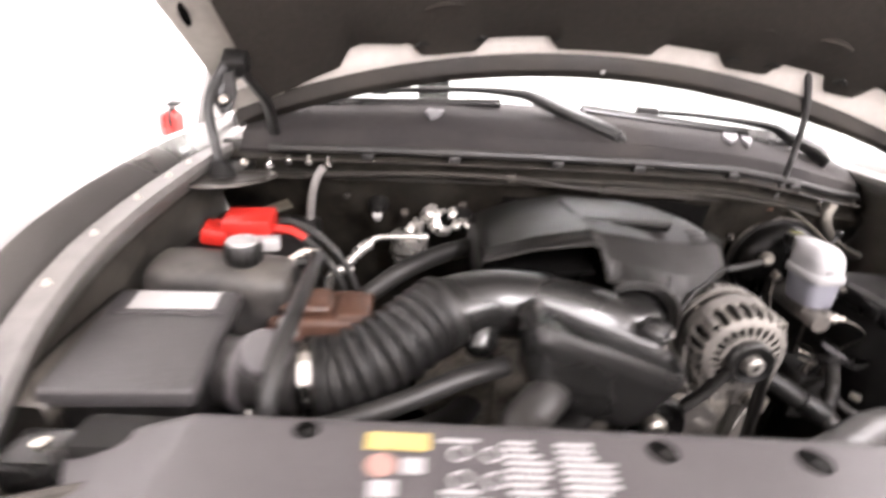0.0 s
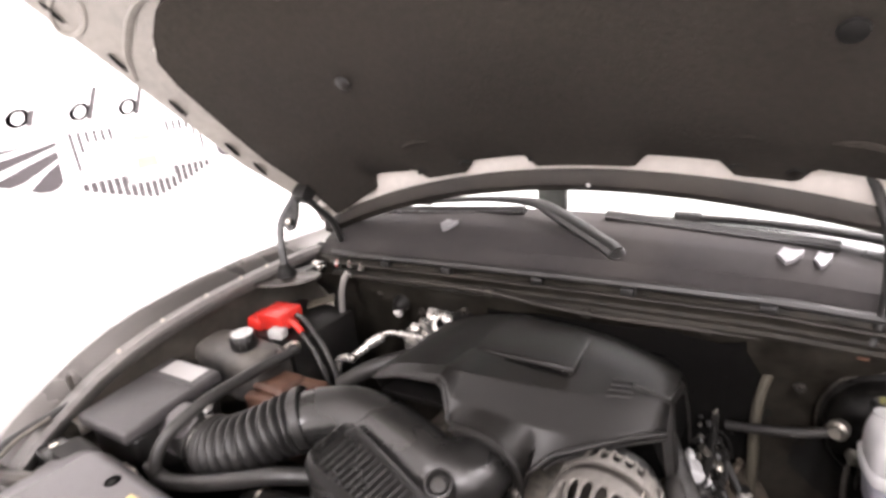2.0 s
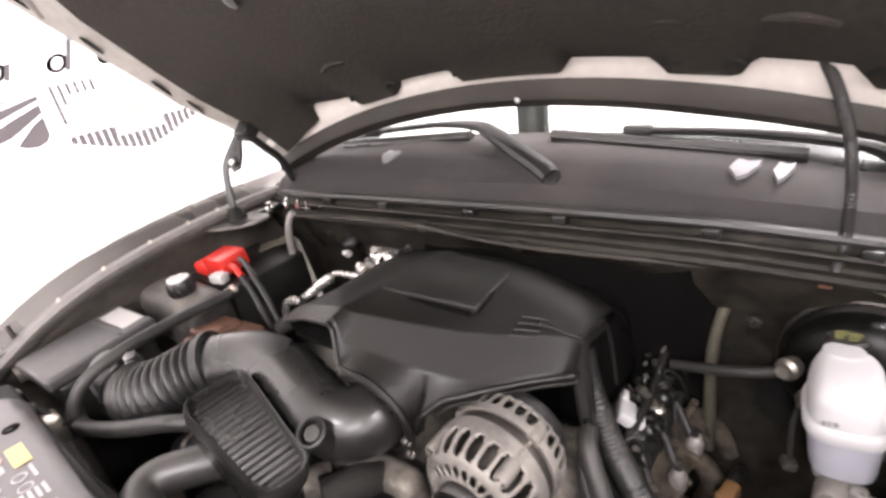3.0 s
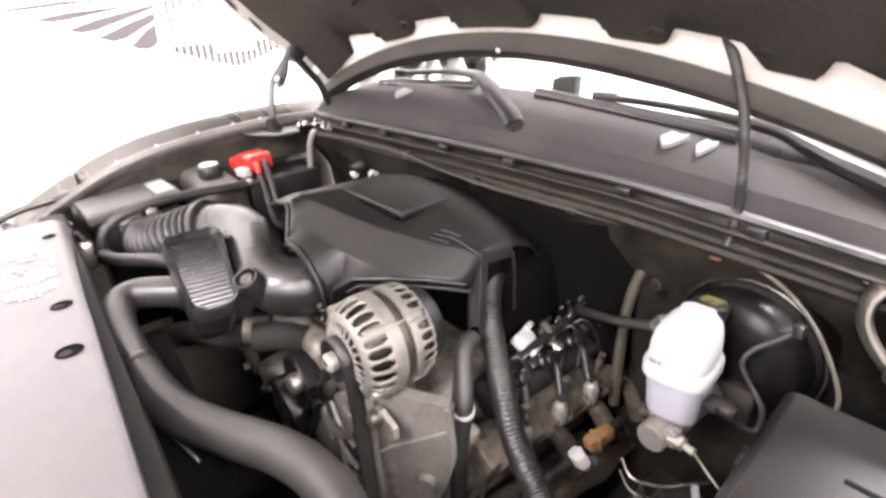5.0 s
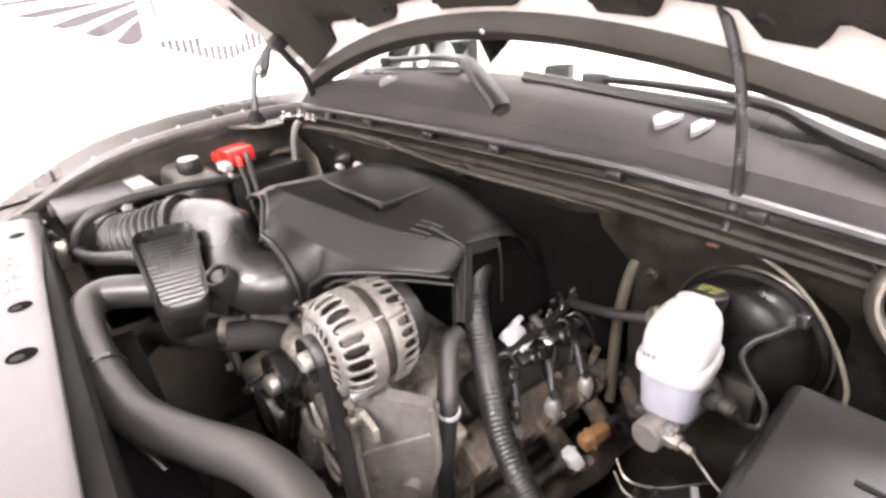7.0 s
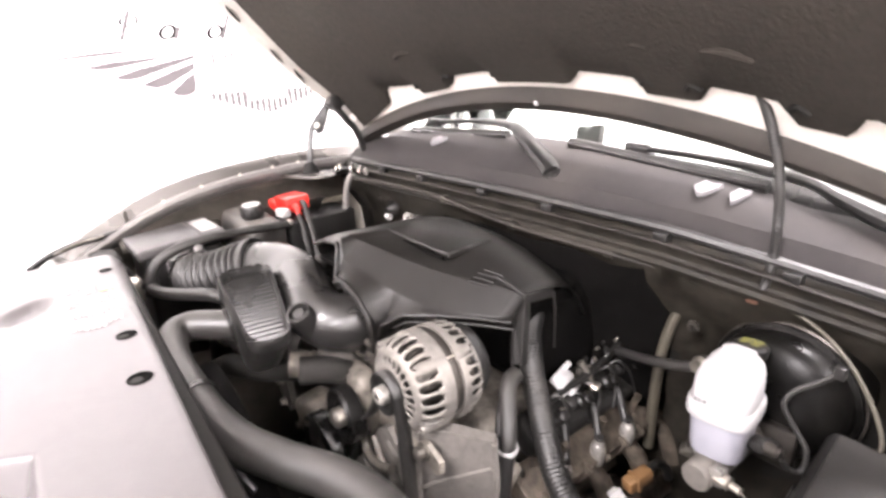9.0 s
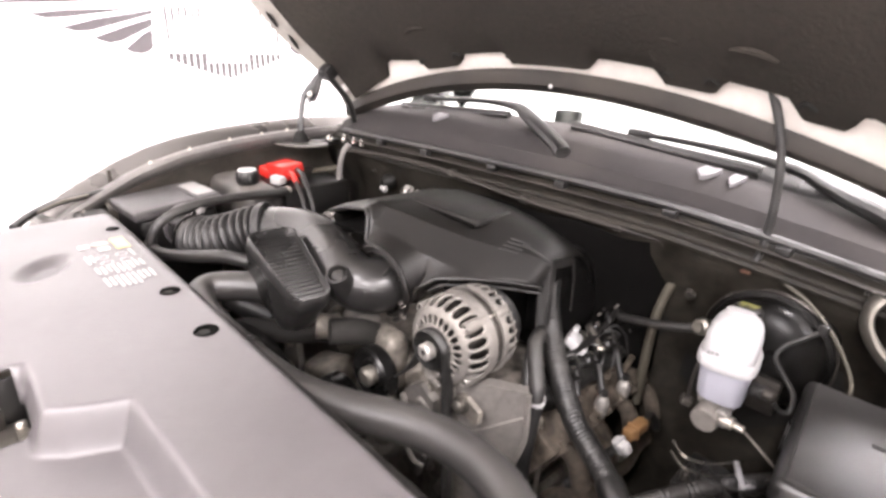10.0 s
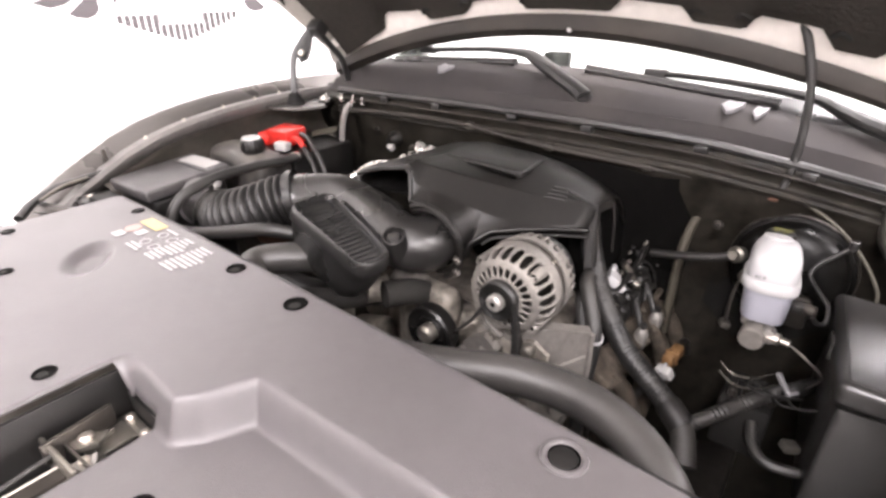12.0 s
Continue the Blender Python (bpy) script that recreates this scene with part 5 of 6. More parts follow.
part("clamp", lathe([(0.0205, -0.005), (0.0215, -0.005), (0.0215, 0.005), (0.0205, 0.005)], (-0.10, 0.588, 0.954), (0.6, 0.75, 0), 20, caps=False), DULL_BLACK, low)
curl = thing("bypass_hose", (-0.36, 0.55, 0.9), "dark rubber bypass hose with a bright clamp", "hose")
part("hose", tube([(-0.22, 0.735, 0.83), (-0.25, 0.68, 0.84), (-0.30, 0.61, 0.87), (-0.345, 0.57, 0.895), (-0.385, 0.55, 0.905), (-0.425, 0.545, 0.885), (-0.44, 0.54, 0.84), (-0.44, 0.54, 0.78)], 0.024, 14), RUBBER, curl)
part("clamp", lathe([(0.0252, -0.004), (0.0265, -0.004), (0.0265, 0.004), (0.0252, 0.004)], (-0.385, 0.55, 0.905), (1, 0.3, 0.05), 24, caps=False), STEEL, curl, "bright hose clamp")
thin = thing("heater_pipe", (-0.30, 0.48, 1.0), "thin black pipe along the radiator", "pipe")
part("pipe", tube([(-0.50, 0.450, 1.015), (-0.44, 0.442, 1.020), (-0.389, 0.455, 1.025), (-0.32, 0.478, 1.040), (-0.26, 0.505, 1.052), (-0.21, 0.54, 1.045)], 0.0120, 12), RUBBER, thin)
part("bracket", block(-0.53, -0.49, 0.405, 0.43, 0.98, 1.03, 0.005), STEEL, thin)

# Coolant tank, battery with its red cap, and what lies round them.
tank = thing("coolant_tank", (-0.58, 0.70, 1.0), "black coolant tank with a ribbed screw cap", "coolant tank")
soften(part("body", block(-0.690, -0.482, 0.642, 0.745, 0.98, 1.094, 0.034, 3, turn=(0, 4, 4)), DUSTY, tank), 1)
tank_cap = part("cap", lathe([(0.020, -0.012), (0.024, -0.008), (0.0245, 0.016), (0.022, 0.020), (0.012, 0.0205)], (-0.556, 0.688, 1.100), sides=20), BLACK, tank, "black ribbed cap")
part("cap_top", lathe([(0.0215, 0.0), (0.0205, 0.003), (0.002, 0.0035)], (-0.556, 0.688, 1.1198), sides=20), PALE_LABEL, tank_cap, "pale disc on top of the cap")
for k in range(14):
    q = 2 * math.pi * k / 14
    part("cap_rib", block(-0.556 + 0.0243 * math.cos(q) - 0.0012, -0.556 + 0.0243 * math.cos(q) + 0.0012, 0.688 + 0.0243 * math.sin(q) - 0.0012, 0.688 + 0.0243 * math.sin(q) + 0.0012, 1.094, 1.115, 0.0004), BLACK, tank_cap)
part("spout", lathe([(0.008, 0), (0.008, 0.02)], (-0.49, 0.712, 1.082), (1, -0.2, 0.2), 10), BLACK, tank)
bat = thing("battery", (-0.57, 0.82, 0.95), "black battery with a red terminal cover", "battery")
part("case", block(-0.672, -0.495, 0.752, 0.93, 0.86, 1.058, 0.008), BLACK, bat)
cap = part("terminal_cover", block(-0.618, -0.544, 0.770, 0.832, 1.064, 1.102, 0.006, 2, turn=(4, -3, 3)), RED, bat, "bright red plastic terminal cover")
part("flap", block(-0.648, -0.61, 0.762, 0.815, 1.060, 1.086, 0.006, turn=(0, 10, 10)), RED, cap)
part("sleeve", tube([(-0.545, 0.79, 1.084), (-0.515, 0.785, 1.084), (-0.492, 0.78, 1.074)], 0.007, 10), RED, cap)
part("fuse_link", block(-0.560, -0.525, 0.748, 0.772, 1.062, 1.082, 0.004, turn=(0, 0, 12)), PALE_LABEL, bat, "pale terminal clip")
cab1 = thing("battery_cable", (-0.45, 0.80, 1.05), "pair of black battery cables", "cable")
part("cable", tube([(-0.535, 0.808, 1.095), (-0.50, 0.80, 1.092), (-0.462, 0.79, 1.070), (-0.435, 0.785, 1.040), (-0.41, 0.78, 0.99)], 0.006, 10), RUBBER, cab1)
part("cable", tube([(-0.535, 0.79, 1.09), (-0.495, 0.78, 1.078), (-0.462, 0.775, 1.050), (-0.44, 0.77, 1.02), (-0.42, 0.77, 0.97)], 0.006, 10), RUBBER, cab1)
bb = thing("brown_relay_box", (-0.44, 0.63, 0.98), "rust-brown plastic box beside the bellows", "relay box")
part("body", block(-0.520, -0.385, 0.640, 0.735, 0.90, 1.030, 0.010, 3, turn=(0, 0, 6)), BROWN, bb)
part("lid", block(-0.508, -0.435, 0.652, 0.722, 1.026, 1.044, 0.010, 3, turn=(-4, 4, 8)), BROWN, bb)
part("lid", block(-0.432, -0.378, 0.648, 0.716, 1.022, 1.038, 0.010, 3, turn=(3, -4, 2)), BROWN, bb)
oh = thing("overflow_hose", (-0.48, 0.6, 1.08), "black rubber overflow hose", "hose")
part("hose", tube([(-0.474, 0.742, 1.078), (-0.466, 0.728, 1.084), (-0.462, 0.70, 1.086), (-0.458, 0.62, 1.092), (-0.456, 0.54, 1.092), (-0.458, 0.48, 1.078), (-0.460, 0.448, 1.048), (-0.459, 0.435, 1.00)], 0.0100, 12), RUBBER, oh)
part("elbow", tube([(-0.505, 0.742, 1.070), (-0.488, 0.748, 1.080), (-0.472, 0.742, 1.083), (-0.465, 0.728, 1.084)], 0.0085, 12, 4), STEEL, oh, "bright metal elbow")
drain = thing("drain_hose", (-0.50, 0.9, 1.1), "grey-brown drain tube hanging from the cowl", "hose")
part("hose", tube([(-0.498, 0.955, 1.165), (-0.506, 0.948, 1.152), (-0.514, 0.942, 1.125), (-0.518, 0.938, 1.085), (-0.520, 0.935, 1.045), (-0.515, 0.93, 1.00)], 0.0075, 10), WING, drain)
tab = thing("pale_bracket", (-0.57, 0.95, 1.06), "pale zinc bracket beside the battery", "bracket")
part("plate", block(-0.612, -0.545, 0.896, 0.922, 1.086, 1.091, 0.002, turn=(14, -12, 34)), OLIVE, tab, "olive-painted flat strap")

# Air-conditioning valve and its bright pipes behind the engine cover.
ac = thing("refrigerant_fitting", (-0.29, 0.98, 1.0), "bright aluminium refrigerant valve and pipes", "pipe fitting")
part("canister", lathe([(0.018, -0.050), (0.024, -0.040), (0.030, -0.034), (0.034, -0.020), (0.0345, 0.010), (0.037, 0.012), (0.037, 0.018), (0.030, 0.022), (0.010, 0.022)], (-0.338, 0.952, 1.020), sides=24), SHINY, ac, "bright aluminium canister")
part("canister_band", lathe([(0.0350, -0.003), (0.0362, -0.003), (0.0362, 0.003), (0.0350, 0.003)], (-0.338, 0.952, 1.008), sides=24, caps=False), DARK_STEEL, ac)
part("valve_body", lathe([(0.020, -0.01), (0.026, 0.0), (0.028, 0.012), (0.022, 0.024), (0.010, 0.028)], (-0.282, 0.972, 1.058), (0.3, -0.75, 0.5), 18), SHINY, ac)
# Black disc paints the shade in the valve's mouth.
part("cavity_shade", lathe([(0.013, 0.0), (0.013, 0.003)], (-0.272, 0.949, 1.073), (0.3, -0.75, 0.5), 14), VOID, ac)
part("dark_valve", lathe([(0.022, 0), (0.024, 0.006), (0.024, 0.030), (0.012, 0.036)], (-0.245, 0.985, 1.050), (0.2, -0.3, 1), 16), BLACK, ac, "black pressure switch")
for px, py, pz in ((-0.338, 0.945, 1.050), (-0.262, 0.955, 1.082), (-0.250, 0.952, 1.060)):
    part("union", lathe([(0.0105, 0), (0.0105, 0.010), (0.0070, 0.012), (0.0070, 0.018), (0.004, 0.019)], (px, py, pz), (0.1, -0.6, 0.8), 6), SHINY, ac)
part("neck", lathe([(0.009, 0), (0.009, 0.022), (0.012, 0.024), (0.012, 0.032)], (-0.322, 0.955, 1.038), sides=12), SHINY, ac)
part("block", block(-0.318, -0.268, 0.958, 0.992, 1.058, 1.084, 0.006, turn=(0, 12, 20)), SHINY, ac)
part("nut", lathe([(0.013, 0), (0.013, 0.012), (0.009, 0.014), (0.009, 0.022)], (-0.302, 0.962, 1.078), (0.2, -0.5, 0.8), 12), SHINY, ac)
part("nut", lathe([(0.011, 0), (0.011, 0.012), (0.007, 0.014)], (-0.270, 0.965, 1.072), (0.4, -0.5, 0.6), 12), SHINY, ac)
part("nut", lathe([(0.012, 0), (0.012, 0.012), (0.007, 0.014)], (-0.245, 0.972, 1.064), (0.2, -0.6, 0.6), 12), SHINY, ac)
part("tail_pipe", tube([(-0.262, 0.968, 1.066), (-0.235, 0.955, 1.068), (-0.222, 0.945, 1.050), (-0.228, 0.94, 1.02)], 0.008, 10), SHINY, ac)
part("pipe", tube([(-0.305, 0.925, 1.046), (-0.335, 0.922, 1.046), (-0.370, 0.920, 1.045), (-0.396, 0.918, 1.042), (-0.408, 0.912, 1.034), (-0.414, 0.906, 1.028)], 0.0062, 12), SHINY, ac)
part("pipe_joint", tube([(-0.408, 0.912, 1.033), (-0.420, 0.902, 1.026), (-0.432, 0.890, 1.018)], 0.0115, 12, 3), SHINY, ac)
part("pipe", tube([(-0.430, 0.892, 1.019), (-0.445, 0.872, 1.006), (-0.458, 0.855, 0.994)], 0.0090, 12, 3), SHINY, ac)
part("elbow", tube([(-0.430, 0.845, 1.010), (-0.452, 0.838, 1.012), (-0.466, 0.830, 1.000), (-0.468, 0.825, 0.97)], 0.009, 12), SHINY, ac)
part("valve_cap", lathe([(0.008, 0), (0.009, 0.004), (0.009, 0.014), (0.006, 0.016)], (-0.400, 0.968, 1.062), (0, -0.6, 0.8), 12), PALE_LABEL, ac)
part("insulated_hose", tube([(-0.235, 0.88, 1.05), (-0.29, 0.845, 1.045), (-0.35, 0.80, 1.03), (-0.40, 0.77, 1.0)], 0.016, 12), RUBBER, ac)

# Brake booster, master cylinder and reservoir on the driver's side.
boost = thing("brake_booster", (0.47, 1.06, 0.98), "glossy black brake booster drum on the firewall", "brake booster")
part("drum", lathe([(0.02, -0.012), (0.060, -0.006), (0.078, 0.004), (0.086, 0.016), (0.088, 0.036), (0.095, 0.038), (0.095, 0.046), (0.089, 0.048), (0.086, 0.12)], (0.450, 1.020, 0.985), (0.05, 1, 0.0), 48), BOOSTER, boost)
part("crimp_band", lathe([(0.096, 0.0), (0.0985, 0.002), (0.0985, 0.006), (0.096, 0.008)], (0.4525, 1.062, 0.985), (0.05, 1, 0), 48, caps=False), DARK_STEEL, boost)
part("check_valve", lathe([(0.012, -0.01), (0.014, 0.0), (0.014, 0.010), (0.009, 0.014), (0.008, 0.02)], (0.380, 0.985, 1.020), (-0.3, -1, 0.2), 14), STEEL_DULL, boost, "pale vacuum check valve")
part("vacuum_hose", tube([(0.374, 0.978, 1.018), (0.348, 0.978, 1.007), (0.31, 0.98, 0.995), (0.275, 0.985, 0.985), (0.24, 0.99, 0.976)], 0.0075, 12), RUBBER, boost)

mc = thing("brake_master_cylinder", (0.44, 0.92, 0.93), "white brake fluid reservoir on an aluminium master cylinder", "brake cylinder")


def oval(cx, cy, z, rx, ry, n=28, lean=(0, 0)):
    p = 3.4
    out = []
    for k in range(n):
        t = 2 * math.pi * k / n
        c, s = math.cos(t), math.sin(t)
        x = rx * math.copysign(abs(c) ** (2 / p), c)
        y = ry * math.copysign(abs(s) ** (2 / p), s)
        a = radians(8)
        out.append(Vector((cx + lean[0] * (z - 1.0) + x * math.cos(a) - y * math.sin(a), cy + lean[1] * (z - 1.0) + x * math.sin(a) + y * math.cos(a), z)))
    return out


def stack(levels):
    bm = bmesh.new()
    rings = [[bm.verts.new(q) for q in oval(0.440, 0.922 + dy, z, 0.90 * rx, 0.90 * ry, lean=(-0.05, 0.06))] for z, rx, ry, dy in levels]
    for r0, r1 in zip(rings, rings[1:]):
        for i in range(len(r0)):
            j = (i + 1) % len(r0)
            bm.faces.new((r0[i], r0[j], r1[j], r1[i]))
    bm.faces.new(rings[0][::-1])
    bm.faces.new(rings[-1])
    return bm


part("reservoir_top", stack([(1.016, 0.036, 0.044, 0), (1.016, 0.0425, 0.0510, 0), (1.0175, 0.0435, 0.0520, 0), (1.0285, 0.0435, 0.0520, 0), (1.031, 0.0420, 0.0505, 0), (1.033, 0.0388, 0.0478, 0), (1.054, 0.0380, 0.0465, 0.001), (1.063, 0.0365, 0.0445, 0.003), (1.070, 0.0335, 0.0410, 0.006), (1.075, 0.0285, 0.0350, 0.009), (1.0775, 0.0200, 0.0240, 0.012), (1.078, 0.008, 0.009, 0.014)]), WHITE_PLASTIC, mc, "white plastic reservoir top")
part("filler_neck", lathe([(0.022, 0.0), (0.0215, 0.022), (0.0195, 0.030), (0.014, 0.031)], (0.430, 0.956, 1.048), (-0.02, 0.16, 1), 24), WHITE_PLASTIC, mc)
part("reservoir_cup", stack([(0.962, 0.029, 0.036, 0), (0.965, 0.0335, 0.0405, 0), (0.972, 0.0350, 0.0420, 0), (1.012, 0.0378, 0.0458, 0), (1.0158, 0.038, 0.046, 0)]), CUP_PLASTIC, mc, "milky lower reservoir cup")
for k, w in enumerate((0.0045, 0.0030, 0.0055)):
    part("printed_bar", block(0.4215 + 0.0050 * k, 0.4215 + 0.0050 * k + 0.7 * w, 0.8752 + 0.0009 * k, 0.8766 + 0.0009 * k, 1.0395, 1.0440, 0, turn=(-6, 0, 8)), JET, mc, "small dark print")
fill = part("filler_cap", lathe([(0.018, -0.01), (0.021, 0.0), (0.021, 0.010), (0.018, 0.013), (0.002, 0.0135)], (0.430, 0.990, 1.062), (0.0, 0.12, 1), 18), BLACK, mc, "black filler cap with yellow print")
for i in range(3):
    for j in range(2):
        part("print_mark", block(0.418 + 0.013 * j, 0.427 + 0.013 * j + 0.002 * i, 0.985 + 0.006 * i, 0.9866 + 0.006 * i, 1.0762, 1.0768, 0, turn=(0, 0, 12)), YELLOW_INK, fill)
part("cylinder", lathe([(0.0165, 0), (0.0185, 0.003), (0.0185, 0.05), (0.021, 0.052), (0.021, 0.14)], (0.441, 0.866, 0.941), (0.02, 1, 0.02), 24), ALU, mc, "pale machined cylinder")
part("bridge", block(0.418, 0.462, 0.895, 0.955, 0.945, 0.972, 0.006), ALU, mc)
part("flange", block(0.41, 0.50, 0.995, 1.012, 0.91, 0.97, 0.006), DARK_STEEL, mc)
part("level_switch", block(0.474, 0.492, 0.908, 0.930, 0.984, 0.998, 0.004), BLACK, mc)
part("switch_plug", lathe([(0.008, 0), (0.009, 0.004), (0.009, 0.014), (0.006, 0.018)], (0.490, 0.920, 0.991), (1, -0.1, 0.0), 12), DARK_STEEL, mc)
part("switch_clip", block(0.484, 0.498, 0.922, 0.940, 0.986, 0.991, 0.001), BLACK_SATIN, mc)
part("outlet_boss", block(0.452, 0.470, 0.872, 0.892, 0.938, 0.962, 0.005), ALU_BRIGHT, mc)
part("fitting", lathe([(0.009, 0), (0.009, 0.016), (0.005, 0.018), (0.005, 0.03)], (0.460, 0.880, 0.950), (1, -0.15, 0.0), 10), STEEL, mc)
for pts, mat in (([(0.488, 0.876, 0.950), (0.515, 0.866, 0.940), (0.54, 0.872, 0.915), (0.53, 0.90, 0.87)], STEEL_DULL), ([(0.412, 0.862, 0.888), (0.435, 0.852, 0.880), (0.462, 0.880, 0.868), (0.482, 0.925, 0.857), (0.49, 0.96, 0.84)], STEEL),
                 ([(0.414, 0.856, 0.874), (0.440, 0.846, 0.866), (0.470, 0.874, 0.854), (0.492, 0.918, 0.844)], STEEL_DULL)):
    part("brake_pipe", tube(pts, 0.0017, 8), mat, mc)

fuse = thing("fuse_box", (0.64, 0.88, 0.8), "black fuse box lid in the rear corner of the bay", "fuse box")
part("lid", block(0.535, 0.74, 0.755, 1.03, 0.95, 0.988, 0.012, 3, turn=(-2, 3, 5)), BLACK, fuse, "dark matt lid")
part("lid_panel", block(0.546, 0.735, 0.765, 1.020, 0.980, 0.9905, 0.004, 2, turn=(-2, 3, 5)), FUSE_TOP, fuse, "dusty grey top panel")
part("base", block(0.545, 0.73, 0.77, 1.02, 0.75, 0.95, 0.01, turn=(0, 0, 5)), BLACK, fuse)
part("emblem", block(0.615, 0.655, 0.905, 0.913, 0.9895, 0.9912, 0.0006, turn=(-2, 3, 5)), DULL_BLACK, fuse)
part("latch_tab", block(0.532, 0.542, 0.86, 0.90, 0.955, 0.982, 0.003, turn=(0, 0, 5)), BLACK_SATIN, fuse)

# Hoses, looms and small parts between engine and firewall.
conduit = thing("wiring_conduit", (0.30, 0.7, 0.95), "thick black corrugated wiring conduit", "cable")
cpath = spline([(0.158, 0.880, 1.050), (0.172, 0.858, 1.030), (0.190, 0.842, 1.000), (0.212, 0.832, 0.955), (0.248, 0.812, 0.917), (0.288, 0.790, 0.886), (0.328, 0.776, 0.866), (0.365, 0.765, 0.845), (0.40, 0.74, 0.83), (0.42, 0.70, 0.80)], 24)
part("conduit", sweep(cpath, lambda t: 0.0180 + 0.0005 * math.sin(t * 2 * math.pi * 70), 14), RUBBER, conduit)
part("tape", lathe([(0.0205, -0.02), (0.0212, -0.018), (0.0212, 0.018), (0.0205, 0.02)], (0.385, 0.752, 0.838), (0.6, -0.4, -0.25), 14), BLACK, conduit)
hh = thing("heater_hose", (0.24, 0.75, 0.9), "black heater hose with a white clamp", "hose")
part("hose", tube([(0.185, 0.80, 0.975), (0.192, 0.780, 0.972), (0.205, 0.765, 0.955), (0.220, 0.752, 0.930), (0.229, 0.742, 0.905), (0.231, 0.733, 0.86), (0.230, 0.728, 0.80), (0.228, 0.725, 0.70), (0.226, 0.722, 0.58)], 0.0125, 12), RUBBER, hh)
part("second_hose", tube([(0.180, 0.79, 0.945), (0.190, 0.770, 0.935), (0.205, 0.752, 0.905), (0.210, 0.740, 0.86), (0.212, 0.735, 0.80)], 0.009, 10), RUBBER, hh)
part("clamp", lathe([(0.0135, -0.004), (0.015, -0.004), (0.015, 0.004), (0.0135, 0.004)], (0.229, 0.742, 0.905), (0.1, -0.2, 1), 18, caps=False), WHITE_PLASTIC, hh, "white plastic clamp")
part("clamp_ears", block(0.204, 0.218, 0.727, 0.740, 0.899, 0.913, 0.004), WHITE_PLASTIC, hh)
sheath = thing("pipe_sheath", (0.30, 1.05, 1.0), "olive-brown sheathed pipe with a bright tip", "pipe")
part("pipe", tube([(0.310, 1.082, 1.102), (0.302, 1.081, 1.080), (0.290, 1.076, 1.045), (0.279, 1.068, 1.00), (0.276, 1.058, 0.94), (0.278, 1.05, 0.86), (0.278, 1.05, 0.78)], 0.0092, 12), OLIVE, sheath)
part("tip", lathe([(0.010, 0), (0.0095, 0.008), (0.005, 0.011)], (0.310, 1.082, 1.100), (0.25, 0, 1), 12), STEEL, sheath)
coil = thing("ignition_coil", (0.22, 0.92, 0.93), "black ignition coils with white connectors on the valve cover", "ignition coil")
rngc = random.Random(9)
for i, (cx, cy, cz) in enumerate(((0.216, 0.848, 0.908), (0.214, 0.908, 0.910), (0.212, 0.975, 0.914), (0.210, 1.035, 0.918))):
    part("body", block(cx - 0.016, cx + 0.018, cy - 0.020, cy + 0.018, cz - 0.022, cz + 0.016, 0.007, 2, turn=(8 * math.sin(i), 30 + 5 * math.cos(2 * i), 10 * math.sin(3 * i))), BLACK_SATIN, coil)
    part("tower", lathe([(0.012, 0), (0.012, 0.012), (0.009, 0.016), (0.009, 0.026), (0.006, 0.028)], (cx + 0.014, cy + 0.006, cz - 0.002), (0.75, 0.05, 0.65), 12), BLACK, coil)
    part("coil_bolt", lathe([(0.006, 0), (0.006, 0.005), (0.003, 0.006)], (cx + 0.012, cy + 0.026, cz), (0.5, 0, 0.86), 8), STEEL, coil)
    part("foot", block(cx + 0.006, cx + 0.022, cy + 0.019, cy + 0.033, cz - 0.008, cz - 0.002, 0.002, turn=(0, 30, 0)), BLACK, coil)
part("connector", block(0.198, 0.222, 0.872, 0.912, 0.944, 0.962, 0.004, turn=(-6, 32, 16)), WHITE_PLASTIC, coil, "white plastic connector")
part("connector_lip", block(0.208, 0.232, 0.886, 0.918, 0.934, 0.946, 0.003, turn=(-6, 32, 16)), WHITE_PLASTIC, coil)
part("connector_tab", block(0.196, 0.206, 0.902, 0.922, 0.954, 0.968, 0.003, turn=(-6, 32, 16)), WHITE_PLASTIC, coil)
part("connector_tab", block(0.220, 0.228, 0.874, 0.884, 0.926, 0.944, 0.003, turn=(-6, 32, 16)), WHITE_PLASTIC, coil)
part("clip", tube([(0.214, 0.930, 0.968), (0.224, 0.936, 0.952), (0.234, 0.940, 0.930)], 0.0062, 8, 3), STEEL_DULL, coil, "dull metal sleeve")
part("clip", lathe([(0.004, 0), (0.0085, 0.002), (0.0085, 0.010), (0.005, 0.012)], (0.236, 0.941, 0.926), (0.4, -0.2, 0.8), 10), STEEL, coil)
part("clip", block(0.228, 0.242, 0.862, 0.874, 0.896, 0.905, 0.002, turn=(0, 30, 30)), PALE_LABEL, coil)
part("clip", lathe([(0.003, 0), (0.007, 0.001), (0.007, 0.008), (0.003, 0.009)], (0.214, 0.842, 0.936), (0.3, -0.5, 0.8), 10), STEEL_DULL, coil)
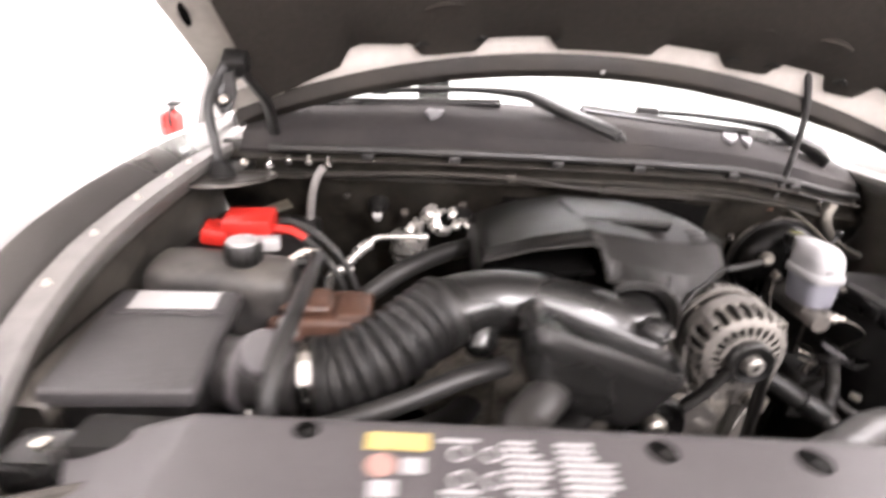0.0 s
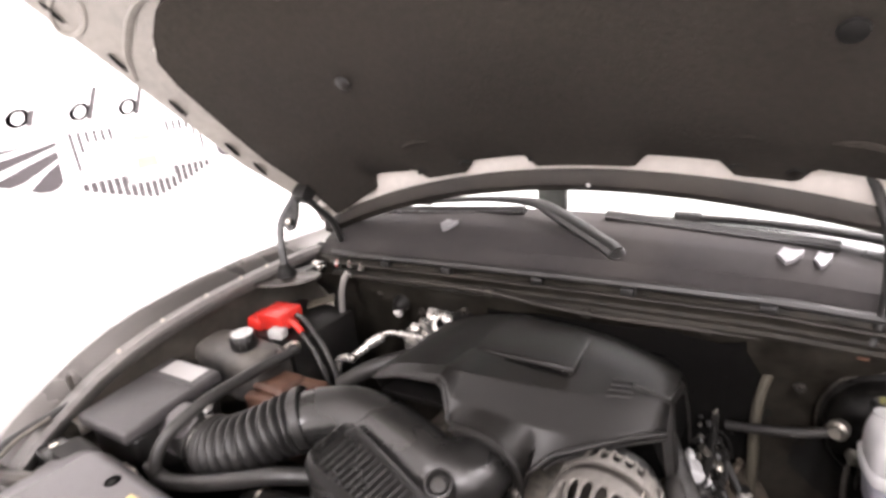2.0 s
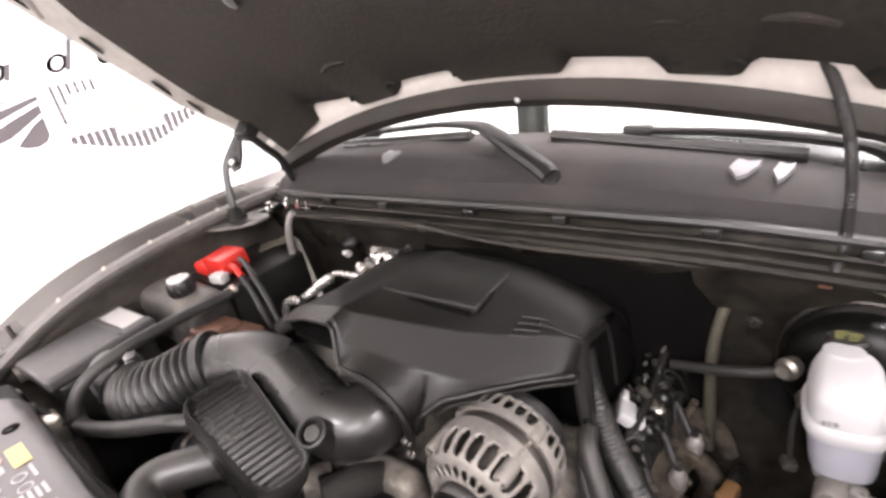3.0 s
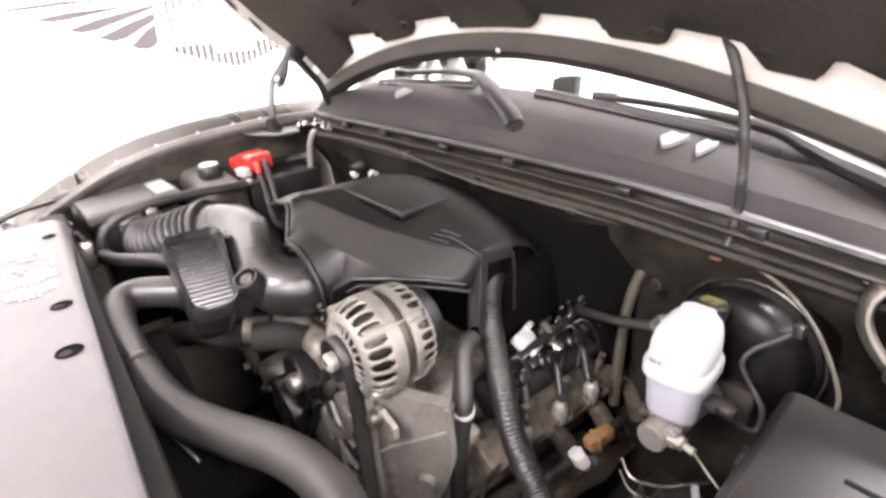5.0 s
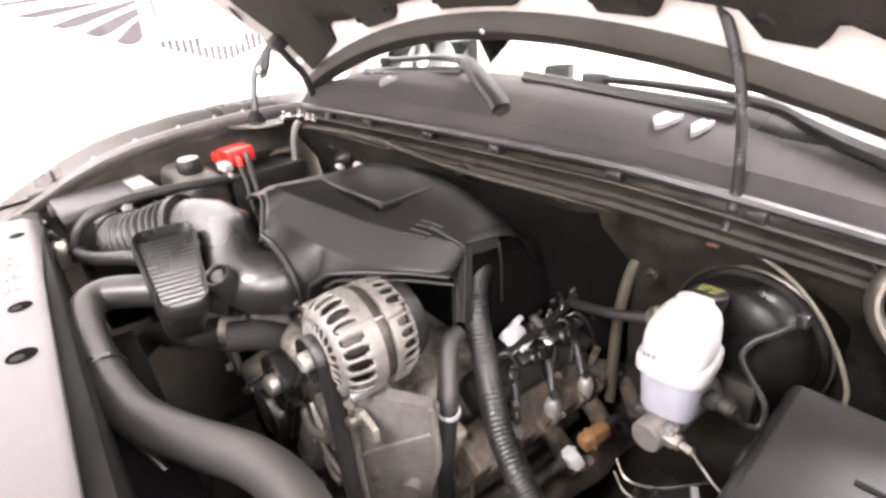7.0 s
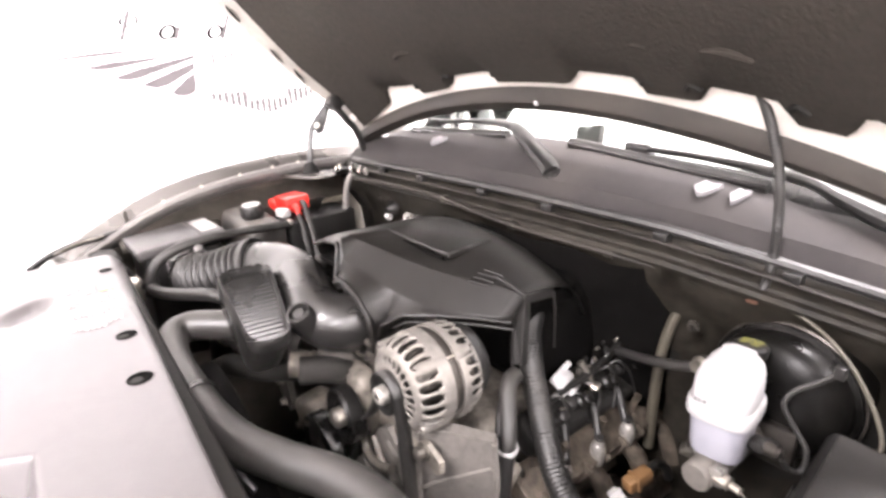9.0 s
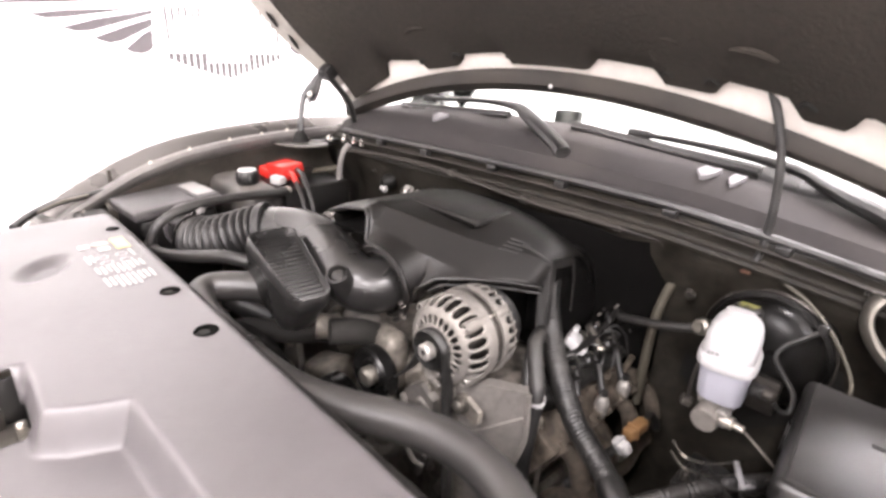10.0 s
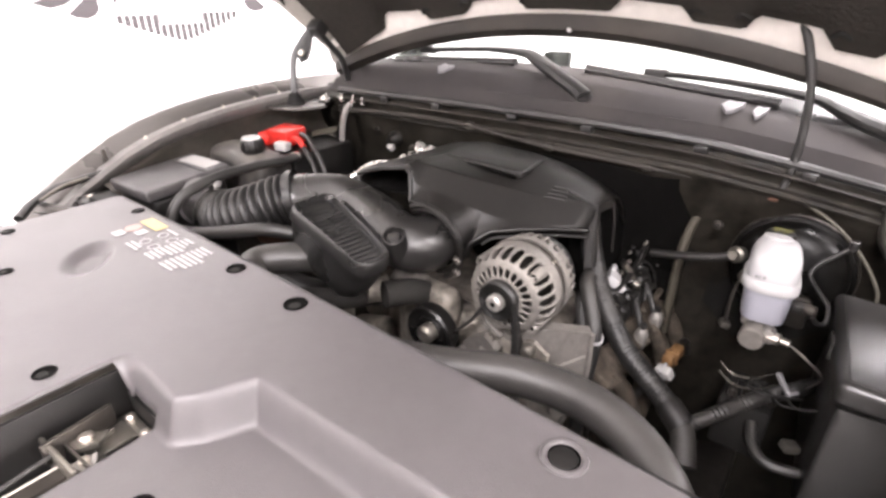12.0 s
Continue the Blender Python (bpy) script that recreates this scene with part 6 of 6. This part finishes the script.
for x0, y0, x1, y1, z1 in ((0.226, 0.850, 0.262, 0.842, 0.838), (0.228, 0.920, 0.270, 0.912, 0.846), (0.226, 0.985, 0.272, 0.986, 0.846)):
    part("spark_lead", tube([(x0, y0, 0.918), (x0 + 0.016, y0 + 0.012, 0.900), ((x0 + x1) / 2 + 0.020, (y0 + y1) / 2, 0.858), (x1 + 0.004, y1, z1 + 0.024)], 0.0060, 10), RUBBER, coil)
    part("boot_shield", lathe([(0.006, -0.026), (0.010, -0.022), (0.0125, -0.010), (0.0125, 0.010), (0.0100, 0.020), (0.0065, 0.024)], (x1 + 0.002, y1, z1 - 0.008), (0.12, -0.15, 1), 16), ALU_BRIGHT, coil, "bright metal heat shield round the spark boot")
part("rail", tube([(0.222, 0.83, 0.936), (0.226, 0.93, 0.948), (0.222, 1.0, 0.962), (0.216, 1.05, 0.982)], 0.006, 8), BLACK_SATIN, coil)
for i in range(26):
    u = i / 25
    x0, y0 = 0.212 + 0.012 * math.sin(2.3 * i), 0.93 + 0.150 * u
    z0 = 0.938 + 0.105 * u * u + 0.006 * math.cos(5 * i)
    part("loom_clip", block(x0 - 0.0022, x0 + 0.0022, y0 - 0.004, y0 + 0.004, z0, z0 + 0.006 + 0.010 * rngc.random(), 0.001, turn=(rngc.uniform(-40, 40), rngc.uniform(0, 50), rngc.uniform(0, 80))), (STEEL, BLACK_SATIN, STEEL_DULL, BLACK)[i % 4], coil)
for i in range(6):
    y0 = 0.845 + 0.040 * i
    part("wire", tube([(0.216, y0, 0.934), (0.232 + 0.008 * math.sin(i), y0 + 0.014, 0.940 + 0.008 * math.cos(2 * i)), (0.242, y0 + 0.026, 0.916), (0.248, y0 + 0.02 + 0.016 * math.sin(i * 2), 0.876)], 0.0026, 6, 4), BLACK_SATIN if i % 3 else RUBBER, coil)
exh = thing("exhaust_manifold", (0.33, 0.85, 0.75), "rusty brown cast exhaust manifold beside the engine", "exhaust manifold")
part("log", tube([(0.265, 0.79, 0.68), (0.285, 0.86, 0.69), (0.292, 0.96, 0.69), (0.285, 1.10, 0.68)], lambda t: 0.026 + 0.004 * math.sin(t * 19), 14), RUST_CAST, exh)
for i, y in enumerate((0.815, 0.905, 0.998, 1.085)):
    part("runner", tube([(0.222, y - 0.012, 0.815), (0.256, y - 0.004, 0.812), (0.284, y + 0.008, 0.785), (0.300, y + 0.018, 0.735)], lambda t: 0.0185 - 0.003 * math.sin(3.1 * t), 14), RUST_CAST, exh)
    part("port_flange", block(0.232, 0.244, y - 0.045, y + 0.025, 0.785, 0.838, 0.008, 3, turn=(0, -32, 0)), RUST_CAST, exh)
    for dy, dz in ((-0.036, 0.0), (0.020, 0.004)):
        part("flange_bolt", lathe([(0.010, 0), (0.010, 0.003), (0.007, 0.004), (0.007, 0.011), (0.004, 0.013)], (0.243, y + dy, 0.816 + dz), (0.8, 0, 0.6), 8), STEEL_DULL, exh)
    part("head_rib", tube([(0.262, y + 0.03, 0.885), (0.252, y + 0.032, 0.855), (0.246, y + 0.034, 0.83)], 0.006, 8, 3), RUST_CAST, exh)
part("sensor_bung", lathe([(0.011, 0), (0.011, 0.018), (0.008, 0.020), (0.008, 0.034)], (0.305, 0.945, 0.730), (0.5, -0.2, 0.8), 12), STEEL_DULL, exh)
dip = thing("oxygen_sensor_plug", (0.34, 0.91, 0.82), "orange-brown plug with a pale end on a ribbed lead", "connector")
part("body", block(0.318, 0.340, 0.912, 0.962, 0.800, 0.824, 0.006, turn=(8, 0, -10)), ORANGE, dip)
part("rib", block(0.317, 0.341, 0.926, 0.932, 0.799, 0.826, 0.002, turn=(8, 0, -10)), ORANGE, dip)
part("neck", tube([(0.330, 0.958, 0.814), (0.332, 0.982, 0.818), (0.334, 1.005, 0.80), (0.336, 1.02, 0.77)], 0.007, 8), BLACK, dip)
part("end", block(0.316, 0.346, 0.878, 0.897, 0.794, 0.818, 0.005, turn=(24, -12, -18)), PALE_LABEL, dip, "pale plug end")
part("end_band", block(0.327, 0.333, 0.876, 0.899, 0.793, 0.820, 0.002, turn=(24, -12, -18)), WHITE_PLASTIC, dip)
lead_path = spline([(0.322, 0.880, 0.798), (0.306, 0.862, 0.772), (0.290, 0.848, 0.745), (0.27, 0.835, 0.71)], 20)
part("lead", sweep(lead_path, lambda t: 0.0075 + 0.001 * math.sin(t * 2 * math.pi * 22), 10), RUBBER, dip)

fl = thing("firewall_pipe", (0, 0.96, 1.15), "thin grey washer pipe clipped along the firewall", "pipe")
part("pipe", tube([(-0.53, 0.955, 1.140), (-0.40, 0.952, 1.152), (-0.27, 0.950, 1.160), (-0.159, 0.951, 1.160), (-0.06, 0.957, 1.150), (0.04, 0.968, 1.142), (0.15, 0.99, 1.135), (0.27, 1.02, 1.124), (0.397, 1.055, 1.108)], 0.0048, 8), PAINT_MATT, fl)
for x, y, z in ((-0.159, 0.951, 1.160), (0.02, 0.966, 1.143), (0.20, 1.003, 1.131)):
    part("clip", block(x - 0.008, x + 0.008, y - 0.004, y + 0.010, z - 0.008, z + 0.006, 0.002), DARK_STEEL, fl)
part("tee", block(0.389, 0.408, 1.047, 1.063, 1.100, 1.116, 0.004), BROWN, fl, "orange-brown pipe connector")
part("tail", tube([(0.403, 1.056, 1.107), (0.440, 1.062, 1.103), (0.484, 1.064, 1.084), (0.522, 1.054, 1.058), (0.552, 1.036, 1.030), (0.572, 1.018, 1.004), (0.576, 1.010, 0.985)], 0.0028, 10), OLIVE, fl)
wash = thing("washer_hose", (0.39, 1.05, 1.25), "ribbed black washer hose running up to the hood", "hose")
wpath = spline([(0.404, 1.060, 1.110), (0.411, 1.058, 1.145), (0.413, 1.054, 1.19), (0.410, 1.048, 1.25), (0.402, 1.042, 1.30), (0.386, 1.036, 1.35), (0.364, 1.032, 1.395)], 24)
part("hose", sweep(wpath, lambda t: 0.0062 + 0.0005 * math.sin(t * 2 * math.pi * 75), 10), RUBBER, wash)
part("hood_clip", block(0.350, 0.374, 1.028, 1.040, 1.388, 1.404, 0.003, turn=(40, 0, 0)), COWL, wash)
grom = thing("firewall_grommet", (0.505, 1.14, 1.06), "black rubber grommet in a painted plate", "grommet")
part("plate", block(0.465, 0.55, 1.142, 1.150, 1.015, 1.100, 0.006, turn=(0, 6, 10)), PAINT_MATT, grom)
part("ring", lathe([(0.012, 0), (0.020, 0.001), (0.025, 0.006), (0.027, 0.002), (0.027, -0.004)], (0.505, 1.140, 1.062), (0, -1, 0.1), 24), BLACK, grom)
part("bolt", lathe([(0.010, 0), (0.010, 0.006), (0.007, 0.008), (0.007, 0.012)], (0.548, 1.118, 1.104), (0, -0.3, 1), 10), CHROME, grom)
part("strap", tube([(0.566, 1.100, 1.110), (0.558, 1.095, 1.088), (0.562, 1.090, 1.062), (0.580, 1.086, 1.036), (0.608, 1.083, 1.014), (0.65, 1.08, 0.998)], 0.0150, 12, flat=0.5), STEEL_DULL, grom, "curved bright steel strap")
loop = thing("sensor_lead", (0.5, 0.97, 1.0), "thin black sensor lead looping by the reservoir", "cable")
part("lead", tube([(0.505, 0.932, 0.975), (0.513, 0.940, 0.962), (0.523, 0.950, 0.962), (0.520, 0.958, 0.985), (0.500, 0.965, 1.005), (0.485, 0.970, 1.023), (0.490, 0.980, 1.040), (0.507, 0.992, 1.055), (0.524, 1.0, 1.073)], 0.0034, 8), RUBBER, loop)
part("lead_plug", block(0.518, 0.530, 0.995, 1.006, 1.066, 1.082, 0.002), BLACK_SATIN, loop)

lm = thing("brake_line_loom", (0.48, 0.84, 0.84), "black corrugated loom with pale tags below the reservoir", "cable")
lp = spline([(0.395, 0.735, 0.830), (0.437, 0.785, 0.852), (0.478, 0.845, 0.862), (0.515, 0.895, 0.862), (0.545, 0.955, 0.85), (0.555, 1.0, 0.82)], 20)
part("loom", sweep(lp, lambda t: 0.0115 + 0.0009 * math.sin(t * 2 * math.pi * 46), 12), RUBBER, lm)
part("tag", block(0.496, 0.504, 0.862, 0.902, 0.872, 0.878, 0.001, turn=(15, 10, 35)), JET, lm, "pale tape tag")
part("tag", block(0.512, 0.518, 0.858, 0.884, 0.868, 0.873, 0.001, turn=(-10, 15, -30)), JET, lm)
part("cable", tube([(0.478, 0.835, 0.82), (0.488, 0.805, 0.805), (0.510, 0.785, 0.80), (0.545, 0.79, 0.80), (0.585, 0.813, 0.80), (0.625, 0.85, 0.80)], 0.008, 10), RUBBER, lm)
part("red_plug", lathe([(0.009, 0), (0.010, 0.003), (0.010, 0.02), (0.007, 0.024)], (0.606, 0.836, 0.80), (0.7, 0.65, 0.05), 12), RED, lm, "red cable plug")
part("clip", block(0.522, 0.545, 0.822, 0.842, 0.800, 0.814, 0.003, turn=(0, 10, 40)), STEEL_DULL, lm)
abs_unit = thing("brake_valve_block", (0.47, 0.86, 0.78), "dark metal brake valve block with pipe unions", "valve block")
part("body", block(0.425, 0.500, 0.845, 0.935, 0.74, 0.835, 0.006), DULL_BLACK, abs_unit)
for i in range(4):
    bx, by = 0.440 + 0.018 * i, 0.862 + 0.012 * (i % 2)
    part("union", lathe([(0.007, 0), (0.007, 0.012), (0.004, 0.014), (0.004, 0.022)], (bx, by, 0.835), sides=8), DARK_STEEL, abs_unit)
    part("pipe", tube([(bx, by, 0.856), (bx + 0.006, by - 0.006, 0.872), (bx + 0.03, by - 0.03, 0.880 - 0.004 * i), (bx + 0.065, by - 0.018, 0.876), (bx + 0.075, by + 0.03, 0.85)], 0.0020, 8), BLACK_SATIN, abs_unit)
rel = thing("booster_bracket", (0.37, 0.92, 0.92), "small bare steel brackets and clips on the booster", "bracket")
part("clip", block(0.392, 0.404, 0.955, 0.975, 0.985, 1.000, 0.003, turn=(10, 20, 20)), STEEL_DULL, rel)
part("clip", block(0.386, 0.402, 0.93, 0.948, 0.905, 0.917, 0.003, turn=(0, 15, 25)), STEEL_DULL, rel)
part("arm", tube([(0.398, 0.966, 0.995), (0.392, 0.955, 0.96), (0.394, 0.94, 0.915)], 0.003, 6), DARK_STEEL, rel)

for i, (bx, bz) in enumerate(((0.185, 0.70), (0.20, 0.66), (0.19, 0.60))):
    part("block_rib", tube([(bx, 0.74, bz), (bx + 0.012, 0.86, bz + 0.01), (bx + 0.008, 1.05, bz)], 0.014, 8), ALU_DIRTY, engine)
part("dipstick", tube([(0.225, 0.775, 0.86), (0.236, 0.77, 0.80), (0.238, 0.765, 0.72), (0.235, 0.76, 0.60)], 0.004, 8), STEEL_DULL, engine)
part("front_boss", lathe([(0.020, -0.01), (0.024, 0.0), (0.024, 0.012), (0.016, 0.018)], (0.205, 0.745, 0.79), (0.6, -0.8, 0), 16), ALU_DIRTY, engine)
part("ear", block(0.165, 0.225, 0.742, 0.765, 0.80, 0.89, 0.008, 3, turn=(0, 20, 10)), ALU_DIRTY, engine)
part("ear", block(0.165, 0.215, 0.745, 0.765, 0.66, 0.76, 0.010, 3, turn=(0, -12, 8)), ALU_DIRTY, engine)


for ob, way in ((engine, (0.014, 0, 0)), (alt, (0.016, 0.004, 0.006)), (brk, (0.016, 0.002, 0.004)), (belt, (0.016, 0.004, 0.006)), (idl, (0.018, 0, 0.008)), (pump, (0.016, 0, 0.006)),
                (duct, (0.015, 0.002, -0.002)), (res, (0.012, 0.010, -0.004)), (bel, (0.014, 0, 0.004)), (low, (0.014, 0, 0)), (hh, (0.016, 0, 0.020)), (bat, (0, -0.004, 0.018)), (cab1, (0, -0.004, 0.014)), (drain, (0.006, -0.03, 0))):
    nudge(ob, *way)


# ---- on the showroom wall ----
sign = thing("wall_crest", (WALL_X, 1.2, 1.35), "grey winged crest and plain shapes printed on the white wall", "wall sign")
SIGN_X = WALL_X + 0.001
SQUEEZE = 0.945         # narrows the crest to fit the camera's view


def decal(name, pts, mat):
    """A thin flat shape on the wall, from (along, up) pairs."""
    part(name, prism([(SIGN_X, 1.2 + SQUEEZE * (y - 1.2), z) for y, z in pts], (0.0015, 0, 0)), mat, sign, smooth=False)


BLADES = [[(0.40, 1.441), (0.42, 1.434), (0.60, 1.448), (0.805, 1.467), (0.60, 1.462)], [(0.485, 1.406), (0.544, 1.395), (0.60, 1.400), (0.88, 1.446), (0.60, 1.424)],
          [(0.58, 1.366), (0.631, 1.355), (0.68, 1.360), (0.905, 1.426), (0.905, 1.440), (0.70, 1.400)], [(0.677, 1.335), (0.734, 1.318), (0.78, 1.328), (0.900, 1.385), (0.900, 1.412), (0.80, 1.380)],
          [(0.785, 1.299), (0.81, 1.286), (0.845, 1.282), (0.875, 1.292), (0.892, 1.310), (0.896, 1.373), (0.86, 1.355)]]
for b in BLADES:
    decal("blade", b, SIGN_GREY)
    decal("blade", [(2.4 - y, z) for y, z in b][::-1], SIGN_GREY)
for i in range(19):
    y = 0.955 + 0.0272 * i
    low = 1.194 + 0.076 * (abs(y - 1.2) / 0.25) ** 1.2
    top = 1.288 if abs(y - 1.2) > 0.09 else 1.250
    decal("crest_bar", [(y - 0.0102, low - 0.006), (y + 0.0102, low - 0.010), (y + 0.0102, top), (y - 0.0102, top)], SIGN_GREY)
for sy in (-1, 1):
    for k, low in enumerate((1.33, 1.39, 1.42, 1.42, 1.42, 1.42)):
        y = 1.2 + sy * (0.246 - 0.027 * k)
        decal("crest_line", [(y - 0.006, low), (y + 0.006, low), (y + 0.006, 1.461), (y - 0.006, 1.461)], SIGN_GREY)
decal("crest_shield", [(1.108, 1.252), (1.292, 1.252), (1.292, 1.259), (1.108, 1.259)], SIGN_PALE)
for sy in (-1, 1):
    decal("crest_shield", [(1.2 + sy * 0.245, 1.292), (1.2 + sy * 0.092, 1.298), (1.2 + sy * 0.092, 1.304), (1.2 + sy * 0.245, 1.298)][::sy], SIGN_PALE)
    decal("crest_shield", [(1.2 + sy * 0.090, 1.256), (1.2 + sy * 0.098, 1.256), (1.2 + sy * 0.098, 1.302), (1.2 + sy * 0.090, 1.302)][::sy], SIGN_PALE)
decal("crest_mark", [(1.155, 1.30), (1.24, 1.30), (1.235, 1.345), (1.16, 1.345)], SIGN_GOLD)
decal("crest_mark", [(1.165, 1.40), (1.235, 1.40), (1.235, 1.425), (1.165, 1.425)], SIGN_GOLD)
# Flowing script above the crest: plain slanted ovals and strokes of its size.


def oval_decal(y, z, ry, rz, w):
    rows = []
    for k in range(19):
        t = 2 * math.pi * k / 18
        rows.append([(SIGN_X, 1.2 + SQUEEZE * (y - 1.2) + (ry - q) * math.cos(t) + 0.4 * (rz - q) * math.sin(t), z + (rz - q) * math.sin(t)) for q in (0.0, w * (0.6 + 0.4 * math.cos(t) ** 2))])
    part("script_oval", thick_sheet(rows, 0.0015), SIGN_GREY, sign, smooth=False)


for y, tall, ring in ((0.62, 1, 0), (0.82, 0, 1), (1.01, 1, 1), (1.18, 1, 1), (1.38, 0, 1), (1.56, 0, 1), (1.76, 1, 0)):
    if ring:
        oval_decal(y, 1.525, 0.034, 0.029, 0.016)
    h = 0.105 if tall else 0.050
    lean = [(y + 0.024 + 0.45 * q * h, 1.497 + q * h) for q in (0.0, 0.35, 0.7, 1.0)]
    decal("script_stroke", [(a - 0.008, b) for a, b in lean] + [(a + 0.009, b) for a, b in lean[::-1]], SIGN_GREY)
    if not ring:
        oval_decal(y + 0.065, 1.565 if y < 1 else 1.52, 0.034, 0.022, 0.010)

nudge(sign, 0.0, -0.008, 0.024)

ext = thing("fire_extinguisher", (WALL_X + 0.06, 2.99, 0.735), "small red fire extinguisher hung on the white wall", "fire extinguisher")
part("cylinder", lathe([(0.050, 0), (0.056, 0.01), (0.056, 0.10), (0.045, 0.125), (0.018, 0.135)], (WALL_X + 0.062, 2.965, 0.735), sides=20), RED_DARK, ext)
part("valve", lathe([(0.018, 0), (0.018, 0.03), (0.012, 0.035)], (WALL_X + 0.062, 2.972, 0.867), sides=12), BLACK, ext)
part("lever", block(WALL_X + 0.03, WALL_X + 0.10, 2.96, 3.03, 0.897, 0.911, 0.004, turn=(10, 0, 0)), BLACK, ext)
part("nozzle_hose", tube([(WALL_X + 0.062, 2.965, 0.890), (WALL_X + 0.07, 2.92, 0.875), (WALL_X + 0.07, 2.91, 0.825), (WALL_X + 0.07, 2.92, 0.785)], 0.011, 8), BLACK, ext)
part("gauge", lathe([(0.014, 0), (0.014, 0.008)], (WALL_X + 0.08, 2.970, 0.883), (1, 0, 0), 12), CHROME, ext)
